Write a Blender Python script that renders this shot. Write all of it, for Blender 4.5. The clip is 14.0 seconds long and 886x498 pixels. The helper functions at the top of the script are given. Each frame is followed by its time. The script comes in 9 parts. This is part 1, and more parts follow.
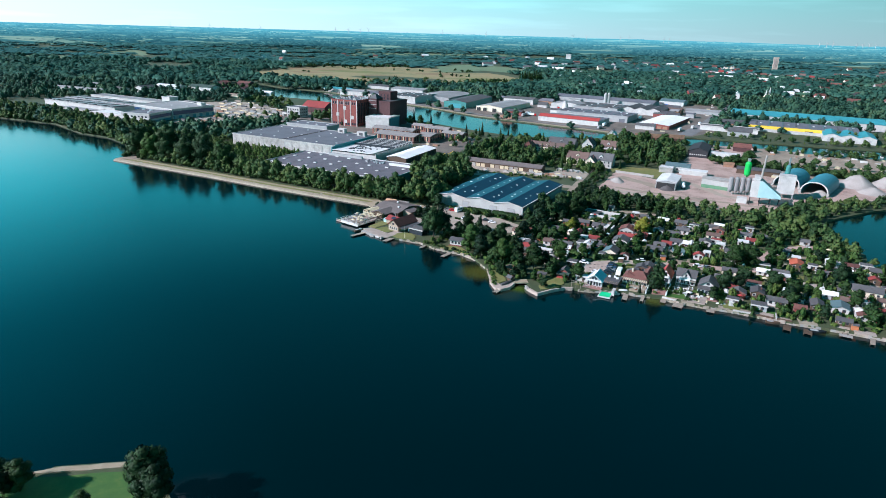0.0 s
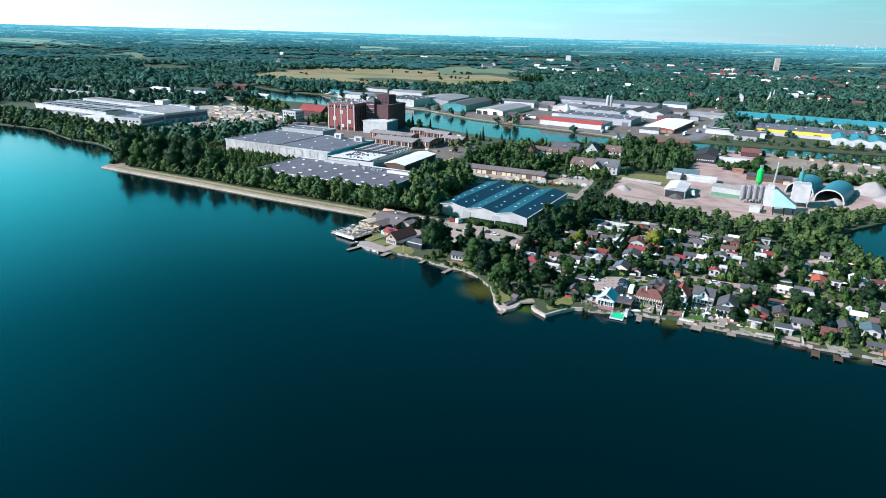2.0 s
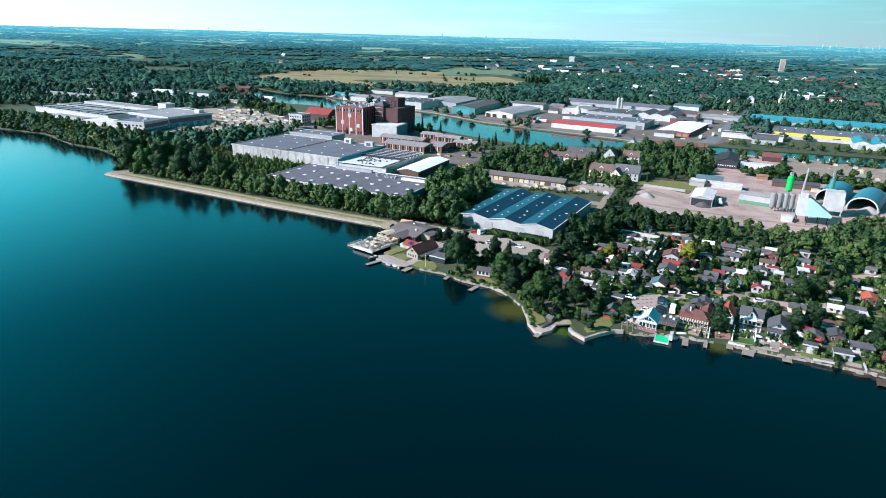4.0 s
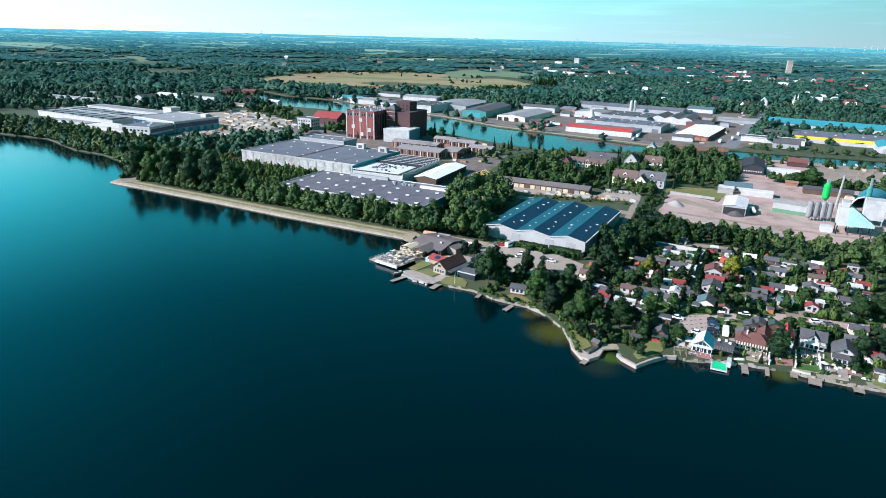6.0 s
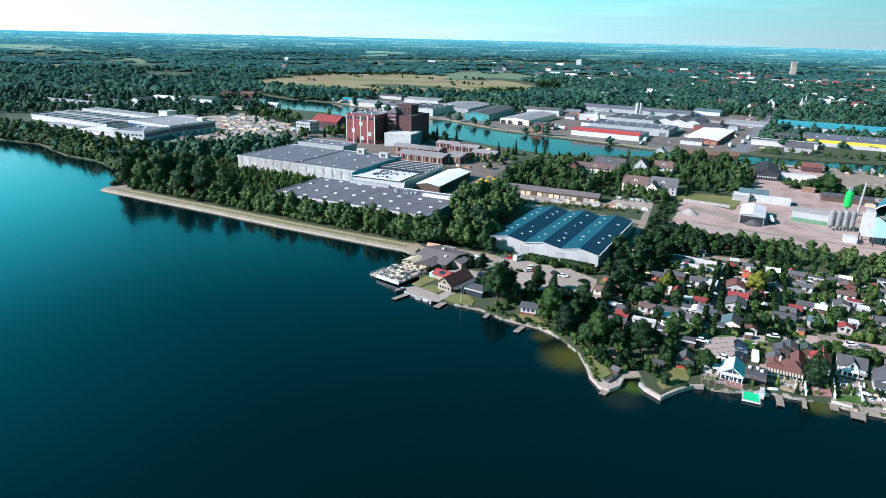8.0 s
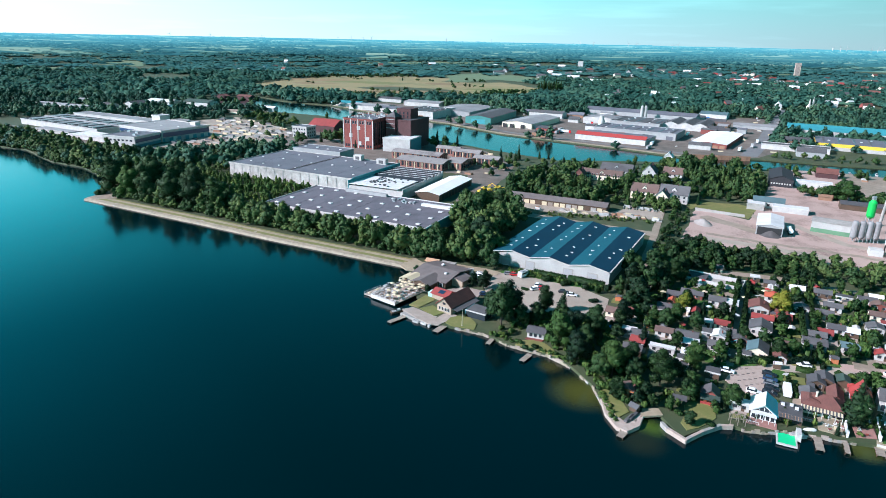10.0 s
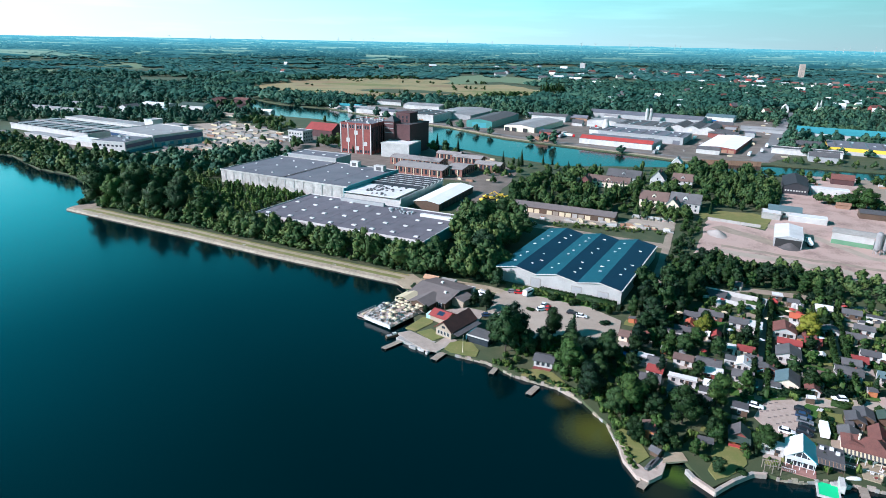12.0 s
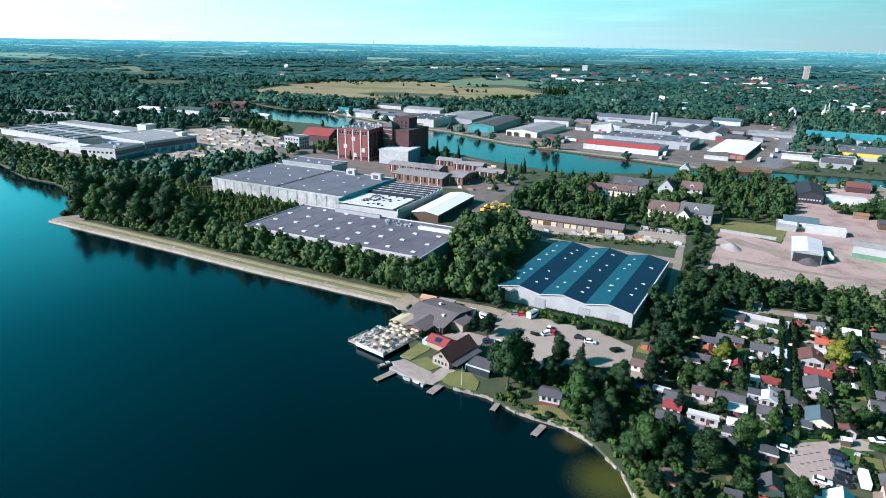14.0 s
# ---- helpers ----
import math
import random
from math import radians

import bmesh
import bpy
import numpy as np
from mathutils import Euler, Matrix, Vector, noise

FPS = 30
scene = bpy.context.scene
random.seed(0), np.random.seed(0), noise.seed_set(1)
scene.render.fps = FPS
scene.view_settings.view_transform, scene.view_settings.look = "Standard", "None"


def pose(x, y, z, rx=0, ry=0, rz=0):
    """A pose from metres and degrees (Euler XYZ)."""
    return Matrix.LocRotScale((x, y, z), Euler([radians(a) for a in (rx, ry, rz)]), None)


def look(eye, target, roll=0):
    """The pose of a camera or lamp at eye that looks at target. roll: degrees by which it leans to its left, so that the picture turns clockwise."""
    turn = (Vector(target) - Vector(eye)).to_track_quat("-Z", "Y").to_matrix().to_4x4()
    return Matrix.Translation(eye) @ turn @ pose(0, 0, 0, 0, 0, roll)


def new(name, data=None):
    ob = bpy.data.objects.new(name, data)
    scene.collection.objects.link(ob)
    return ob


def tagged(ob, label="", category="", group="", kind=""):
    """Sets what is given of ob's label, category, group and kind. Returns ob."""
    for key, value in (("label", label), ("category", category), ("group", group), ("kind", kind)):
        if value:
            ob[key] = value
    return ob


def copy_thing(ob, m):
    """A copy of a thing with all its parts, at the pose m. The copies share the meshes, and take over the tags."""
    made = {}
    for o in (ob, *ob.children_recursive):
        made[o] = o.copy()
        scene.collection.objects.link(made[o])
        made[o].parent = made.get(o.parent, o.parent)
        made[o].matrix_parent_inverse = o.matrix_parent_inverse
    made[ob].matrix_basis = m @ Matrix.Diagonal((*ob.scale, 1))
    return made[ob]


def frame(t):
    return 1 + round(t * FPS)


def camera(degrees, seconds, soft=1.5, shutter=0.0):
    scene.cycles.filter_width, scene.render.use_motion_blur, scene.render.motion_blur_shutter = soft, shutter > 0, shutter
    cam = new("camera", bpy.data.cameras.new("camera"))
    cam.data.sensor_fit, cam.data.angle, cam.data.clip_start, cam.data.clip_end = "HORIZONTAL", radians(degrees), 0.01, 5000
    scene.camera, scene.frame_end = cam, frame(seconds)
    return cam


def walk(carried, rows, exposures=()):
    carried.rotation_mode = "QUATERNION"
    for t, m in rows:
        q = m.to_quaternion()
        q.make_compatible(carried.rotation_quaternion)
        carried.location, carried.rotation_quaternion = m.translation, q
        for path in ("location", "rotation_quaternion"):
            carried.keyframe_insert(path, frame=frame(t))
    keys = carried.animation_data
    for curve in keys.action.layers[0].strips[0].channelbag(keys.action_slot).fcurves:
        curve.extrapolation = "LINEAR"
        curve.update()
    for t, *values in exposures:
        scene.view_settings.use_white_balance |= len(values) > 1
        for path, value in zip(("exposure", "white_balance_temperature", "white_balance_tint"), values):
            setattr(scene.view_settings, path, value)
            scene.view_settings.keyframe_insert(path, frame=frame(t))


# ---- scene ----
# The camera: a drone about 100 m over a lake, going ahead at some 9 m/s.
cam = camera(71.0, 14.0, soft=0.78)
PATH = [
    (0.0, 0.00, 0.00, 99.98, 0.000, -19.374, -1.639),
    (0.5, 0.02, 4.61, 99.86, -0.015, -19.338, -1.646),
    (1.0, 0.01, 9.05, 99.91, -0.041, -19.315, -1.598),
    (1.5, -0.17, 13.43, 100.06, -0.082, -19.279, -1.581),
    (2.0, -0.80, 17.93, 100.49, -0.075, -19.260, -1.556),
    (2.5, -2.36, 22.36, 100.85, -0.076, -19.255, -1.519),
    (3.0, -4.98, 26.60, 101.03, -0.116, -19.236, -1.541),
    (5.5, -22.56, 48.01, 100.85, -0.016, -19.106, -1.411),
    (6.0, -24.73, 52.51, 100.86, -0.006, -19.059, -1.393),
    (6.5, -26.24, 56.80, 100.85, 0.024, -19.034, -1.359),
    (7.0, -26.88, 61.38, 100.83, 0.053, -18.982, -1.341),
    (7.5, -26.96, 65.88, 100.80, 0.052, -18.964, -1.336),
    (8.0, -26.66, 70.23, 100.77, 0.078, -18.939, -1.307),
    (10.5, -26.23, 95.63, 100.59, 0.200, -18.761, -1.186),
    (11.0, -26.30, 100.42, 100.69, 0.229, -18.736, -1.190),
    (11.5, -26.11, 104.98, 100.68, 0.271, -18.709, -1.135),
    (12.0, -25.69, 109.92, 100.55, 0.310, -18.656, -1.106),
    (12.5, -25.18, 115.18, 100.56, 0.364, -18.646, -1.079),
    (13.0, -24.69, 120.35, 100.43, 0.422, -18.591, -1.024),
    (13.5, -24.39, 124.85, 101.07, 0.474, -18.530, -1.012),
    (14.0, -24.39, 128.21, 101.31, 0.502, -18.478, -0.993),
]
walk(cam, [(t, pose(x, y, z, 0, 0, yaw) @ pose(0, 0, 0, 90 + pitch) @ pose(0, 0, 0, 0, 0, -roll))
           for t, x, y, z, yaw, pitch, roll in PATH],
     exposures=[(0.0, 0.48, 5230, 24), (2.0, 0.70, 5230, 24), (14.0, 0.67, 5230, 24)])

# ---- world and sun ----
HAZE = 9.4  # strength of the pale haze low in the sky
SUN_AZ, SUN_EL = 197.0, 31.0  # where the sun stands, degrees from +x, and its height
sun_dir = Vector((math.cos(radians(SUN_AZ)) * math.cos(radians(SUN_EL)),
                  math.sin(radians(SUN_AZ)) * math.cos(radians(SUN_EL)), math.sin(radians(SUN_EL))))
world = bpy.data.worlds.new("sky")
scene.world = world
world.use_nodes = True
wn, wl = world.node_tree.nodes, world.node_tree.links
sky = wn.new("ShaderNodeTexSky")
sky.sky_type = "NISHITA"
sky.sun_disc = False
sky.sun_elevation = radians(SUN_EL)
sky.sun_rotation = math.atan2(sun_dir.x, sun_dir.y)
sky.air_density, sky.dust_density, sky.ozone_density = 1.0, 0.3, 1.0
# a pale summer haze lies over the horizon, with thin streaks of cloud
tcw, sep = wn.new("ShaderNodeTexCoord"), wn.new("ShaderNodeSeparateXYZ")
wl.new(tcw.outputs["Generated"], sep.inputs[0])
grad = wn.new("ShaderNodeValToRGB")
ge = grad.color_ramp.elements
ge[0].position, ge[0].color = 0.0, (0.66, 0.98, 0.80, 1)
ge[1].position, ge[1].color = 1.0, (0.010, 0.05, 0.07, 1)
for pos_, col_ in ((0.045, (0.50, 1.0, 0.78)), (0.09, (0.36, 1.0, 0.75)), (0.20, (0.085, 0.80, 0.74)), (0.36, (0.012, 0.225, 0.24)), (0.65, (0.006, 0.072, 0.082))):
    ge.new(pos_).color = (*col_, 1)
wl.new(sep.outputs["Z"], grad.inputs[0])
near_sun = wn.new("ShaderNodeVectorMath")
near_sun.operation = "DOT_PRODUCT"
near_sun.inputs[1].default_value = sun_dir
wl.new(tcw.outputs["Generated"], near_sun.inputs[0])
glow = wn.new("ShaderNodeMapRange")
glow.inputs[1].default_value, glow.inputs[2].default_value, glow.inputs[3].default_value, glow.inputs[4].default_value = -0.65, 0.5, HAZE * 0.66, HAZE * 1.9
wl.new(near_sun.outputs["Value"], glow.inputs[0])
cmap, cloud, cramp = wn.new("ShaderNodeMapping"), wn.new("ShaderNodeTexNoise"), wn.new("ShaderNodeMapRange")
cmap.inputs["Scale"].default_value = (3, 3, 34)
cloud.inputs["Scale"].default_value, cloud.inputs["Detail"].default_value = 1.6, 6
wl.new(tcw.outputs["Generated"], cmap.inputs[0])
wl.new(cmap.outputs[0], cloud.inputs["Vector"])
cramp.inputs[1].default_value, cramp.inputs[2].default_value, cramp.inputs[3].default_value, cramp.inputs[4].default_value = 0.5, 0.75, 0.95, 1.12
wl.new(cloud.outputs[0], cramp.inputs[0])
glow2 = wn.new("ShaderNodeMath")
glow2.operation = "MULTIPLY"
wl.new(glow.outputs[0], glow2.inputs[0])
wl.new(cramp.outputs[0], glow2.inputs[1])
aureole = wn.new("ShaderNodeMapRange")
aureole.inputs[1].default_value, aureole.inputs[2].default_value, aureole.inputs[3].default_value, aureole.inputs[4].default_value = 0.27, 0.55, 1.0, 1.7
wl.new(near_sun.outputs["Value"], aureole.inputs[0])
glow3 = wn.new("ShaderNodeMath")
glow3.operation = "MULTIPLY"
wl.new(glow2.outputs[0], glow3.inputs[0])
wl.new(aureole.outputs[0], glow3.inputs[1])
hazec = wn.new("ShaderNodeVectorMath")
hazec.operation = "SCALE"
# towards the sun the haze turns from turquoise to cream
cream = wn.new("ShaderNodeMix")
cream.data_type = "RGBA"
cream_f = wn.new("ShaderNodeMapRange")
cream_f.inputs[1].default_value, cream_f.inputs[2].default_value, cream_f.inputs[3].default_value, cream_f.inputs[4].default_value = -0.3, 0.36, 0.0, 0.95
wl.new(near_sun.outputs["Value"], cream_f.inputs[0])
low_f = wn.new("ShaderNodeMapRange")
low_f.inputs[1].default_value, low_f.inputs[2].default_value, low_f.inputs[3].default_value, low_f.inputs[4].default_value = 0.09, 0.17, 1.0, 0.0
wl.new(sep.outputs["Z"], low_f.inputs[0])
cream_m = wn.new("ShaderNodeMath")
cream_m.operation = "MULTIPLY"
wl.new(cream_f.outputs[0], cream_m.inputs[0])
wl.new(low_f.outputs[0], cream_m.inputs[1])
wl.new(cream_m.outputs[0], cream.inputs[0])
wl.new(grad.outputs[0], cream.inputs[6])
cream.inputs[7].default_value = (0.74, 0.78, 0.60, 1)
wl.new(cream.outputs[2], hazec.inputs[0])
wl.new(glow3.outputs[0], hazec.inputs["Scale"])
both = wn.new("ShaderNodeMix")
both.data_type = "RGBA"
both.inputs[0].default_value = 0.96
wl.new(sky.outputs[0], both.inputs[6])
wl.new(hazec.outputs[0], both.inputs[7])
wl.new(both.outputs[2], wn["Background"].inputs[0])
wn["Background"].inputs[1].default_value = 0.07
sun = new("sun", bpy.data.lights.new("sun", "SUN"))
sun.data.energy, sun.data.angle, sun.data.color = 5.7, radians(0.55), (1.0, 0.885, 0.735)
sun.matrix_world = look(sun_dir * 900, (0, 0, 0))

# ---- materials ----
MATS = {}


def mat(name, a, b=None, scale=1.0, rough=0.8, metal=0.0, spread=0.25, bump=0.0, fine=8.0, rnd=0.0, c=None, big=0.15):
    """A surface of colours a to b: patches of size 1/scale metres, a grain 'fine' times smaller, and large slow stains."""
    m = bpy.data.materials.new(name)
    m.use_nodes = True
    n, l = m.node_tree.nodes, m.node_tree.links
    p = n["Principled BSDF"]
    b = b or tuple(v * (1 - spread) for v in a)
    tc = n.new("ShaderNodeNewGeometry")
    n1 = n.new("ShaderNodeTexNoise")
    n1.inputs["Scale"].default_value, n1.inputs["Detail"].default_value = scale, 5
    n2 = n.new("ShaderNodeTexNoise")
    n2.inputs["Scale"].default_value, n2.inputs["Detail"].default_value = scale * fine, 3
    n3 = n.new("ShaderNodeTexNoise")
    n3.inputs["Scale"].default_value, n3.inputs["Detail"].default_value = scale * big, 4
    for k in (n1, n2, n3):
        l.new(tc.outputs["Position"], k.inputs["Vector"])
    add = n.new("ShaderNodeMath")
    add.operation = "MULTIPLY_ADD"
    l.new(n2.outputs[0], add.inputs[0])
    add.inputs[1].default_value = 0.6
    l.new(n1.outputs[0], add.inputs[2])
    add2 = n.new("ShaderNodeMath")
    add2.operation = "MULTIPLY_ADD"
    l.new(n3.outputs[0], add2.inputs[0])
    add2.inputs[1].default_value = 0.7
    l.new(add.outputs[0], add2.inputs[2])
    src = add2.outputs[0]
    if rnd:
        oi = n.new("ShaderNodeObjectInfo")
        r2 = n.new("ShaderNodeMath")
        r2.operation = "MULTIPLY_ADD"
        l.new(oi.outputs["Random"], r2.inputs[0])
        r2.inputs[1].default_value = rnd
        l.new(src, r2.inputs[2])
        src = r2.outputs[0]
    ramp = n.new("ShaderNodeValToRGB")
    e = ramp.color_ramp.elements
    e[0].position, e[1].position = 0.42, 0.74
    mr = n.new("ShaderNodeMapRange")
    mr.inputs[1].default_value, mr.inputs[2].default_value = 0.7 + rnd * 0.3, 1.6 + rnd * 0.7
    l.new(src, mr.inputs[0])
    e[0].position, e[1].position = 0.1, 0.9
    e[0].color, e[1].color = (*a, 1), (*b, 1)
    if c:
        k = e.new(0.5)
        k.color = (*c, 1)
    l.new(mr.outputs[0], ramp.inputs[0])
    l.new(ramp.outputs[0], p.inputs["Base Color"])
    p.inputs["Roughness"].default_value, p.inputs["Metallic"].default_value = rough, metal
    if bump:
        bp = n.new("ShaderNodeBump")
        bp.inputs["Strength"].default_value, bp.inputs["Distance"].default_value = bump, 0.05
        l.new(n2.outputs[0], bp.inputs["Height"])
        l.new(bp.outputs[0], p.inputs["Normal"])
    MATS[name] = m
    return m


def leafmat(name, dark, light, warm):
    """Foliage: each tree has its own green, each clump of leaves varies a little."""
    m = bpy.data.materials.new(name)
    m.use_nodes = True
    n, l = m.node_tree.nodes, m.node_tree.links
    p = n["Principled BSDF"]
    oi, at, geo = n.new("ShaderNodeObjectInfo"), n.new("ShaderNodeAttribute"), n.new("ShaderNodeNewGeometry")
    at.attribute_name = "tint"
    s1 = n.new("ShaderNodeMath")
    s1.operation = "MULTIPLY_ADD"
    l.new(oi.outputs["Random"], s1.inputs[0])
    s1.inputs[1].default_value = 0.55
    l.new(at.outputs["Fac"], s1.inputs[2])
    s2 = n.new("ShaderNodeMath")
    s2.operation = "MULTIPLY_ADD"
    l.new(geo.outputs["Random Per Island"], s2.inputs[0])
    s2.inputs[1].default_value = 0.26
    l.new(s1.outputs[0], s2.inputs[2])
    ramp = n.new("ShaderNodeValToRGB")
    e = ramp.color_ramp.elements
    e[0].color, e[0].position = (*dark, 1), 0.1
    e[1].color, e[1].position = (*warm, 1), 1.0
    k = e.new(0.68)
    k.color = (*light, 1)
    l.new(s2.outputs[0], ramp.inputs[0])
    l.new(ramp.outputs[0], p.inputs["Base Color"])
    p.inputs["Roughness"].default_value = 0.55
    p.inputs["Specular IOR Level"].default_value = 0.1
    MATS[name] = m
    return m


# dark and warm ends spread wide: crown shadow and highlight put into the colour
leaf = leafmat("leaf", (0.005, 0.014, 0.006), (0.033, 0.067, 0.017), (0.092, 0.130, 0.028))
leaf_dark = leafmat("leaf_dark", (0.006, 0.016, 0.009), (0.027, 0.056, 0.018), (0.068, 0.104, 0.026))
# far and mid woods: distance haze put into bluer, lighter leaf colours
leaf_far_haze = leafmat("leaf_far_haze", (0.016, 0.050, 0.040), (0.031, 0.087, 0.062), (0.062, 0.126, 0.080))
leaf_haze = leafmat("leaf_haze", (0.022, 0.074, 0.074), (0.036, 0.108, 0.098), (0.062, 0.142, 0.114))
leaf_fresh = leafmat("leaf_fresh", (0.014, 0.036, 0.010), (0.056, 0.104, 0.024), (0.115, 0.160, 0.034))
leaf_mid_haze = leafmat("leaf_mid_haze", (0.014, 0.042, 0.033), (0.034, 0.082, 0.050), (0.066, 0.116, 0.058))
# leaf_wood: dark end raised, mid-distance haze in the colour
leaf_wood = leafmat("leaf_wood", (0.012, 0.029, 0.014), (0.037, 0.071, 0.023), (0.078, 0.112, 0.031))
leaf_yellow = leafmat("leaf_yellow", (0.10, 0.115, 0.015), (0.17, 0.17, 0.02), (0.24, 0.22, 0.03))
bark = mat("bark", (0.07, 0.05, 0.035), scale=3, bump=0.4)
grass = mat("grass", (0.038, 0.056, 0.022), (0.090, 0.085, 0.040), scale=0.14, c=(0.048, 0.063, 0.024), bump=0.5, fine=14)
lawn = mat("lawn", (0.12, 0.135, 0.030), (0.24, 0.185, 0.068), scale=0.25, c=(0.145, 0.15, 0.040), bump=0.4)
lawn_green = mat("lawn_green", (0.026, 0.086, 0.007), (0.078, 0.122, 0.016), scale=0.5, c=(0.040, 0.104, 0.010), bump=0.8, fine=9)
reed = mat("reed", (0.26, 0.165, 0.075), (0.17, 0.125, 0.055), scale=0.03, fine=7)
meadow = mat("meadow", (0.29, 0.205, 0.105), (0.11, 0.125, 0.045), scale=0.016, c=(0.25, 0.20, 0.085), fine=6, bump=0.3)
field = mat("field", (0.095, 0.16, 0.080), (0.14, 0.17, 0.085), scale=0.01, rough=0.9)
gravel = mat("gravel", (0.37, 0.255, 0.215), (0.16, 0.105, 0.086), scale=0.07, c=(0.42, 0.30, 0.25), fine=20, bump=0.3)
dirt = mat("dirt", (0.33, 0.265, 0.205), (0.19, 0.15, 0.105), scale=0.3, bump=0.3, fine=10)
dark_dirt = mat("dark_dirt", (0.21, 0.168, 0.135), (0.085, 0.070, 0.056), scale=0.12, bump=0.3, fine=10)
sand = mat("sand", (0.38, 0.31, 0.215), (0.22, 0.18, 0.115), scale=0.35, bump=0.3, fine=9)
asphalt = mat("asphalt", (0.13, 0.13, 0.135), (0.20, 0.19, 0.185), scale=0.2, fine=20, bump=0.2)
felt_roof = mat("felt_roof", (0.165, 0.135, 0.125), (0.10, 0.085, 0.08), scale=0.3, fine=10)
pale_deck = mat("pale_deck", (0.44, 0.355, 0.30), (0.30, 0.235, 0.19), scale=0.8)
# cream plaster darkened for the club house's shaded front
darkened_cream_wall = mat("darkened_cream_wall", (0.36, 0.29, 0.21), (0.25, 0.20, 0.145), scale=0.4)
pale_wood = mat("pale_wood", (0.46, 0.27, 0.16), (0.36, 0.20, 0.115), scale=1.0)
paving = mat("paving", (0.40, 0.33, 0.275), (0.24, 0.195, 0.16), scale=0.5, fine=8)
stone = mat("stone", (0.35, 0.295, 0.215), (0.17, 0.14, 0.10), scale=0.6, bump=0.8, fine=5)
concrete = mat("concrete", (0.36, 0.34, 0.31), (0.22, 0.205, 0.185), scale=0.4)
white_wall = mat("white_wall", (0.55, 0.53, 0.50), (0.32, 0.305, 0.285), scale=0.3, rnd=0.35)
white_roof = mat("white_roof", (0.68, 0.67, 0.65), (0.48, 0.47, 0.455), scale=0.2)
tent_white = mat("tent_white", (0.80, 0.79, 0.77), (0.68, 0.67, 0.65), scale=0.1)
pale_roof = mat("pale_roof", (0.30, 0.295, 0.29), (0.17, 0.167, 0.165), scale=0.08, fine=12, rnd=0.3)
cream_wall = mat("cream_wall", (0.66, 0.58, 0.44), (0.55, 0.48, 0.36), scale=0.3)
grey_wall = mat("grey_wall", (0.34, 0.34, 0.33), (0.25, 0.25, 0.25), scale=0.3)
streaked = mat("streaked_concrete", (0.52, 0.50, 0.46), (0.20, 0.19, 0.17), scale=0.35, fine=9)
grey_roof = mat("grey_roof", (0.150, 0.150, 0.170), (0.088, 0.090, 0.105), scale=0.08, fine=12)
purple_roof = mat("purple_roof", (0.150, 0.136, 0.155), (0.088, 0.079, 0.092), scale=0.15, fine=12)
dark_roof = mat("dark_roof", (0.085, 0.082, 0.085), (0.055, 0.053, 0.056), scale=0.3, rnd=0.5)
slate_roof = mat("slate_roof", (0.115, 0.110, 0.110), (0.055, 0.053, 0.054), scale=0.3, rnd=0.5)
brown_roof = mat("brown_roof", (0.15, 0.095, 0.075), (0.095, 0.06, 0.05), scale=0.3, rnd=0.5)
red_roof = mat("red_roof", (0.27, 0.042, 0.035), (0.15, 0.025, 0.022), scale=0.3, rnd=0.5)
tile_roof = mat("tile_roof", (0.185, 0.070, 0.052), (0.085, 0.034, 0.028), scale=0.4, rnd=0.5)
orange_roof = mat("orange_roof", (0.45, 0.10, 0.045), (0.30, 0.07, 0.035), scale=0.4)
# one blue roof sheet in two copies, sunlit and shaded; navy also for solar panel
blue_sheet_lit = mat("blue_sheet_lit", (0.010, 0.080, 0.108), (0.005, 0.052, 0.078), scale=0.12, rough=0.55)
navy_panel_and_shade = mat("navy_panel_and_shade", (0.005, 0.026, 0.058), (0.003, 0.015, 0.038), scale=0.12, rough=0.5)
bunker_green = mat("bunker_green", (0.12, 0.24, 0.13), (0.08, 0.17, 0.10), scale=0.4)
teal_sheet = mat("teal_sheet", (0.060, 0.28, 0.31), (0.04, 0.20, 0.23), scale=0.15, rough=0.5)
dull_teal = mat("dull_teal", (0.10, 0.155, 0.165), (0.07, 0.115, 0.125), scale=0.4)
moss_roof = mat("moss_roof", (0.045, 0.075, 0.055), (0.03, 0.05, 0.04), scale=0.5)
hall_wall = mat("hall_wall", (0.42, 0.41, 0.385), (0.30, 0.29, 0.27), scale=0.2)
pale_gravel = mat("pale_gravel", (0.41, 0.345, 0.275), (0.24, 0.20, 0.155), scale=0.12, fine=16, bump=0.3)
light_blue = mat("light_blue", (0.055, 0.21, 0.26), (0.04, 0.165, 0.205), scale=0.3, rough=0.5)
pale_teal = mat("pale_teal", (0.36, 0.52, 0.52), (0.27, 0.42, 0.42), scale=0.3, rough=0.5)
green_sheet = mat("green_sheet", (0.055, 0.22, 0.20), (0.035, 0.16, 0.145), scale=0.15, rough=0.55)
green_paint = mat("green_paint", (0.02, 0.42, 0.06), (0.015, 0.32, 0.05), scale=0.4, rough=0.45)
yellow_wall = mat("yellow_wall", (0.75, 0.50, 0.03), (0.62, 0.41, 0.03), scale=0.2)
worn_brick = mat("worn_brick", (0.25, 0.115, 0.085), (0.15, 0.065, 0.05), scale=0.4, fine=10)
worn_felt = mat("worn_felt", (0.19, 0.165, 0.155), (0.10, 0.088, 0.084), scale=0.2, c=(0.26, 0.235, 0.22), fine=9)
red_brick = mat("red_brick", (0.24, 0.06, 0.045), (0.14, 0.036, 0.03), scale=0.5, fine=10)
# dark_brick: colour lowered further to match walls lying in shade
dark_brick = mat("dark_brick", (0.085, 0.034, 0.033), (0.05, 0.021, 0.021), scale=0.5, fine=10)
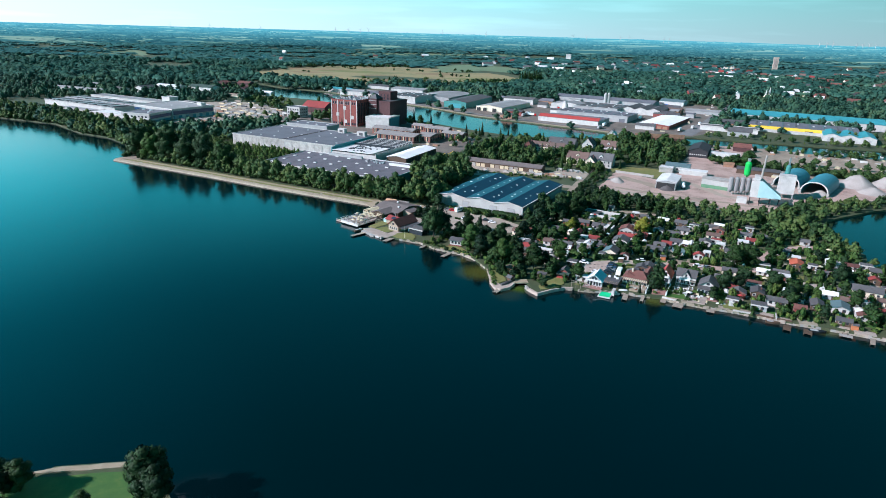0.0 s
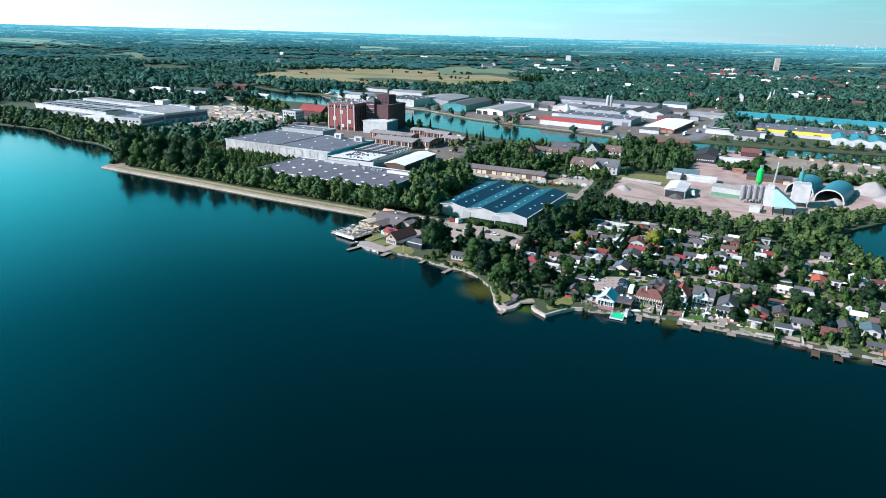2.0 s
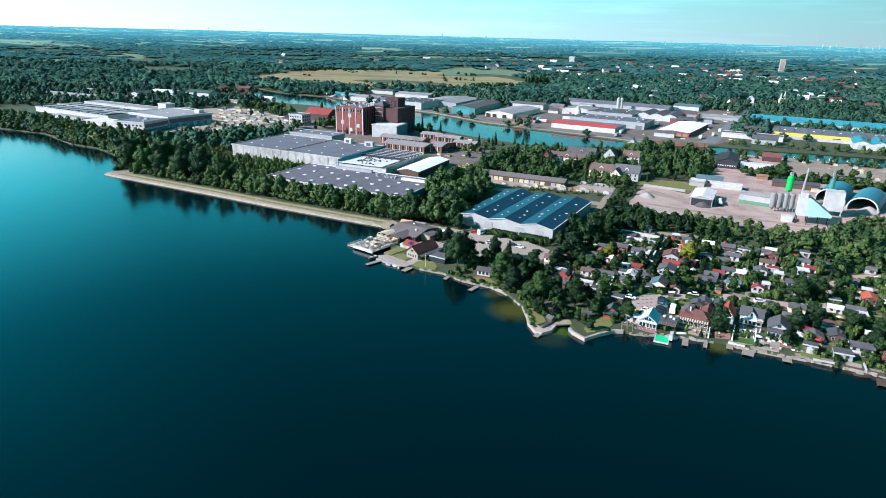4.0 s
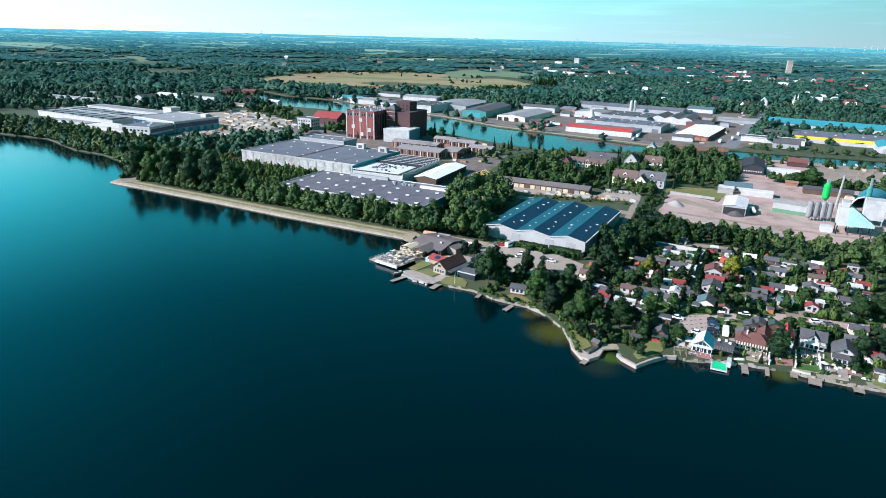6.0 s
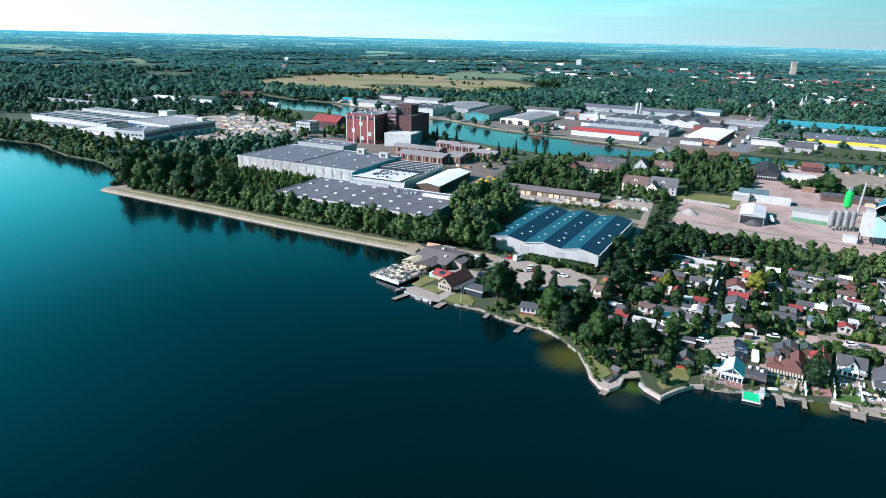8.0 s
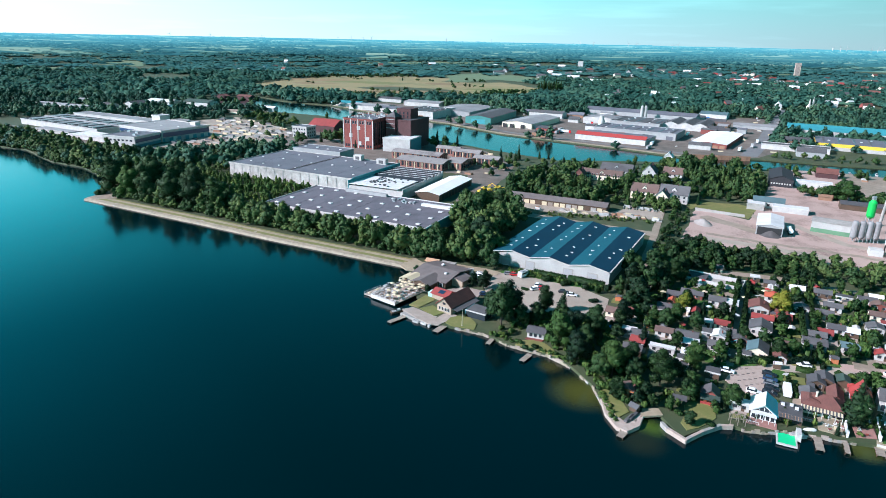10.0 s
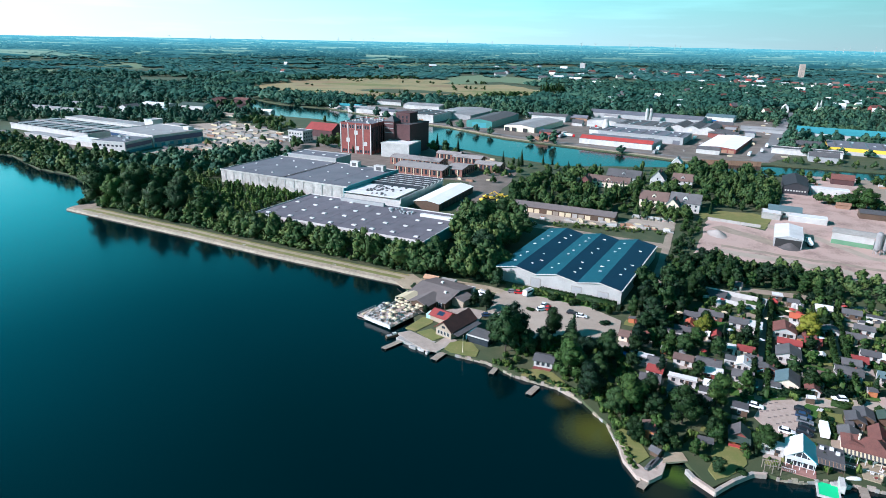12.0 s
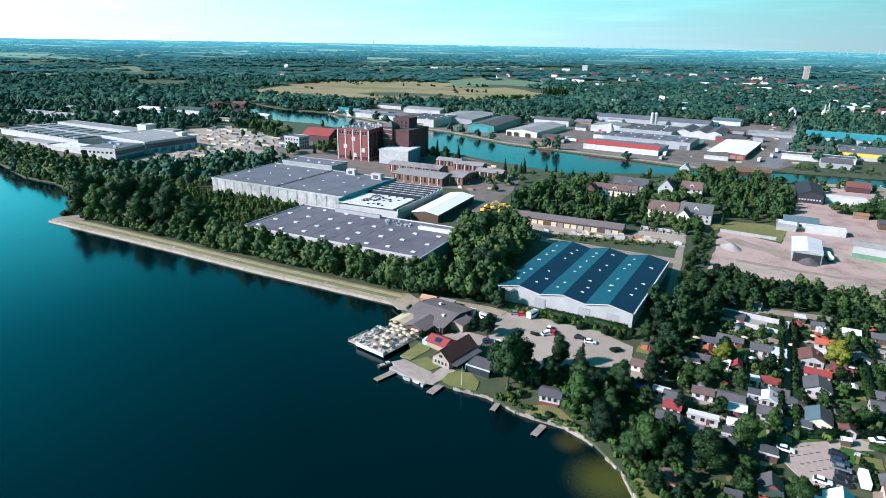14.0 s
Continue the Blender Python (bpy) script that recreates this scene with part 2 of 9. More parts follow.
red_panel = mat("red_panel", (0.36, 0.045, 0.035), (0.25, 0.03, 0.026), scale=0.3)
wood = mat("wood", (0.30, 0.25, 0.20), (0.19, 0.155, 0.12), scale=1.2, rnd=0.4)
tarred_wood = mat("tarred_wood", (0.030, 0.030, 0.034), (0.018, 0.018, 0.021), scale=0.8)
red_wood = mat("red_wood", (0.22, 0.055, 0.04), (0.14, 0.035, 0.028), scale=1.0)
dark_wood = mat("dark_wood", (0.10, 0.06, 0.035), (0.065, 0.04, 0.025), scale=1.0)
orange_wood = mat("orange_wood", (0.45, 0.16, 0.06), (0.34, 0.11, 0.04), scale=1.0)
metal = mat("metal", (0.55, 0.56, 0.57), (0.42, 0.43, 0.44), scale=0.6, rough=0.4, metal=0.7)
window_glass = mat("window_glass", (0.03, 0.04, 0.05), (0.02, 0.025, 0.03), scale=1, rough=0.12)
dark_glazing = mat("dark_glazing", (0.030, 0.034, 0.038), (0.018, 0.020, 0.024), scale=0.5, rough=0.45)
opaque_black = mat("black_rubber", (0.02, 0.02, 0.02), scale=3, rough=0.8)
canvas = mat("canvas", (0.56, 0.47, 0.31), (0.44, 0.37, 0.24), scale=1.0, rnd=0.4)
coal = mat("coal", (0.05, 0.045, 0.045), (0.10, 0.09, 0.085), scale=0.4, bump=0.8)
sand_pile = mat("sand_pile", (0.36, 0.32, 0.29), (0.27, 0.24, 0.215), scale=0.2, bump=0.6)
rust = mat("rust", (0.30, 0.17, 0.10), (0.20, 0.11, 0.07), scale=0.6, rnd=0.4)
yellow_paint = mat("yellow_paint", (0.72, 0.50, 0.04), (0.6, 0.4, 0.04), scale=0.6, rough=0.5)
plastic_green = mat("plastic_green", (0.02, 0.55, 0.22), (0.02, 0.47, 0.18), scale=0.8)
blue_tarp = mat("blue_tarp", (0.03, 0.18, 0.55), (0.02, 0.13, 0.42), scale=1.2, rough=0.5)
car_white = mat("car_white", (0.80, 0.80, 0.80), scale=1, rough=0.25, spread=0.06)
car_black = mat("car_black", (0.02, 0.022, 0.027), scale=1, rough=0.2, spread=0.2)
car_grey = mat("car_grey", (0.28, 0.29, 0.31), scale=1, rough=0.25, metal=0.4, spread=0.1)
car_red = mat("car_red", (0.50, 0.02, 0.02), scale=1, rough=0.25, spread=0.1)
car_blue = mat("car_blue", (0.03, 0.06, 0.12), scale=1, rough=0.25, spread=0.1)

# Lake water: dark and clear, small ripples, a sandy bed that shows through in the shallows by the shore.
water_mat = bpy.data.materials.new("lake_water")
water_mat.use_nodes = True
n, l = water_mat.node_tree.nodes, water_mat.node_tree.links
p = n["Principled BSDF"]
p.inputs["Roughness"].default_value, p.inputs["IOR"].default_value = 0.13, 1.333
geo = n.new("ShaderNodeNewGeometry")
rip = n.new("ShaderNodeTexNoise")
rip.inputs["Scale"].default_value, rip.inputs["Detail"].default_value = 1.6, 5
slow = n.new("ShaderNodeTexNoise")
slow.inputs["Scale"].default_value, slow.inputs["Detail"].default_value = 0.008, 3
l.new(geo.outputs["Position"], rip.inputs["Vector"])
l.new(geo.outputs["Position"], slow.inputs["Vector"])
bp = n.new("ShaderNodeBump")
bp.inputs["Strength"].default_value, bp.inputs["Distance"].default_value = 0.16, 0.06
l.new(rip.outputs[0], bp.inputs["Height"])
l.new(bp.outputs[0], p.inputs["Normal"])
deep = n.new("ShaderNodeMix")
deep.data_type = "RGBA"
deep.inputs[6].default_value, deep.inputs[7].default_value = (0.0001, 0.0058, 0.0060, 1), (0.0001, 0.0066, 0.0099, 1)
l.new(slow.outputs[0], deep.inputs[0])
base = deep.outputs[2]
for cx, cy, r, col in ((16, 255, 13, (0.055, 0.060, 0.012)), (31.0, 237, 6.5, (0.050, 0.085, 0.010)), (27, 231, 9, (0.012, 0.016, 0.009)),
                       (85, 229, 7, (0.055, 0.065, 0.015)), (141, 205, 6, (0.05, 0.055, 0.015)), (9, 270, 6, (0.035, 0.035, 0.012)), (-52, 108, 14, (0.016, 0.014, 0.014))):
    sub = n.new("ShaderNodeVectorMath")
    sub.operation = "DISTANCE"
    sub.inputs[1].default_value = (cx, cy, 0)
    l.new(geo.outputs["Position"], sub.inputs[0])
    wob = n.new("ShaderNodeMath")
    wob.operation = "MULTIPLY_ADD"
    l.new(rip.outputs[0], wob.inputs[0])
    wob.inputs[1].default_value = r * 0.5
    l.new(sub.outputs["Value"], wob.inputs[2])
    fall = n.new("ShaderNodeMapRange")
    fall.interpolation_type = "SMOOTHSTEP"
    fall.inputs[1].default_value, fall.inputs[2].default_value = r * 1.25, r * 0.35
    l.new(wob.outputs[0], fall.inputs[0])
    mx = n.new("ShaderNodeMix")
    mx.data_type = "RGBA"
    l.new(fall.outputs[0], mx.inputs[0])
    l.new(base, mx.inputs[6])
    mx.inputs[7].default_value = (*col, 1)
    base = mx.outputs[2]
l.new(base, p.inputs["Base Color"])

# ---- mesh helpers ----
G = 1.0  # the land's height over the lake
KEEP = []  # footprints where no tree stands: (cx, cy, half length, half depth, cos, sin)
CLEAR = []  # open areas as outlines


def mesh_of(name, bm, material):
    me = bpy.data.meshes.new(name)
    bm.normal_update()
    bm.to_mesh(me)
    bm.free()
    me.materials.append(material)
    return me


def part(name, bm, material, parent, label=""):
    ob = new(name, mesh_of(name, bm, material))
    ob.parent = parent
    if label:
        ob["label"] = label
    return ob


def structure(name, bm, material, label, category):
    ob = new(name, mesh_of(name, bm, material))
    return tagged(ob, label, category, kind="structure")


def root(name, x, y, z, ang, label, category, group=""):
    ob = new(name)
    ob.matrix_world = pose(x, y, z, 0, 0, ang)
    return tagged(ob, label, category, group)


def prism(bm, outline, z0, z1, cap=True):
    """An upright solid over an outline of (x, y)."""
    lo = [bm.verts.new((x, y, z0)) for x, y in outline]
    hi = [bm.verts.new((x, y, z1)) for x, y in outline]
    k = len(outline)
    for i in range(k):
        bm.faces.new((lo[i], lo[(i + 1) % k], hi[(i + 1) % k], hi[i]))
    bm.faces.new(hi)
    if cap:
        bm.faces.new(lo[::-1])
    return bm


def box(x0, x1, y0, y1, z0, z1, bm=None):
    bm = bm or bmesh.new()
    return prism(bm, [(x0, y0), (x1, y0), (x1, y1), (x0, y1)], z0, z1)


def profile(outline, y0, y1, bm=None):
    """A solid with a cross-section of (x, z), drawn out along y."""
    bm = bm or bmesh.new()
    a = [bm.verts.new((x, y0, z)) for x, z in outline]
    b = [bm.verts.new((x, y1, z)) for x, z in outline]
    k = len(outline)
    for i in range(k):
        bm.faces.new((a[i], a[(i + 1) % k], b[(i + 1) % k], b[i]))
    bm.faces.new(a[::-1])
    bm.faces.new(b)
    bmesh.ops.recalc_face_normals(bm, faces=bm.faces)
    return bm


def turned(outline, steps=14, bm=None, x=0, y=0):
    """A solid of revolution from (radius, z) pairs."""
    bm = bm or bmesh.new()
    rings = [[bm.verts.new((x + r * math.cos(2 * math.pi * i / steps), y + r * math.sin(2 * math.pi * i / steps), z)) for i in range(steps)] for r, z in outline]
    for a, b in zip(rings, rings[1:]):
        for i in range(steps):
            bm.faces.new((a[i], a[(i + 1) % steps], b[(i + 1) % steps], b[i]))
    bm.faces.new(rings[0][::-1])
    bm.faces.new(rings[-1])
    return bm


def bevelled(bm, w):
    bmesh.ops.bevel(bm, geom=list(bm.edges), offset=w, segments=1, affect="EDGES")
    return bm


CACHE = {}


def block(name, parent, material, cx, cy, z0, sx, sy, sz, label=""):
    """A slab centred over (cx, cy), standing at z0; equal slabs share one mesh."""
    key = (name, material.name, round(sx, 2), round(sy, 2), round(sz, 2))
    if key not in CACHE:
        CACHE[key] = mesh_of(name, box(-sx / 2, sx / 2, -sy / 2, sy / 2, 0, sz), material)
    ob = new(name, CACHE[key])
    ob.parent = parent
    ob.location = (cx, cy, z0)
    if label:
        ob["label"] = label
    return ob


def keep(x, y, w, d, ang, margin=2.0):
    a = radians(ang)
    KEEP.append((x, y, w / 2 + margin, d / 2 + margin, math.cos(a), math.sin(a)))


def inside(poly, x, y):
    hit = False
    k = len(poly)
    for i in range(k):
        (x0, y0), (x1, y1) = poly[i], poly[(i + 1) % k]
        if (y0 > y) != (y1 > y) and x < (x1 - x0) * (y - y0) / (y1 - y0) + x0:
            hit = not hit
    return hit


def taken(x, y):
    for cx, cy, hw, hd, c, s in KEEP:
        dx, dy = x - cx, y - cy
        if abs(dx * c + dy * s) < hw and abs(-dx * s + dy * c) < hd:
            return True
    return any(inside(q, x, y) for q in CLEAR)


def rise(x, y):
    """The land's height: flat near by, raised far off to fit the camera's horizon line."""
    r = math.hypot(x, y)
    f = max(0.0, min(1.0, (r - 2300) / 2350))
    return G + 61 * f ** 1.15


def wavy(pts, step=6.0, amp=0.8, seed=1, closed=True):
    """An outline with uneven edges."""
    rng = random.Random(seed)
    out = []
    k = len(pts)
    for i in range(k if closed else k - 1):
        (x0, y0), (x1, y1) = pts[i], pts[(i + 1) % k]
        d = math.hypot(x1 - x0, y1 - y0)
        m = max(1, int(d / step))
        for j in range(m):
            f = j / m
            a = amp if j else amp * 0.3
            out.append((x0 + (x1 - x0) * f + rng.uniform(-a, a), y0 + (y1 - y0) * f + rng.uniform(-a, a)))
    if not closed:
        out.append(pts[-1])
    return out


LEVEL = [0]


def patch(name, pts, material, label, category, z=None, step=6.0, amp=0.8, clear=True):
    """A thin layer of other ground on the land."""
    LEVEL[0] += 1
    z = (G + 0.03 + 0.004 * (LEVEL[0] % 60)) if z is None else z
    bm = bmesh.new()
    prism(bm, wavy(pts, step, amp, LEVEL[0]), z - 0.5, z, cap=False)
    bmesh.ops.recalc_face_normals(bm, faces=bm.faces)
    bmesh.ops.triangulate(bm, faces=[f for f in bm.faces if len(f.verts) > 4])
    if clear:
        CLEAR.append(pts)
    return structure(name, bm, material, label, category)


def strip(name, line, width, material, label, category, z=None, clear=True):
    """A road or path of even width along a line."""
    left, right = [], []
    for i, (x, y) in enumerate(line):
        x0, y0 = line[max(i - 1, 0)]
        x1, y1 = line[min(i + 1, len(line) - 1)]
        d = math.hypot(x1 - x0, y1 - y0)
        nx, ny = -(y1 - y0) / d * width / 2, (x1 - x0) / d * width / 2
        left.append((x + nx, y + ny))
        right.append((x - nx, y - ny))
    return patch(name, left + right[::-1], material, label, category, z, amp=0.15, clear=clear)


# ---- water and land ----
LAKE = [(-1500, 1150), (-900, 880), (-600, 730), (-470, 660), (-394, 629), (-341, 579), (-307, 561), (-275, 531), (-256, 505), (-247, 487), (-248, 474),
        (-252, 466), (-163.4, 420), (-112.7, 392.6), (-45.2, 358.9), (-42, 352), (-40, 344), (-39, 330), (-36, 318), (-42, 307), (-33, 300), (-22, 295.4), (-12, 291), (-3, 282.4), (9, 276), (15.2, 268.7),
        (19.8, 257.5), (20.6, 247), (21.4, 240), (22.4, 235), (25.2, 235.4), (27.4, 238.6), (29.5, 242.5), (32, 244.5), (35.2, 244), (36.3, 238.4), (38.1, 231.8), (44.1, 235.3), (52.9, 238.5), (56.2, 236.4), (61, 235.4), (71.4, 235.6), (78.5, 232.8),
        (88, 230.5), (94, 226), (113, 219), (131, 210), (148, 203.5), (158, 198.7), (200, 184), (300, 150), (520, 100), (900, 40), (900, -120), (400, -60), (100, 10),
        (30, 55), (-30, 85), (-52, 102), (-59.5, 112), (-72, 122.6), (-89.4, 119.8), (-98, 111), (-130, 100), (-250, 60), (-500, 60), (-1000, 250), (-1600, 600)]
POND = [(212.5, 337), (224, 350), (238, 359), (265, 374), (279, 380), (340, 400), (420, 400), (440, 330), (330, 265), (250, 250), (206, 268), (201, 275), (208.5, 290), (208, 303), (210.4, 312), (209.6, 327)]
CANAL = [(-340, 1150), (-289, 1090), (-204, 1040), (-93, 915), (-23, 856), (36, 779), (88, 739), (147, 696), (189, 660), (262, 655), (327, 632), (420, 606), (600, 570),
         (600, 515), (400, 556), (330, 578), (262, 603), (200, 622), (165, 634), (117, 634), (70, 630), (17, 675), (-45, 739), (-110, 826), (-193, 914), (-252, 941), (-350, 1010), (-420, 1100)]
WATERS = [wavy(LAKE, 9, 0.35, 3), wavy(POND, 8, 0.5, 4), wavy(CANAL, 14, 0.5, 5)]


def build_land():
    """One sheet of land out to the raised far edge, with the lake, the pond and the harbour cut out and banks down to
    the water.
    """
    from mathutils.geometry import delaunay_2d_cdt
    pts, edges = [], []
    for w in WATERS:
        s = len(pts)
        pts += [Vector(q) for q in w]
        edges += [(s + i, s + (i + 1) % len(w)) for i in range(len(w))]
    for r in (1500, 2000, 2300, 2500, 2800, 3100, 3400, 3700, 4000, 4300, 4650):
        for i in range(72):
            q = (r * math.cos(i * math.pi / 36), r * math.sin(i * math.pi / 36))
            if not any(inside(w, *q) for w in WATERS):
                pts.append(Vector(q))
    verts, _, faces, *_ = delaunay_2d_cdt(pts, edges, [], 0, 1e-4)
    bm = bmesh.new()
    vs = [bm.verts.new((v.x, v.y, rise(v.x, v.y))) for v in verts]
    for f in faces:
        cx, cy = sum(verts[i].x for i in f) / 3, sum(verts[i].y for i in f) / 3
        if not any(inside(w, cx, cy) for w in WATERS):
            bm.faces.new([vs[i] for i in f])
    rim = [e for e in bm.edges if len(e.link_faces) == 1 and max(math.hypot(v.co.x, v.co.y) for v in e.verts) < 4600]
    made = bmesh.ops.extrude_edge_only(bm, edges=rim)
    for v in made["geom"]:
        if isinstance(v, bmesh.types.BMVert):
            v.co.z = -1.0
    bmesh.ops.recalc_face_normals(bm, faces=bm.faces)
    if sum(f.normal.z for f in bm.faces) < 0:
        bmesh.ops.reverse_faces(bm, faces=bm.faces)
    structure("ground", bm, grass, "flat green land with rough grass reaching the far horizon", "ground")


build_land()
bm = bmesh.new()
v = [bm.verts.new(q) for q in ((-2500, -800, 0), (1800, -800, 0), (1800, 1700, 0), (-2500, 1700, 0))]
bm.faces.new(v)
structure("water", bm, water_mat, "dark teal lake water with small ripples", "water")

# the far country: woods and pale fields with painted haze, on the raised land before the horizon
def far_mat(name, fields):
    """The far country: dark woods, strips of pale fields, haze as a teal glow growing with the miles."""
    m = bpy.data.materials.new(name)
    m.use_nodes = True
    n, l = m.node_tree.nodes, m.node_tree.links
    p = n["Principled BSDF"]
    p.inputs["Roughness"].default_value = 1.0
    p.inputs["Specular IOR Level"].default_value = 0.0
    geo, mapn = n.new("ShaderNodeNewGeometry"), n.new("ShaderNodeMapping")
    mapn.inputs["Scale"].default_value = (0.0022, 0.0075, 0.0)
    no = n.new("ShaderNodeTexNoise")
    no.inputs["Scale"].default_value, no.inputs["Detail"].default_value = 1.0, 6
    l.new(geo.outputs["Position"], mapn.inputs[0])
    l.new(mapn.outputs[0], no.inputs["Vector"])
    ramp = n.new("ShaderNodeValToRGB")
    e = ramp.color_ramp.elements
    e[0].position, e[1].position = 0.40, 0.64
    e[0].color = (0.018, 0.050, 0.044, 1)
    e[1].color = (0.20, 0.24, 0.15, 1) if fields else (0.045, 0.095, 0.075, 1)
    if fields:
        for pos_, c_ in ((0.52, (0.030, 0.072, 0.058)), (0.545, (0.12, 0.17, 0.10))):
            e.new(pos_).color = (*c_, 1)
    l.new(no.outputs[0], ramp.inputs[0])
    l.new(ramp.outputs[0], p.inputs["Base Color"])
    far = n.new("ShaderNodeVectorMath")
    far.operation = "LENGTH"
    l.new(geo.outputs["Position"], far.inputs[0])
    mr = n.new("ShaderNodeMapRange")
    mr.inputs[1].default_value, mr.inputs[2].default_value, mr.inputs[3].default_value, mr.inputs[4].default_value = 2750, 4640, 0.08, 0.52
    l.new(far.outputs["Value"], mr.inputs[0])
    # haze painted as emission, stronger with distance
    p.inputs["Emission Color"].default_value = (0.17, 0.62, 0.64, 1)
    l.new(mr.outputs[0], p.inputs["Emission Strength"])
    return m


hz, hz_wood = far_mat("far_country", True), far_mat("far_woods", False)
bm = bmesh.new()
rings = []
for r, dz in ((2850, 5), (3050, 17), (3300, 19), (3600, 20), (3900, 21), (4200, 21), (4500, 22), (4640, 22)):
    rings.append([bm.verts.new((r * math.cos(radians(a)), r * math.sin(radians(a)), rise(r, 0) + dz - 6)) for a in range(30, 151, 2)])
for a, b in zip(rings, rings[1:]):
    for i in range(len(a) - 1):
        bm.faces.new((a[i], a[i + 1], b[i + 1], b[i]))
bmesh.ops.recalc_face_normals(bm, faces=bm.faces)
structure("backdrop", bm, hz, "far woods and fields under painted glowing haze below the horizon", "distance")

# ---- buildings ----
def windows_row(b, x0, x1, y, z, k, w, h, side, glass=window_glass, frame_mat=white_wall):
    """k windows along a wall; side gives the wall: 'f' front (y), 'b' back, 'l' or 'r' (then x0, x1 run along y and y is x)."""
    for i in range(k):
        a = x0 + (x1 - x0) * (i + 0.5) / k
        if side in "fb":
            s = -1 if side == "f" else 1
            wf = block("window", b, frame_mat, a, y + s * 0.03, z, w + 0.2, 0.1, h + 0.2)
            block("pane", wf, glass, 0, s * 0.045, 0.1, w, 0.04, h)
        else:
            s = -1 if side == "l" else 1
            wf = block("window", b, frame_mat, y + s * 0.03, a, z, 0.1, w + 0.2, h + 0.2)
            block("pane", wf, glass, s * 0.045, 0, 0.1, 0.04, w, h)


def flat_hall(name, x, y, w, d, ang, h, wall_m, roof_m, label, category="hall", group="", parapet=0.5, skylights=0, sky_size=2.0, seed=0, base=G, seams=0):
    """A flat-roofed hall: walls, roof, a parapet on each side, skylights."""
    b = root(name, x, y, base, ang, label, category, group)
    keep(x, y, w, d, ang, 3)
    part("wall", box(-w / 2, w / 2, -d / 2, d / 2, -0.5, h - 0.3), wall_m, b)
    part("roof", box(-w / 2 - 0.1, w / 2 + 0.1, -d / 2 - 0.1, d / 2 + 0.1, h - 0.3, h), roof_m, b)
    if parapet:
        t = 0.35
        for bx in ((-w / 2 - t, w / 2 + t, -d / 2 - t, -d / 2), (-w / 2 - t, w / 2 + t, d / 2, d / 2 + t), (-w / 2 - t, -w / 2, -d / 2, d / 2), (w / 2, w / 2 + t, -d / 2, d / 2)):
            part("parapet", box(bx[0], bx[1], bx[2], bx[3], h - 0.7, h + parapet), wall_m, b)
    for i in range(seams):
        block("roof_seam", b, roof_m, -w / 2 + w * (i + 0.5) / seams, 0, h, 0.35, d - 1, 0.07)
    rng = random.Random(seed)
    if skylights:
        kx = max(1, round(math.sqrt(skylights * w / d)))
        ky = max(1, skylights // kx)
        for i in range(kx):
            for j in range(ky):
                block("skylight", b, white_roof, -w / 2 + w * (i + 0.5 + rng.uniform(-0.12, 0.12)) / kx, -d / 2 + d * (j + 0.5 + rng.uniform(-0.12, 0.12)) / ky, h, sky_size, sky_size * 0.7, 0.5)
    return b


def gabled(name, x, y, w, d, ang, eave, ridge, wall_m, roof_m, label, category="house", group="", along="x", over=0.4, base=G, gables=1):
    """A house under one or more pitched roofs, the ridges along its length or its depth."""
    b = root(name, x, y, base, ang, label, category, group)
    keep(x, y, w, d, ang, 1.0)
    if along == "x":
        w, d, turn = d, w, 90
    else:
        turn = 0
    th = 0.22
    step = w / gables
    wall = [(-w / 2, -0.5), (w / 2, -0.5), (w / 2, eave)]
    for i in range(gables - 1, -1, -1):
        xl = -w / 2 + step * i
        wall += [(xl + step / 2, ridge - th), (xl, eave)]
    o = part("wall", profile(wall, -d / 2, d / 2), wall_m, b)
    o.rotation_euler = (0, 0, radians(turn))
    k = (ridge - eave) / (step / 2)
    if gables == 1 and not isinstance(roof_m, tuple):
        xo, zo = w / 2 + over, eave - k * over
        q = part("roof", profile([(-xo, zo), (0, ridge), (xo, zo), (xo, zo + th), (0, ridge + th), (-xo, zo + th)], -d / 2 - over, d / 2 + over), roof_m, b)
        q.rotation_euler = (0, 0, radians(turn))
        return b
    for i in range(gables):
        xl = -w / 2 + step * i
        for s in (-1, 1):
            xe = xl + step / 2 + s * step / 2
            out = over if (i == 0 and s < 0) or (i == gables - 1 and s > 0) else 0
            xo, zo = xe + s * out, eave - k * out
            mid = xl + step / 2
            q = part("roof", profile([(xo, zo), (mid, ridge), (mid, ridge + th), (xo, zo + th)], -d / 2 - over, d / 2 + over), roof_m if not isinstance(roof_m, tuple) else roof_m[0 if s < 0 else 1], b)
            q.rotation_euler = (0, 0, radians(turn))
    return b


ANG = -26.0
U = Vector((math.cos(radians(ANG)), math.sin(radians(ANG))))
V = Vector((-U.y, U.x))

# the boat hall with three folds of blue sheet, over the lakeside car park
# sun and shade put into the folds' colour: west slopes lighter, east slopes navy
hall = gabled("storage_hall", 36.6, 381.6, 54.5, 67, -28.7, 5.9, 7.7, hall_wall, (blue_sheet_lit, navy_panel_and_shade), "white storage hall with three blue sheet metal roof folds", "hall", along="y", gables=3, over=0.5)
rng = random.Random(5)
for i in range(6):
    for j in range(8):
        if rng.random() < 0.8:
            xx = -27.25 + 54.5 * (i + 0.5) / 6 + rng.uniform(-1.2, 1.2)
            f = abs(((xx + 27.25) % 18.17) - 9.08) / 9.08
            block("skylight", hall, white_roof, xx, -29 + 58 * (j + 0.5) / 8 + rng.uniform(-1, 1), 7.7 - 1.8 * f - 0.1, rng.choice((0.9, 1.2, 1.8)), 0.8, 0.45)
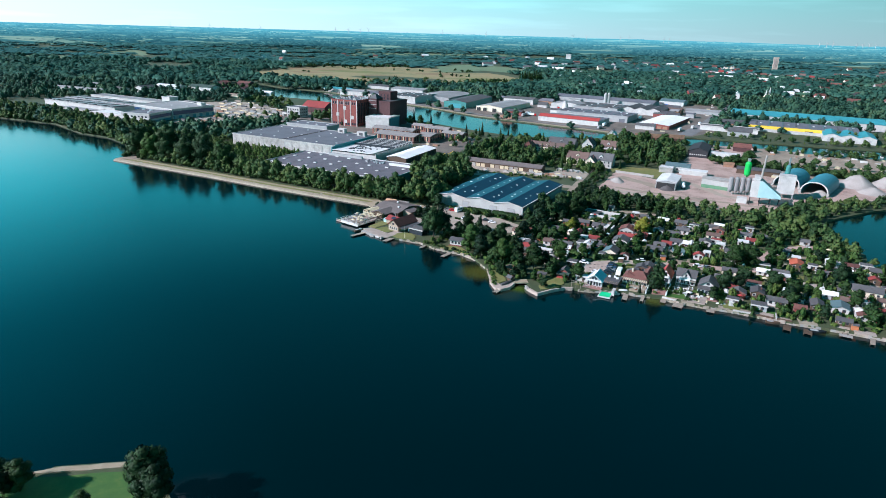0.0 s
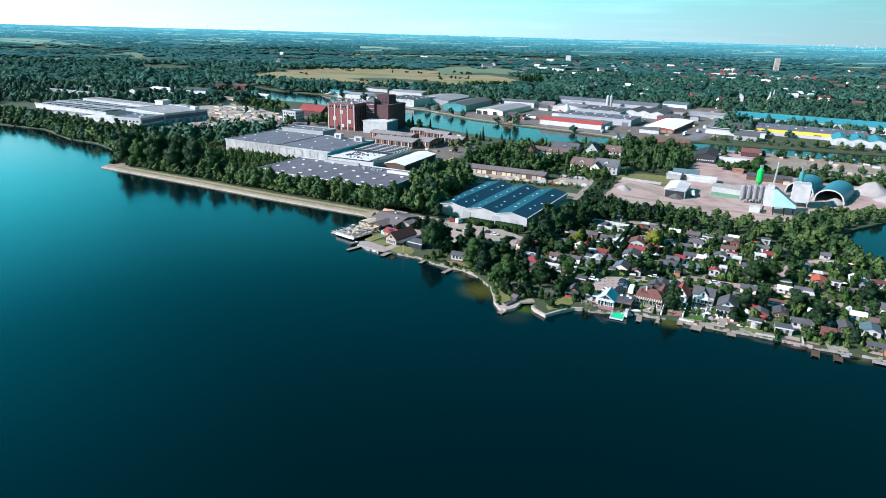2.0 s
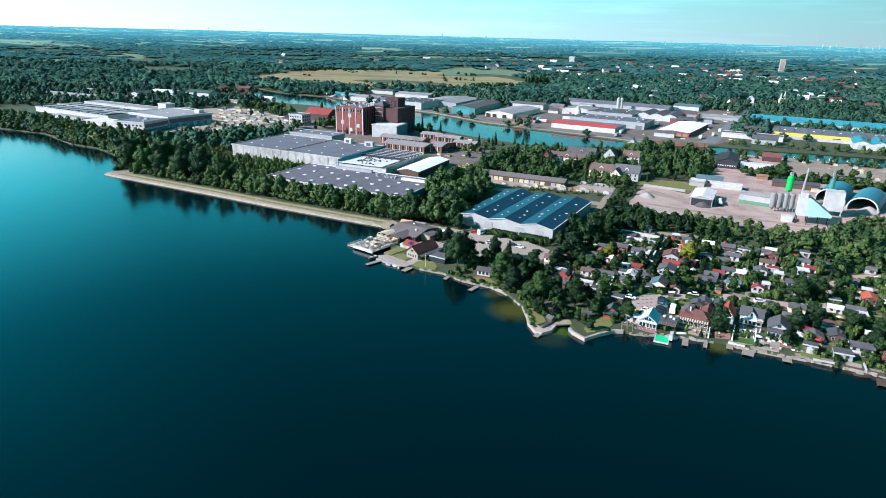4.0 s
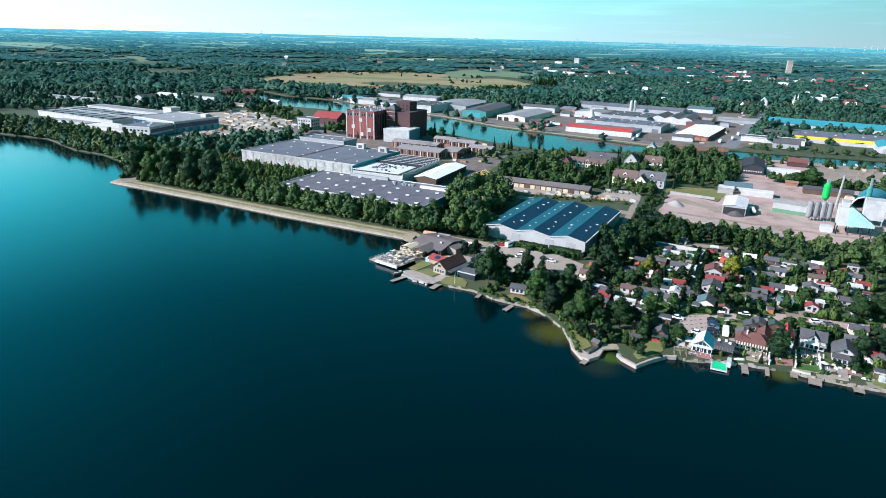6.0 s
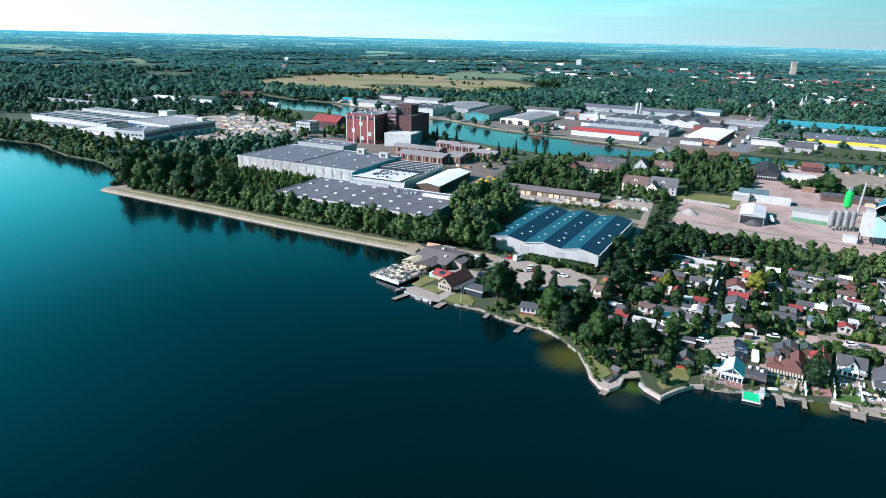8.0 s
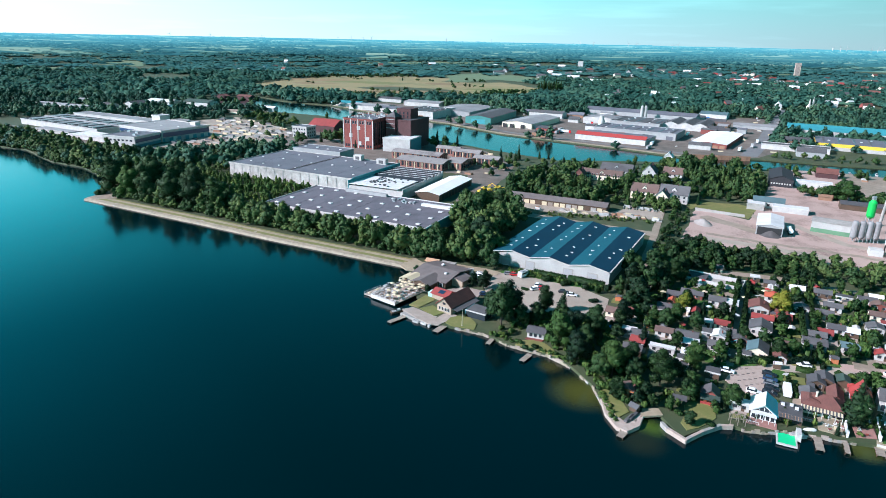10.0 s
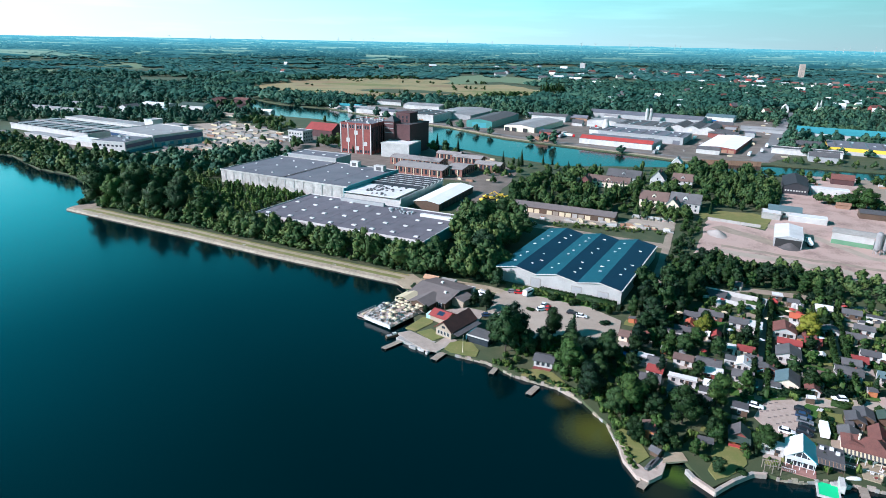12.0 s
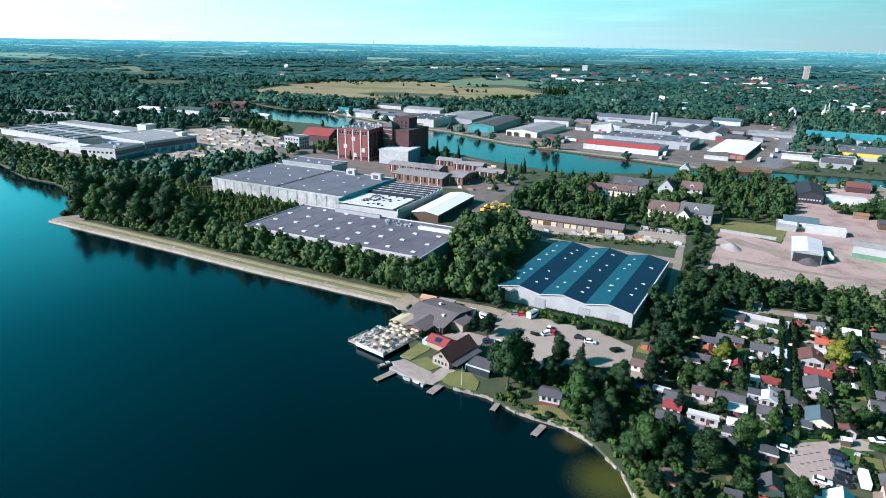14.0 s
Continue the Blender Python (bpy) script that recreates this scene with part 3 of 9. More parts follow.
for xx in (-21, -9, 9, 20):
    fr = block("gate", hall, concrete, xx, -33.55, 0.0, 4.6, 0.14, 4.2, "pale rolling gate in a concrete frame")
    block("gate_leaf", fr, grey_wall, 0, -0.08, 0, 3.9, 0.06, 3.8)
zig = []
for i in range(3):
    x_ = -27.25 + 18.17 * i
    zig += [(x_, 5.9), (x_ + 9.083, 7.7)]
zig.append((27.25, 5.9))
part("verge_trim", profile([(x_, z_ + 0.26) for x_, z_ in zig] + [(x_, z_ - 0.12) for x_, z_ in zig[::-1]], -34.14, -34.02), white_wall, hall, "white verge trim along the front gables")
part("ridge_trim", box(27.25, 27.8, -33.9, 33.9, 5.95, 6.12), white_wall, hall)
part("wall_plinth", box(-27.3, 27.3, -33.6, -33.5, 0, 0.6), concrete, hall)
part("gutter", box(27.7, 27.95, -33, 33, 5.2, 5.45), concrete, hall)

# the great grey factory roofs behind the wood on the dam
fa = flat_hall("factory_hall", -124.6, 549.5, 109, 63, ANG - 0.5, 9.0, streaked, grey_roof, "large flat grey factory hall with streaked concrete walls", "factory", skylights=26, sky_size=1.3, seed=2, seams=3)
for i in range(22):
    block("roof_vent", fa, dark_roof, 0.4, -31.5 + 63 * (i + 0.5) / 22, 9.0, 1.6, 1.7, 0.5)
for xx, yy, sx, sy in ((44, 24, 8, 4), (20, 28, 7, 4)):
    hut = block("roof_house", fa, white_wall, xx, yy, 9.0, sx, sy, 4.0)
    # dark sheet drawn in place of a recessed doorway
    block("opening", hut, dark_roof, 0, -sy / 2 - 0.03, 0.6, sx * 0.5, 0.06, 2.4)
part("roof_rail", box(54.9, 55.3, -31, 31, 4.5, 10.0), teal_sheet, fa, "teal sheet metal side of the factory roof")
for i in range(14):
    block("wall_joint", fa, grey_wall, -54 + 108 * (i + 0.5) / 14, -31.9, 0, 0.35, 0.1, 8.6)
fb = flat_hall("warehouse", -73.7, 441.2, 106, 51, ANG + 0.6, 6.5, white_wall, purple_roof, "low warehouse with purple grey felt roof and skylights", "warehouse", skylights=32, sky_size=2.3, seed=4, seams=9)
rng = random.Random(8)
for i in range(16):
    block("roof_vent", fb, metal, rng.uniform(8, 24), rng.uniform(14, 22), 6.5, 1.0, 1.0, rng.uniform(0.5, 1.3))
part("duct", box(30, 50, 14, 16.5, 6.5, 8.0), white_roof, fb)
part("duct", box(-28, 2, 21.5, 23.4, 6.5, 8.4), grey_wall, fb)
part("teal_side", box(53.4, 53.7, -25, 25, 1, 6.9), teal_sheet, fb)
flat_hall("annex_hall", -128, 600, 46, 20, ANG + 1, 11.5, grey_wall, grey_roof, "flat grey annex behind the factory hall", "hall", skylights=6, seed=3)

# saw-tooth shed with white roofs, and the white roof next to it
saw = root("sawtooth_shed", -60, 513, G, ANG + 2, "white saw-tooth factory shed with rows of roof lights", "factory")
keep(-58, 513, 42, 64, ANG)
part("wall", box(-20, 20, -31, 31, -0.5, 6.0), white_wall, saw)
for i in range(5, 11):
    y0 = -31 + 62 * i / 11
    tooth = part("saw_roof", profile([(y0, 6.0), (y0 + 5.6, 6.0), (y0 + 5.6, 8.2), (y0 + 5.2, 8.2), (y0, 6.3)], -20, 20), dark_glazing, saw)
    tooth.rotation_euler = (0, 0, radians(90))
    block("ridge_cap", saw, white_roof, 0, y0 + 5.35, 8.2, 40.4, 0.45, 0.14)
    end = part("gable_end", profile([(y0, 5.0), (y0 + 5.6, 5.0), (y0 + 5.6, 8.4), (y0 + 5.0, 8.4), (y0, 6.4)], -20.4, -20.02), white_wall, saw)
    end.rotation_euler = (0, 0, radians(90))
part("white_side", box(20.02, 20.5, -31, -2.6, 4.0, 7.5), white_wall, saw)
rng = random.Random(12)
for i in range(42):
    block("roof_vent", saw, dark_roof, -10 + 21 * rng.random(), -28 + 24 * rng.random(), 7.3, 0.9, 1.5, 0.5)
part("teal_side", box(-20.6, -20.2, -31, 31, 2, 9.2), teal_sheet, saw)
part("front_roof", box(-20, 17, -31, -3, 7.0, 7.35), white_roof, saw)
wd = gabled("white_shed", -27.2, 504.5, 17, 55, ANG + 2, 4.6, 6.0, dark_wood, tent_white, "long shed with a bright white pitched roof", "shed", along="y")
# black sheets stand in for the shade inside the bays
for i in range(9):
    block("bay", wd, opaque_black, 8.55, -24 + 48 * (i + 0.5) / 9, 0, 0.1, 4.2, 3.4)

# the old brick mill and its tower by the harbour
def pilasters(b, w, d, h, k, mt):
    for i in range(k + 1):
        block("pilaster", b, mt, -w / 2 + w * i / k, -d / 2 - 0.18, 0, 0.9, 0.4, h)


mill = flat_hall("brick_mill", -101.0, 690, 31.5, 42, ANG + 3, 26.6, red_brick, grey_roof, "tall red brick mill with white pilasters and flat roof", "mill", parapet=0.8)
pilasters(mill, 31, 42, 26.6, 4, white_wall)
# right side: darker brick piers, part of its shade put into the colour
for i in range(7):
    block("pilaster", mill, dark_brick, 15.95, -20.5 + 41 * i / 6, 0, 0.5, 1.0, 26.6)
for k in range(4):
    windows_row(mill, -15.5 + 7.75 * k + 1.2, -15.5 + 7.75 * (k + 1) - 1.2, -21, 22.3, 2, 1.8, 2.8, "f", window_glass, grey_wall)
    windows_row(mill, -15.5 + 7.75 * k + 1.2, -15.5 + 7.75 * (k + 1) - 1.2, -21, 1.2, 2, 1.8, 2.2, "f", window_glass, dark_brick)
for xx, zz in ((-8, 10), (0.5, 17), (1.5, 3), (10, 7.5)):
    block("hatch", mill, white_wall, xx, -21.1, zz, 3.4, 0.2, 3.6)
rng = random.Random(21)
for i in range(30):
    block("roof_aggregate", mill, white_wall if rng.random() < 0.6 else metal, rng.uniform(-14, 14), rng.uniform(-19, 19), 26.6, rng.uniform(0.6, 1.8), rng.uniform(0.8, 2.5), rng.uniform(0.6, 2.4))
# vertical window slots, enlarged to darken the shaded right side
for i in range(6):
    windows_row(mill, -20.5 + 6.83 * i + 0.6, -20.5 + 6.83 * (i + 1) - 0.6, 15.75, 3, 2, 1.9, 21, "r", window_glass, dark_brick)
# the store's shade is put into its brick colour
flat_hall("grain_silo_house", -64, 692, 26, 34, ANG - 2, 26, dark_brick, dark_roof, "grain store beside the mill, brick darkened for shade", "mill", parapet=0.6)
tower = root("mill_tower", -65, 698, G, ANG - 2, "dark red brick mill tower with flat top", "tower")
keep(-65, 698, 16, 16, ANG)
part("wall", box(-7.5, 7.5, -7, 7, 0, 34.5), dark_brick, tower)
part("cornice", box(-7.8, 7.8, -7.3, 7.3, 32.7, 33.5), dark_brick, tower)
part("roof", box(-7.7, 7.7, -7.2, 7.2, 34.5, 35.0), dark_brick, tower)
for zz in (26.5, 29.6):
    windows_row(tower, -6.5, 6.5, -7, zz, 3, 1.6, 2.2, "f", window_glass, dark_brick)
hip = root("hipped_turret", -77, 684, G, ANG - 2, "brick turret with a steep slate hipped roof", "turret")
part("wall", box(-5, 5, -6, 6, 0, 28.5), dark_brick, hip)
bm = bmesh.new()
q = [bm.verts.new(c) for c in ((-5.6, -6.6, 28.5), (5.6, -6.6, 28.5), (5.6, 6.6, 28.5), (-5.6, 6.6, 28.5), (0, 0, 33.5))]
for i in range(4):
    bm.faces.new((q[i], q[(i + 1) % 4], q[4]))
bm.faces.new(q[3::-1])
part("roof", bm, slate_roof, hip)
for zz in (18, 22, 26):
    block("ledge", hip, grey_wall, 0, -6.2, zz, 9.5, 0.4, 0.5)
boxg = flat_hall("white_store", -68, 666, 27, 26, ANG + 6, 12, white_wall, white_roof, "white windowless store block with blue side", "store")
part("blue_side", box(13.9, 14.2, -12, 12, 0.5, 11.5), light_blue, boxg)
for xx, yy, w, d, lab in ((-44, 590, 42, 22, "long red brick workshop with grey roof and wide windows"), (-16, 590, 14, 24, "brick workshop with dark roof"), (-50, 622, 46, 16, "older brick workshop with low grey roof"), (8, 604, 22, 12, "low red brick shed by the harbour"), (-8, 632, 26, 10, "small brick shed on the quay"), (-24, 648, 22, 10, "low grey roofed quay shed")):
    s = gabled("brick_workshop", xx, yy, w, d, ANG, 5.8, 7.6, worn_brick, worn_felt, lab, "workshop", "brick workshops", along="x")
    for k in range(int(w / 7)):
        block("pilaster", s, canvas, -w / 2 + 3.4 + 7 * k, -d / 2 - 0.2, 0, 0.7, 0.3, 5.4)
    windows_row(s, -w / 2 + 1, w / 2 - 1, -d / 2, 1.5, int(w / 3.6), 2.2, 3.8, "f", window_glass, orange_wood)
    windows_row(s, -d / 2 + 1, d / 2 - 1, w / 2, 1.5, int(d / 4), 2.2, 3.8, "r", window_glass, worn_brick)
office = flat_hall("office_block", -173, 730, 18, 15, ANG, 11.5, white_wall, grey_roof, "white three storey office block with flat roof", "office")
for zz in (1.5, 4.8, 8.2):
    windows_row(office, -8.4, 8.4, -7.5, zz, 5, 1.6, 1.6, "f")
    windows_row(office, -7, 7, 9, zz, 4, 1.6, 1.6, "r")
gabled("red_roofed_hall", -158, 778, 34, 22, ANG, 7, 13, dark_brick, red_roof, "hall with steep dull red roof behind the office", "hall")

# the long low works on the far left shore
pl = flat_hall("works_hall", -312, 721, 68, 54, -31.5, 10.5, white_wall, pale_roof, "white works hall with blue window bands and grey roof", "works", skylights=5, seed=6)
part("window_band", box(34.35, 34.6, -26, 26, 4.6, 8.6), car_blue, pl, "blue glazed window band")
part("window_band", box(-33, 33, -27.6, -27.36, 5.2, 8.2), car_blue, pl, "blue glazed window band")
part("blue_plinth", box(34.36, 34.5, -26.5, 26.5, 0, 3.6), light_blue, pl, "dull blue sheet metal plinth")
for i in range(6):
    block("gate", pl, (grey_wall, white_wall)[i % 2], 34.62, -22 + 8.8 * i, 0, 0.3, 4.4, 4.4)
block("roof_house", pl, white_wall, 22, 20, 10.5, 8, 6, 3.2)
ph = flat_hall("works_office", -319, 667, 34, 34, -14, 9.6, white_wall, grey_roof, "white flat roofed works building along the shore", "works", seed=7)
windows_row(ph, -15, 15, -17, 5.4, 7, 2.4, 1.6, "f")
part("window_band", box(17.35, 17.6, -16, 16, 4.4, 7.6), car_blue, ph, "blue glazed window band")
part("blue_plinth", box(17.36, 17.5, -16.5, 16.5, 0, 2.6), light_blue, ph, "dull blue sheet metal plinth")
for xx, yy in ((-9, 8), (3, 4), (10, -8)):
    block("roof_house", ph, metal, xx, yy, 9.6, 3.0, 2.2, 1.6)
flat_hall("low_works_shed", -366, 692, 54, 20, -25, 4.2, white_wall, white_roof, "low pale works shed with a flat white roof", "works", parapet=0.3, skylights=6, seed=12)
flat_hall("loading_shed", -425, 727, 58, 12, -29, 3.0, hall_wall, pale_roof, "low pale loading shed along the works", "works", parapet=0.2)
pw = flat_hall("works_shed", -425, 771, 140, 52, -29.5, 6.0, white_wall, dark_roof, "very long low works shed with a dark saw-tooth roof", "works", parapet=0.25)
for i in range(22):
    for k in range(2):
        lt = part("roof_light", profile([(-0.5, 0), (0.5, 0), (0.4, 0.8), (-0.5, 1.0)], -10.5 + k * 0.8, 9.0 - k * 0.8), white_roof if (i + k) % 3 else slate_roof, pw)
        lt.location = (-67 + 134 * (i + 0.5) / 22 + (0.8 if k else 0), -12.8 + 25.6 * k, 6.0)
part("roof_ridge", box(-69, 69, -0.8, 0.8, 6.0, 7.2), pale_roof, pw)
flat_hall("long_works_shed", -403, 806, 134, 18, -28, 7.6, white_wall, pale_roof, "long white shed behind the works", "works", parapet=0.2)
flat_hall("works_block", -338, 772, 14, 12, -30, 14, white_wall, grey_wall, "white stair block of the works", "works")
flat_hall("works_annex", -322, 790, 24, 10, -30, 7, concrete, pale_roof, "low pale annex beside the stair block", "works", parapet=0.2)
for xx, yy, w, d, h, wm, rm, al, lab in ((-566, 955, 58, 12, 5.5, white_wall, pale_roof, "x", "row of white low sheds"), (-520, 938, 34, 12, 5, grey_wall, pale_roof, "x", "low grey shed at the wood's edge"), (-450, 948, 16, 24, 10.5, white_wall, dark_roof, "y", "white gabled hall with a dark roof"), (-436, 1003, 46, 26, 8, white_wall, white_roof, "x", "white flat hall among trees"),
                                         (-376, 985, 44, 22, 10.5, white_wall, moss_roof, "x", "white gabled hall with a mossy grey roof"), (-556, 1014, 20, 12, 6, white_wall, pale_roof, "x", "small white shed before the wood"), (-492, 958, 22, 12, 6, white_wall, slate_roof, "x", "white house with grey roof"),
                                         (-382, 1092, 18, 14, 8.5, dark_brick, tile_roof, "y", "gabled brick house with a dull red roof"), (-347, 1097, 26, 12, 8, dark_brick, tile_roof, "x", "long brick house with a dull red roof"), (-268, 950, 18, 10, 7, white_wall, white_roof, "x", "low white hall among trees"), (-300, 915, 34, 14, 5, cream_wall, dirt, "x", "low pale shed by the yard"), (-408, 958, 20, 9, 5, white_wall, white_roof, "x", "low white shed between trees")):
    gabled("distant_hall", xx, yy, w, d, ANG + 4, h * 0.7, h, wm, rm, lab, "hall", "halls beyond the works", along=al)
    keep(xx + 6, yy - 20, w + 6, 34, ANG, 0)

# harbour halls on the far bank
gh = gabled("green_hall", 31, 908, 33, 100, ANG + 2, 8, 10.5, green_sheet, slate_roof, "green sheet metal harbour hall with grey roof", "hall", along="y")
part("gate", box(-9, 9, -50.3, -50.1, 0, 6), teal_sheet, gh)
flat_hall("blue_grey_hall", -52, 935, 46, 64, ANG, 9, white_wall, slate_roof, "white harbour hall with blue grey roof", "hall", seed=3, skylights=8)
gabled("long_white_hall", -5, 985, 60, 90, ANG, 6, 8, grey_wall, pale_roof, "long pale roofed hall behind the harbour", "hall", along="y")
yh = gabled("cream_hall", 78, 871, 38, 88, ANG - 5, 6.0, 8.2, cream_wall, pale_roof, "cream harbour hall with pale grey roof", "hall", along="y")
for xx in (-15, -6, 8):
    block("gate", yh, opaque_black, xx, -45.1, 0, 5, 0.3, 4.5)
block("gate", yh, white_wall, 20.1, -30, 0, 0.3, 18, 5)
for xx, yy, w, d, h, wm, rm, lab in ((-135, 1000, 60, 30, 8, white_wall, pale_roof, "white shed beside the harbour"), (-100, 970, 40, 26, 8, white_wall, grey_roof, "white shed on the quay"), (-175, 1045, 50, 24, 7, white_wall, teal_sheet, "white shed with teal roof"),
                                     (-60, 1065, 60, 34, 8, white_wall, pale_roof, "long low white store"), (-115, 1120, 44, 26, 7, white_wall, slate_roof, "white storehouse behind the quay"), (110, 950, 46, 24, 9, white_wall, slate_roof, "white workshop behind the quay")):
    gabled("harbour_shed", xx, yy, w, d, ANG, h * 0.75, h, wm, rm, lab, "shed", "harbour sheds")
rr = flat_hall("red_banded_hall", 152.5, 757, 74, 42, ANG - 5, 5.5, white_wall, grey_roof, "white quay hall with a red pitched roof edge", "hall", parapet=0)
part("red_roof_edge", profile([(-20.6, 5.0), (-14, 8.0), (-14, 8.4), (-20.6, 5.4)], -37, 37), red_panel, rr, "red sheet roof edge").rotation_euler = (0, 0, radians(90))
flat_hall("white_quay_hall", 190, 800, 90, 46, ANG - 5, 7.2, grey_wall, grey_roof, "large quay hall with grey roof", "hall", skylights=8, seed=9)
wh = gabled("white_tent_hall", 263, 759, 34, 98, ANG - 7, 4.4, 5.6, red_brick, tent_white, "hall with a broad bright white roof and brick walls", "hall", along="y")
for i in range(5):
    block("gate", wh, rust, -13 + 6.5 * i, -49.1, 0, 5, 0.2, 3)
flat_hall("grey_warehouse", 215, 880, 60, 60, ANG - 5, 7, grey_wall, slate_roof, "white warehouse with twin dark roofs", "warehouse", skylights=6, seed=10)
gabled("twin_gable_hall", 272, 868, 50, 56, ANG - 5, 6.5, 9.5, white_wall, slate_roof, "white hall with three dark gables", "hall", along="y", gables=3)
gabled("long_grey_hall", 240, 965, 150, 34, ANG - 5, 8, 11, grey_wall, grey_roof, "very long grey roofed hall", "hall")
gabled("plain_white_hall", 175, 905, 44, 32, ANG - 5, 6.5, 9, white_wall, pale_roof, "white gabled hall behind the quay", "hall", along="y")
gabled("blue_hall", 350, 985, 36, 30, ANG - 5, 6, 8.5, white_wall, dull_teal, "hall with a dull teal roof", "hall")
ts = root("white_silo", 233, 930, G, 0, "group of tall white cement silos", "silo")
keep(233, 930, 16, 12, 0)
for xx in (-2.4, 2.4):
    part("tank", turned([(2.2, 0), (2.2, 18), (1.0, 20)], 16, x=xx), hall_wall, ts)
ts2 = root("white_silo", 156, 838, G, 0, "round white silo behind the red roofed hall", "silo")
part("tank", turned([(4, 0), (4, 9), (2.5, 13), (2.5, 16)], 16), white_wall, ts2)
yw = flat_hall("yellow_hall", 408, 722, 110, 52, ANG - 2, 7.0, yellow_wall, grey_roof, "grey roofed hall with bright yellow walls", "hall", skylights=6, seed=4, parapet=0)
gabled("teal_hall", 452, 800, 170, 46, ANG - 3, 8, 11, white_wall, teal_sheet, "long hall with teal pitched roofs", "hall", gables=2)
flat_hall("low_white_hall", 320, 712, 60, 16, ANG - 2, 5, white_wall, slate_roof, "low white flat roofed hall", "hall")
gabled("grey_house", 318, 680, 24, 18, ANG, 5, 8, grey_wall, slate_roof, "grey house by the canal", "house")
gabled("brick_depot", 335, 745, 30, 26, ANG, 6, 9, rust, slate_roof, "brick depot by the road", "depot")
gabled("white_shed_far", 365, 870, 70, 14, ANG, 4, 6, grey_wall, pale_roof, "long low grey shed by the road", "shed")
ch = root("white_church_group", 566, 1130, G, 20, "white church with a slim steeple among trees", "church")
part("steeple", turned([(2.5, 0), (2.5, 20), (0.2, 33)], 8, x=4), white_wall, ch)
part("nave", profile([(-5, 0), (5, 0), (5, 7), (0, 13), (-5, 7)], -11, 11), cream_wall, ch)
part("steeple", turned([(2, 0), (2, 20), (0.3, 28)], 8, x=-8), white_wall, ch)

ch.scale = (0.62, 0.62, 0.62)
part("low_wall", box(-55.6, 55.6, -26.8, -26.4, 0, 3.4), white_wall, yw)
rng = random.Random(33)
for i in range(60):
    x, y = rng.uniform(60, 330), rng.uniform(690, 980)
    if taken(x, y) or y < 800 - 0.72 * (x - 20) or any(inside(wt, x, y) for wt in WATERS) or x > 290 + (y - 690) * 0.5:
        continue
    if x > 225 and y < 800:
        continue
    w, d = rng.uniform(10, 26), rng.uniform(8, 16)
    gabled("yard_shed", x, y, w, d, ANG - 4, rng.uniform(3.5, 5.5), rng.uniform(5.5, 7.5), rng.choice((grey_wall, red_brick, white_wall, rust)), rng.choice((slate_roof, grey_roof, dark_roof, pale_roof, brown_roof)), "small shed on the harbour yard", "shed", "yard sheds")
# light strips, gates and vents on the larger harbour halls
for hx, hy, w, d, an, h, k in ((190, 800, 90, 46, ANG - 5, 7.2, 7), (215, 880, 60, 60, ANG - 5, 7, 5), (-52, 935, 46, 64, ANG, 9, 4), (408, 722, 110, 52, ANG - 2, 7.0, 8)):
    det = [o for o in bpy.data.objects if o.parent is None and abs(o.location.x - hx) < 0.5 and abs(o.location.y - hy) < 0.5]
    for ob in det[:1]:
        for i in range(k):
            xx = -w / 2 + w * (i + 0.5) / k
            block("light_strip", ob, dull_teal if i % 3 else slate_roof, xx, 0, h, 1.6, d * 0.72, 0.35)
            if i % 2 == 0:
                block("gate", ob, (grey_roof, opaque_black, rust)[i % 3], xx, -d / 2 - 0.12, 0, w / k * 0.55, 0.2, 4.2)
            else:
                block("roof_vent", ob, metal, xx + 2, d * 0.2, h, 1.8, 1.8, 1.1)
# lorries and trailers parked on the harbour yards
rng = random.Random(88)
n_l = 0
while n_l < 26:
    x, y = rng.uniform(60, 330), rng.uniform(690, 960)
    if any(inside(wt, x, y) for wt in WATERS) or y < 806 - 0.72 * (x - 20) or any(abs((x - q[0]) * q[4] + (y - q[1]) * q[5]) < q[2] and abs(-(x - q[0]) * q[5] + (y - q[1]) * q[4]) < q[3] for q in KEEP):
        n_l += 0.2
        continue
    n_l += 1
    tr = root("lorry", x, y, G, ANG + rng.choice((0, 90, 85, 8)), "parked lorry with a pale box trailer", "lorry", "lorries on the harbour yards")
    part("trailer", bevelled(box(-6, 4, -1.25, 1.25, 1.0, 3.7), 0.08), rng.choice((white_wall, car_white, blue_tarp, grey_wall, rust)), tr)
    part("cab", bevelled(box(4.4, 6.6, -1.2, 1.2, 0.6, 3.2), 0.15), rng.choice((car_white, car_red, car_blue)), tr)
    part("chassis", box(-5.8, 6.4, -0.9, 0.9, 0.3, 1.0), opaque_black, tr)

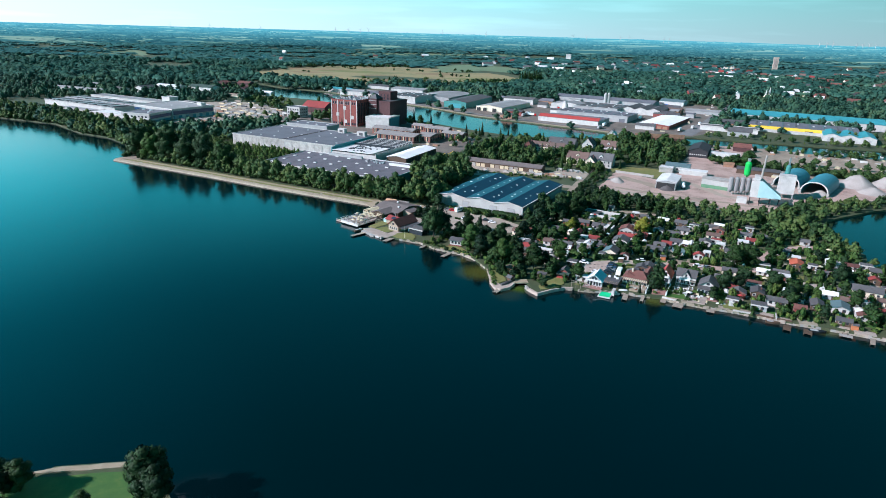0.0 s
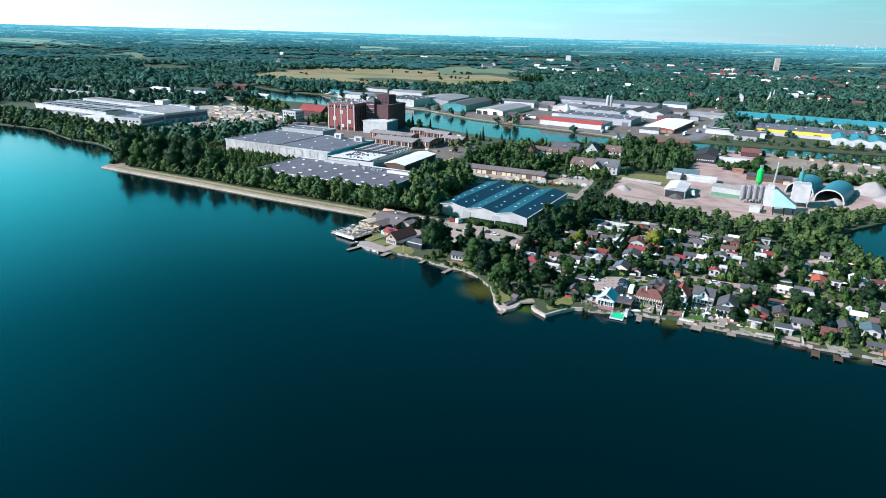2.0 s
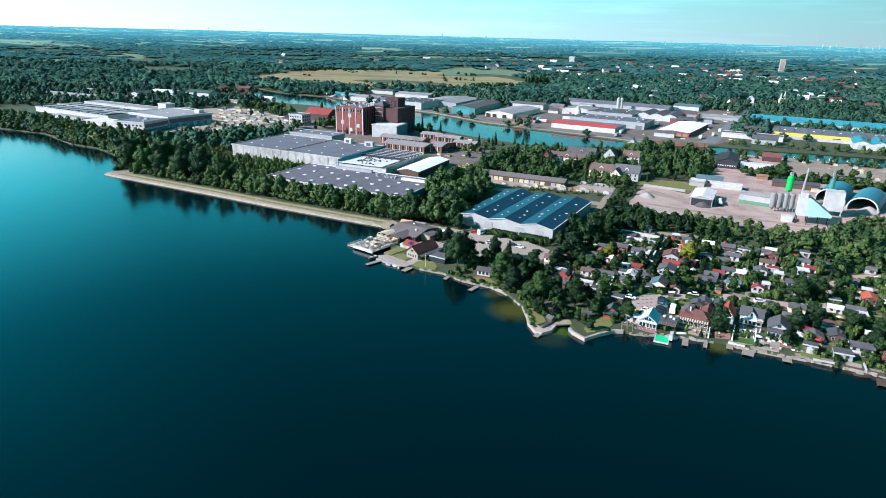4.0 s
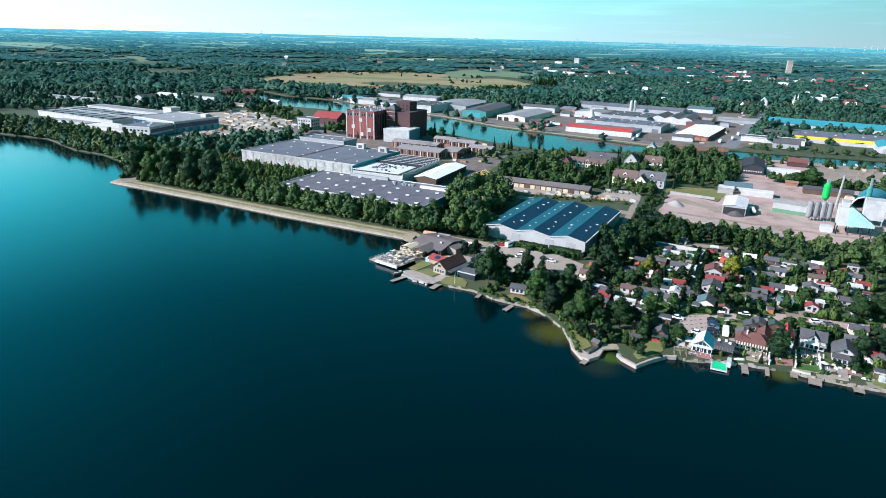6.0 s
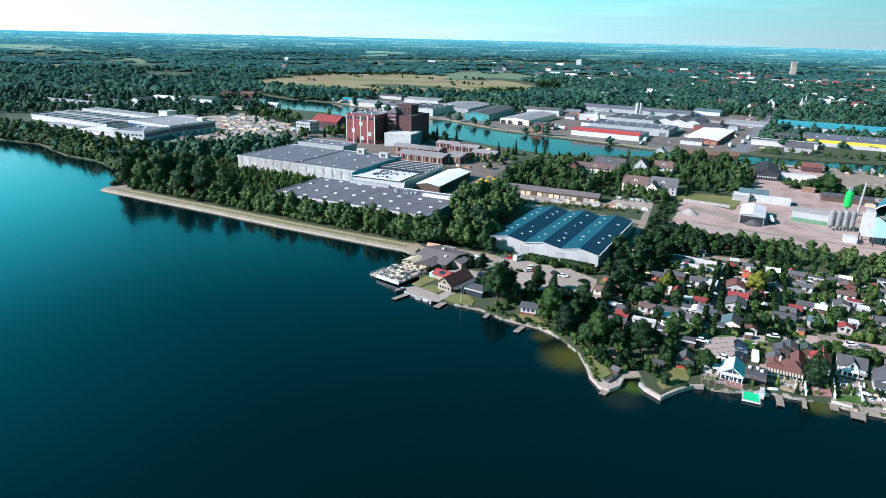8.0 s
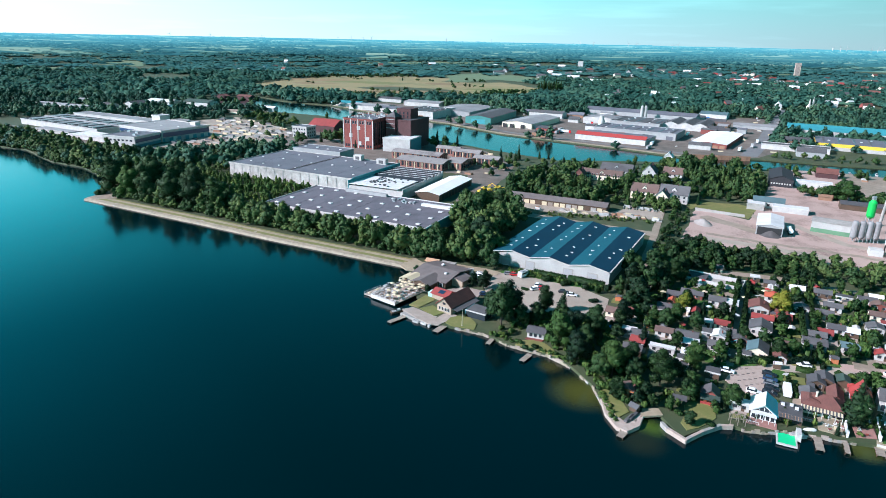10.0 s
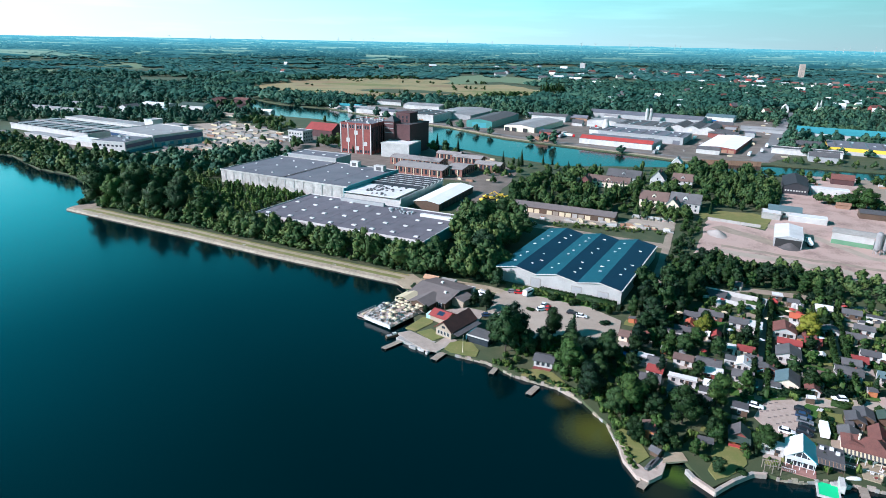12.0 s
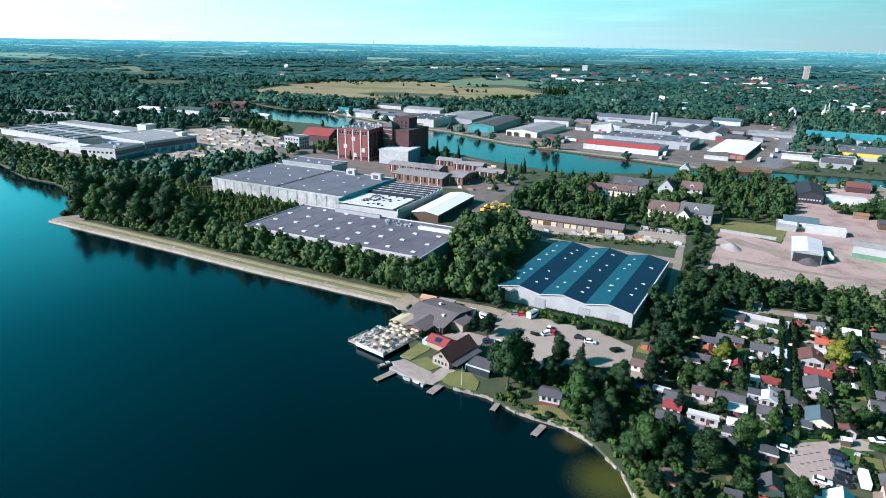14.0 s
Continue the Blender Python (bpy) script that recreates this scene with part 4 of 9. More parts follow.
# ---- the long open shed, houses in the wood, the mortar works ----
lr = gabled("long_open_shed", 43.7, 476, 66, 11, -24.6, 3.6, 5.4, dark_wood, felt_roof, "very long open timber shed with dull brown roof", "shed")
for i in range(16):
    block("bay", lr, (canvas, wood, concrete, dark_wood)[i * 7 % 4 if i % 3 else 0], -31 + 62 * (i + 0.5) / 16, -5.55, 0.2, 3.1, 0.2, 2.4)
VILLAS = []
for xx, yy, w, d, al, rm, wm, hv, lab in ((108, 501, 17, 12, "x", brown_roof, cream_wall, 9.5, "villa with a dull brown pitched roof"), (125, 493, 18, 13, "x", slate_roof, white_wall, 10.5, "large villa with a grey pitched roof"), (115, 487, 8, 9, "y", slate_roof, cream_wall, 9.0, "yellow gabled villa wing between trees"),
                                          (128, 557, 10, 12, "y", slate_roof, white_wall, 12.5, "tall white gabled house with rows of windows"), (147, 560, 14, 10, "x", brown_roof, white_wall, 9.5, "white house with a brown roof"), (74, 551, 8, 9, "y", tile_roof, tile_roof, 9.5, "steep red roofed house between trees"),
                                          (92, 556, 30, 10, "x", brown_roof, cream_wall, 7.5, "long brown roofed house in the trees"), (108, 574, 24, 14, "x", slate_roof, grey_wall, 9.0, "broad grey roofed house behind the trees"), (168, 633, 8, 9, "y", white_roof, white_wall, 9.0, "white gabled boathouse by the harbour")):
    s = gabled("villa", xx, yy, w, d, ANG, hv * 0.55, hv, wm, rm, lab, "house", "villas in the wood", along=al)
    keep(xx - 3, yy - 14, w + 3, d + 24, -18, 0)
    VILLAS.append((xx, yy, w, d))
    gw = w if al == "x" else w * 0.8
    for lv in range(2 if hv < 9.8 else 3):
        kk = max(2, int(gw / 3.2)) - (1 if lv == 2 else 0)
        windows_row(s, -gw / 2 * (1 if lv < 2 else 0.5) + 0.5, gw / 2 * (1 if lv < 2 else 0.5) - 0.5, -d / 2, 1.0 + 2.7 * lv - 0.2 * (lv == 1), kk, 1.1, 1.4, "f") if (al == "y" or lv < 2) else None
    part("chimney", box(1.2, 1.9, -0.4, 0.4, hv - 1.6, hv + 1.2), dark_brick, s)
    if w > 12:
        dm = part("dormer", profile([(-1.4, hv * 0.6), (1.4, hv * 0.6), (1.4, hv * 0.76), (0, hv * 0.9), (-1.4, hv * 0.76)], -d * 0.36, 0), wm, s)
        block("dormer_window", dm, window_glass, 0, -d * 0.36 - 0.05, hv * 0.64, 1.4, 0.06, 1.2)
cp = gabled("open_canopy", 157.5, 430, 13, 27, ANG - 1, 5.2, 6.4, grey_wall, white_roof, "open pale roofed canopy over a heap of coal", "canopy", along="y")
# black sheet stands for the shade under the canopy
part("opening", box(-6.0, 6.0, -13.62, -13.52, 0, 4.6), opaque_black, cp)
k1 = gabled("site_office", 183, 484, 18, 13, ANG, 4.2, 6.0, white_wall, dull_teal, "white site office with blue grey roof", "office")
windows_row(k1, -8, 8, -6.5, 1.4, 5, 1.4, 1.4, "f")
flat_hall("site_cabin", 190, 470, 20, 8, ANG, 3.6, white_wall, white_roof, "white flat roofed site cabin row", "cabin", parapet=0)
flat_hall("site_cabin", 172, 478, 10, 10, ANG, 4.0, concrete, white_roof, "pale concrete cabin at the yard's wall", "cabin", parapet=0.2)
dk = gabled("dark_barn", 229, 560, 16, 40, ANG, 5.5, 8.4, tarred_wood, tarred_wood, "black timber barn with dark pitched roofs", "barn", along="y")
for i in range(8):
    block("window", dk, white_wall, -7 + 14 * (i + 0.5) / 8, -20.1, 2.0, 1.0, 0.15, 1.0)
gabled("red_roofed_house", 277, 582, 15, 11, ANG, 4.0, 7, dark_brick, tile_roof, "house with dark red tiled roof by the canal", "house")
flat_hall("white_container_row", 246, 545, 24, 8, ANG, 4.2, white_wall, white_roof, "row of white containers", "container", parapet=0)
gabled("rust_cabin", 232, 505, 8, 5, ANG, 2.6, 3.6, rust, rust, "rusty red cabin in the yard", "cabin")
gabled("dark_open_shed", 243, 478, 30, 10, ANG, 3.6, 5.0, dark_wood, dark_roof, "low dark open shed", "shed")
wl_ = gabled("aggregate_bunker", 191, 428, 19, 11, ANG - 8, 6.2, 7.2, hall_wall, concrete, "long white aggregate bunker on green legs", "bunker", along="x")
part("band", box(-9.4, 9.4, -5.65, -5.55, 0, 2.4), bunker_green, wl_)
part("band", box(9.52, 9.62, -5.4, 5.4, 0, 2.4), bunker_green, wl_)
for i in range(4):
    s = root("cement_silo", 192.2 + 3.6 * i, 410 - 0.6 * i, G, 0, "pale grey steel cement silo", "silo", "cement silos")
    keep(193.5 + 4.6 * i, 409.5, 4, 4, 0, 1)
    part("tank", turned([(0.5, 1.4), (1.6, 3.0), (1.6, 11.0), (1.0, 11.8)], 16), pale_roof, s)
    for a in range(4):
        part("leg", turned([(0.12, 0), (0.12, 3.4)], 6, x=1.5 * math.cos(a * 1.57 + 0.78), y=1.5 * math.sin(a * 1.57 + 0.78)), grey_wall, s)
gs = root("green_silo", 208.5, 424, G, 0, "bright green tall cement silo", "silo")
part("tank", turned([(0.6, 9), (2.1, 11), (2.1, 18.5), (1.0, 20)], 18), green_paint, gs)
for a in range(4):
    part("leg", turned([(0.18, 0), (0.18, 11.5)], 6, x=1.7 * math.cos(a * 1.57 + 0.78), y=1.7 * math.sin(a * 1.57 + 0.78)), grey_wall, gs)
part("filter_box", box(-0.8, 0.8, -0.8, 0.8, 20, 22), metal, gs)
gs2 = root("green_silo", 243, 436, G, 0, "smaller green silo beside the arched halls", "silo")
part("tank", turned([(1.6, 0), (1.6, 15), (0.8, 16)], 14), green_sheet, gs2)
part("filter_box", box(-0.5, 0.5, -0.5, 0.5, 16, 21), metal, gs2)
chim = root("conveyor_mast", 228.6, 443, G, 0, "tall leaning pale steel mast", "mast")
part("mast", turned([(0.9, 0), (0.6, 21)], 8), concrete, chim).rotation_euler = (0, radians(3), 0)
mx_ = root("mixing_tower", 226, 404, G, ANG, "white box shaped mixing tower", "tower")
keep(226, 404, 12, 12, ANG)
part("wall", box(-4.9, 4.9, -4.6, 4.6, 3.5, 15.2), white_wall, mx_)
for sx in (-4.4, 4.4):
    for sy in (-4.1, 4.1):
        part("leg", box(sx - 0.3, sx + 0.3, sy - 0.3, sy + 0.3, 0, 3.5), grey_wall, mx_)
part("stripe", box(4.91, 4.98, -3.6, 3.6, 6, 14), light_blue, mx_)
sh = root("mixing_plant", 203, 384, G, ANG, "white mixing plant with a slanting teal side", "plant")
keep(203, 384, 26, 16, ANG)
part("wall", profile([(-9, 5.0), (8.4, 5.6), (8.4, 7.0), (-3.0, 15.5), (-9, 15.5)], -5, 5), white_wall, sh)
part("teal_side", profile([(-4.5, 5.2), (8.6, 5.7), (8.6, 7.2), (-2.8, 15.7), (-4.5, 15.7)], -5.3, -5.05), pale_teal, sh)
part("head", box(-8, -4.5, -3, 4, 15.5, 18), white_wall, sh)
for sx in (-8.5, -3, 3, 8):
    for sy in (-4.5, 4.5):
        part("leg", box(sx - 0.25, sx + 0.25, sy - 0.25, sy + 0.25, 0, 5.7), opaque_black, sh)
part("ramp", box(-16, -10, -4, 2, 0, 3.2), white_wall, sh)


def arched(name, x, y, w, d, ang, h, label):
    """A vaulted open hall of ribbed sheet metal with a pale rim."""
    b = root(name, x, y, G, ang, label, "hall", "arched halls")
    keep(x, y, w, d, ang)
    k = 14
    arc = [(w / 2 * math.cos(math.pi * i / k), h * 0.22 + h * 0.78 * math.sin(math.pi * i / k)) for i in range(k + 1)]
    outer = [(w / 2, 0)] + arc + [(-w / 2, 0)]
    inner = [(q * 0.965, z * 0.965) for q, z in outer]
    part("vault", profile(outer + inner[::-1], -d / 2, d / 2), light_blue, b)
    rim = [(q * 1.02, z * 1.02) for q, z in outer]
    part("rim", profile(rim + [(q * 0.93, z * 0.93) for q, z in outer][::-1], -d / 2 - 0.5, -d / 2 - 0.02), white_wall, b, "pale concrete rim")
    part("back_wall", profile(inner, d / 2 - 0.6, d / 2 - 0.2), grey_wall, b)
    for s in (-1, 1):
        part("foot", box(s * w / 2 - 0.8, s * w / 2 + 0.8, -d / 2 - 1.2, -d / 2 + 0.6, 0, 2.4), concrete, b)
    return b


arched("arched_hall", 264.5, 430, 17, 40, -40, 8.8, "light blue arched open storage hall with sand inside")
arched("arched_hall", 255, 450, 17, 34, -40, 8.8, "light blue arched storage hall behind another")


def heap(x, y, r, h, m, label, seed=1, squash=1.0):
    ob = root("heap", x, y, G, 0, label, "heap")
    keep(x, y, r, r, 0)
    bm = bmesh.new()
    rng = random.Random(seed)
    steps = 18
    rings = []
    for f, z in ((1.0, 0), (0.85, 0.12), (0.6, 0.45), (0.35, 0.78), (0.12, 0.97)):
        rings.append([bm.verts.new((r * f * math.cos(6.2832 * i / steps) * rng.uniform(0.9, 1.1), squash * r * f * math.sin(6.2832 * i / steps) * rng.uniform(0.9, 1.1), h * z * rng.uniform(0.9, 1.1))) for i in range(steps)])
    for a, b in zip(rings, rings[1:]):
        for i in range(steps):
            bm.faces.new((a[i], a[(i + 1) % steps], b[(i + 1) % steps], b[i]))
    bm.faces.new(rings[-1])
    for fc in bm.faces:
        fc.smooth = True
    part("mound", bm, m, ob)


heap(153, 419, 6, 3.6, coal, "heap of black coal under the canopy", 2)
heap(256, 414, 7, 3.4, sand_pile, "heap of sand in the arched hall", 3)
heap(300, 446, 14, 8, sand_pile, "large grey gravel heap", 4)
heap(325, 448, 12, 7, sand_pile, "large grey gravel heap", 5)
heap(298, 424, 10, 4, sand_pile, "low pale gravel heap", 6)
heap(124, 440, 5, 2.6, sand_pile, "pale sand heap by the yard wall", 7, 1.6)
wallob = root("yard_wall", 143, 462, G, ANG - 6, "low concrete wall round the gravel yard", "wall")
for i in range(8):
    block("wall_panel", wallob, concrete, -13 + 3.6 * i, 0, 0, 3.5, 0.4, 1.8)

# ---- ground surfaces ----
patch("yard", [(99, 407), (116, 440), (133, 476), (155, 449), (178, 486), (205, 530), (232, 580), (262, 610), (300, 600), (278, 560), (262, 520), (270, 470), (340, 470), (345, 420), (290, 402), (250, 396), (222, 386), (197, 366), (176, 362), (160, 372), (137, 386), (112, 398)], gravel, "wide pale gravel yard of the mortar works", "yard")
for line_, w_, m_, lab_ in (([(118, 420), (146, 404), (176, 388), (206, 372)], 4, dirt, "dusty worn track across the gravel yard"), ([(112, 412), (140, 398), (170, 376)], 7, pale_gravel, "pale dusty track across the gravel yard"), ([(160, 462), (176, 440), (186, 404), (200, 392)], 6, pale_gravel, "pale dusty track across the gravel yard"), ([(130, 456), (140, 440), (150, 424)], 9, dirt, "dusty worn ground beside the coal heap"), ([(228, 560), (240, 530), (252, 500), (246, 470)], 9, pale_gravel, "pale lane from the yard to the canal")):
    strip("yard_track", wavy(line_, 5, 1.2, 9, closed=False), w_, m_, lab_, "yard", clear=False)
patch("pond_yard", [(262, 520), (278, 560), (300, 600), (345, 572), (400, 552), (440, 500), (420, 440), (345, 420), (340, 470), (270, 470)], dirt, "bare sandy ground behind the arched halls", "yard")
patch("works_yard", [(-300, 650), (-270, 625), (-215, 650), (-180, 690), (-190, 760), (-240, 830), (-290, 870), (-330, 840), (-270, 730)], pale_gravel, "dusty brown storage yard by the works", "yard")
patch("harbour_quay", [(-210, 1052), (-93, 922), (-23, 862), (36, 785), (88, 745), (147, 702), (192, 664), (262, 664), (300, 700), (330, 800), (420, 980), (300, 1010), (150, 960), (60, 960), (-60, 1060), (-160, 1110)], dark_dirt, "dusty paved harbour ground", "yard")
patch("factory_yard", [(-20, 478), (0, 500), (20, 560), (30, 600), (10, 670), (-40, 730), (-100, 790), (-190, 770), (-200, 680), (-150, 620), (-90, 600), (-10, 560)], dark_dirt, "dusty factory yard with tracks", "yard")
patch("works_forecourt", [(-275, 600), (-330, 628), (-375, 655), (-440, 700), (-520, 745), (-500, 770), (-420, 720), (-350, 690), (-280, 640)], dark_dirt, "dusty forecourt of the works", "yard")
patch("marsh_meadow", [(-470, 1395), (-420, 1500), (-330, 1740), (-150, 1800), (61, 1730), (140, 1560), (190, 1345), (110, 1240), (-3, 1196), (-110, 1185), (-206, 1165), (-328, 1275)], meadow, "dry ochre marsh meadow", "meadow", amp=8, step=40)
rngm = random.Random(9)
for i in range(15):
    mx, my = rngm.uniform(-360, 110), rngm.uniform(1235, 1700)
    if not inside([(-440, 1400), (-330, 1720), (61, 1710), (170, 1350), (0, 1215), (-206, 1180)], mx, my):
        continue
    hw, hd = rngm.uniform(50, 130), rngm.uniform(22, 60)
    tl_ = rngm.uniform(-0.25, 0.25)
    pts_ = [(mx + hw * math.cos(a * 0.628) * rngm.uniform(0.75, 1.1), my + hd * math.sin(a * 0.628) * rngm.uniform(0.75, 1.1) + tl_ * hw * math.cos(a * 0.628)) for a in range(10)]
    m_ = (reed, lawn, reed, grass)[i % 4]
    patch("meadow_patch", pts_, m_, {"reed": "rusty brown reeds in the marsh", "lawn": "green stretch of the marsh meadow", "grass": "dark rough grass in the marsh"}[m_.name], "meadow", amp=3, step=14, clear=False)
F1 = [(-1376, 2246), (-1320, 2432), (-985, 2189), (-951, 2008), (-1210, 2137)]
F2 = [(-907, 2312), (-724, 2344), (-649, 2161), (-805, 2100)]
F3 = [(-533, 2093), (-378, 2149), (-306, 1916), (-467, 1864)]
F6 = [(-39, 1890), (77, 2039), (119, 1744), (-23, 1606)]
for fi, q in enumerate((F1, F2, F3, F6, [(-380, 1900), (-80, 2020), (-120, 2260), (-420, 2080)], [(-350, 2350), (300, 2520), (300, 2780), (-380, 2600)], [(-900, 2100), (-620, 2200), (-640, 2420), (-930, 2300)], [(60, 1760), (180, 1640), (250, 1800), (120, 2000)], [(-1500, 2000), (-1100, 2200), (-1150, 2380), (-1550, 2150)], [(500, 2480), (900, 2420), (960, 2600), (540, 2680)], [(-1300, 1700), (-1000, 1760), (-1020, 1900), (-1340, 1840)], [(-200, 2100), (60, 2200), (40, 2330), (-230, 2240)], [(900, 2250), (1300, 2050), (1380, 2150), (950, 2380)], [(-1700, 2300), (-1200, 2560), (-1240, 2700), (-1750, 2440)], [(-700, 2500), (-420, 2600), (-430, 2750), (-740, 2640)])):
    bm = bmesh.new()
    bm.faces.new([bm.verts.new((x, y, rise(x, y) + 0.3 + 0.06 * fi)) for x, y in wavy(q, 50, 10, fi)])
    bmesh.ops.triangulate(bm, faces=bm.faces[:])
    bmesh.ops.recalc_face_normals(bm, faces=bm.faces)
    CLEAR.append(q)
    structure("field", bm, field, "pale green field between the woods", "field")
rw = root("sheet_pile_wall", 224, 655, 0, -8, "rust red steel sheet wall beside the road bridge", "wall")
for i in range(14):
    block("sheet", rw, rust, -24 + 3.6 * i, 0.25 * (i % 2), -0.5, 3.5, 0.35, 4.6)
th = gabled("teal_gable_hall", 428, 668, 48, 44, ANG - 2, 6, 8.6, white_wall, teal_sheet, "white hall with three teal gabled roofs by the marina", "hall", along="y", gables=3)
for i in range(3):
    block("gate", th, grey_wall, -16 + 16 * i, -22.1, 0, 7, 0.2, 4.4)
strip("quay_edge", [(-200, 1046), (-93, 920), (-23, 861), (36, 785), (88, 745), (147, 702), (190, 666)], 6, sand, "pale sandy quay edge along the harbour", "quay", clear=False)
strip("quay_track", [(-190, 1054), (-88, 931), (-16, 872), (44, 796), (95, 757), (153, 714), (200, 680)], 5, asphalt, "grey track along the quay", "road", clear=False)
strip("road", [(256, 672), (300, 742), (335, 800), (385, 890), (435, 975), (520, 1115)], 15, asphalt, "grey road over the canal towards the town", "road")
patch("pavement", [(-9, 337), (-4, 350), (2, 354), (14, 346), (32, 335.5), (41, 324), (35, 309), (24, 309), (14, 310), (6.5, 305), (-1, 312), (-9, 326)], pale_gravel, "pale gravel car park by the lake", "car park")
patch("meadow", [(-2, 352), (12, 346.5), (34, 335), (44, 333), (41, 338), (14, 352), (2, 357)], lawn_green, "green verge in front of the hall", "verge", clear=False)
strip("path", [(60, 335), (68, 368), (87, 413), (110, 470), (126, 506)], 3.8, dirt, "dusty track past the hall", "path")
strip("path", [(16, 455), (40, 441), (64, 428), (88, 416)], 8, dirt, "dusty yard behind the hall", "path")
patch("storage_yard", [(8, 492), (15, 486), (44, 471), (72, 459), (86, 469), (108, 462), (104, 450), (98, 446), (76, 447), (46, 457), (33, 459), (22, 470)], pale_gravel, "cluttered storage yard in front of the long shed", "yard")
patch("verge", [(128, 470), (134, 478), (156, 452), (172, 476), (166, 486), (142, 492), (130, 484)], lawn, "dry yellow grass behind the gravel yard", "verge")
patch("car_park", [(62.2, 262), (66, 266.8), (70.4, 270.6), (81.5, 272), (76.6, 264.6), (73.4, 254.2), (64, 252.2)], pale_deck, "pale paved car park among the gardens", "car park", amp=0.3)
strip("path", [(79, 270.2), (91, 270.3), (109, 267.2), (128, 264)], 5, pale_gravel, "pale gravel road between the gardens", "road")
pm = root("parking_marks", 68, 262, G + 0.16, 0, "dark paving rows marking the parking bays", "marking")
for i in range(4):
    for j in range(5):
        block("mark", pm, felt_roof, -3.4 + 1.9 * j + 0.9 * i, 5.4 - 2.9 * i + 0.5 * j, 0.0, 0.9, 0.3, 0.14)
patch("lawn", [(77.4, 266), (81, 269.4), (84, 268), (80, 262), (77, 261)], lawn_green, "fresh green verge beside parked cars", "lawn", amp=0.2, step=2)
strip("path", [(104, 272), (127, 265), (142, 264), (150, 276), (153, 284), (175, 297), (190, 300)], 5, gravel, "gravel track between the gardens", "path")
strip("path", [(106.5, 348), (67.5, 271)], 2.2, dirt, "narrow garden lane between hedges", "path")
strip("path", [(127.5, 340), (116, 316), (106, 295), (97, 274)], 2.2, dirt, "narrow garden lane between hedges", "path")
strip("path", [(100, 359), (123, 352), (142, 340), (160, 330)], 5, dirt, "dirt road behind the gardens", "path")
patch("pavement", [(-42.4, 309.8), (-38.1, 311.9), (-34.0, 308.3), (-28.7, 302.6), (-26.1, 306.3), (-23.6, 306.4), (-21.1, 305.2), (-24.7, 300.1), (-28.1, 296.6), (-32.1, 297.6), (-37.3, 303.1)], paving, "warm paving between jetties and club house", "pavement", amp=0.15)
patch("pavement", [(-36, 329), (-33, 332), (-26, 330), (-18, 334), (-10, 330), (-14, 318), (-17, 312), (-21, 318), (-24, 326), (-30, 325)], paving, "paved yard between club house and restaurant", "pavement", amp=0.2)
patch("lawn", [(-39.8, 314.2), (-33.8, 323.7), (-29.6, 322.4), (-30.2, 318.7), (-36.0, 311.5)], lawn, "lawn beside the lakeside terrace", "lawn", amp=0.15)
patch("lawn", [(-35.5, 310.9), (-30.5, 314.0), (-25.9, 307.6), (-29.7, 304.3)], lawn, "lawn before the club house", "lawn", amp=0.15)
patch("lawn", [(-25.5, 298.7), (-23.6, 303.3), (-20.2, 304.9), (-16.1, 303.6), (-13.9, 298.0), (-15.0, 293.4), (-19.4, 294.8), (-23.3, 296.2)], lawn, "yellow lawn round the flagpole", "lawn", amp=0.2)
patch("lawn", [(-1.5, 282.5), (1, 285.5), (5, 286.5), (9, 284), (11.5, 279), (13, 273.5), (8, 277.2), (2, 280.2)], lawn, "lawn sloping to the lake wall", "lawn", amp=0.3)
patch("lawn", [(40.5, 234.8), (44, 236), (48, 238.5), (51, 241), (52, 244.5), (51, 248), (47.5, 250), (44, 247), (42.5, 242), (40, 238.5)], lawn, "yellow green lawn on the point", "lawn", amp=0.4)
patch("lawn", [(23, 240), (27, 243), (26, 252), (22, 256), (21.5, 248)], lawn, "small lawn by the slipway", "lawn", amp=0.3)
patch("lawn", [(-97, 108), (-93, 115.5), (-72, 118.5), (-62, 113), (-60, 60), (-110, 60)], lawn_green, "bright green lawn on the near shore", "lawn", amp=0.4)
patch("shore_path", [(-95, 117.0), (-88, 119.5), (-72, 122.2), (-67, 119.5), (-73, 120.0), (-88, 117.6)], sand, "sandy path along the near shore", "path", amp=0.2, step=3)

# the dam: stone slope, grass crown, sandy track
DAM = [(-252, 466), (-163.4, 420), (-112.7, 392.6), (-45.2, 358.9)]


def dam_band(name, o0, z0, o1, z1, m, label, cat):
    bm = bmesh.new()
    d = Vector((DAM[-1][0] - DAM[0][0], DAM[-1][1] - DAM[0][1])).normalized()
    nrm = Vector((-d.y, d.x))
    rng = random.Random(3)
    rows = []
    line = wavy(DAM, 4, 0.0, 1, closed=False)
    for x, y in line:
        rows.append([bm.verts.new((x + nrm.x * o + rng.uniform(-0.15, 0.15), y + nrm.y * o + rng.uniform(-0.15, 0.15), z)) for o, z in ((o0, z0), (o1, z1))])
    for a, b in zip(rows, rows[1:]):
        bm.faces.new((a[0], b[0], b[1], a[1]))
    structure(name, bm, m, label, cat)


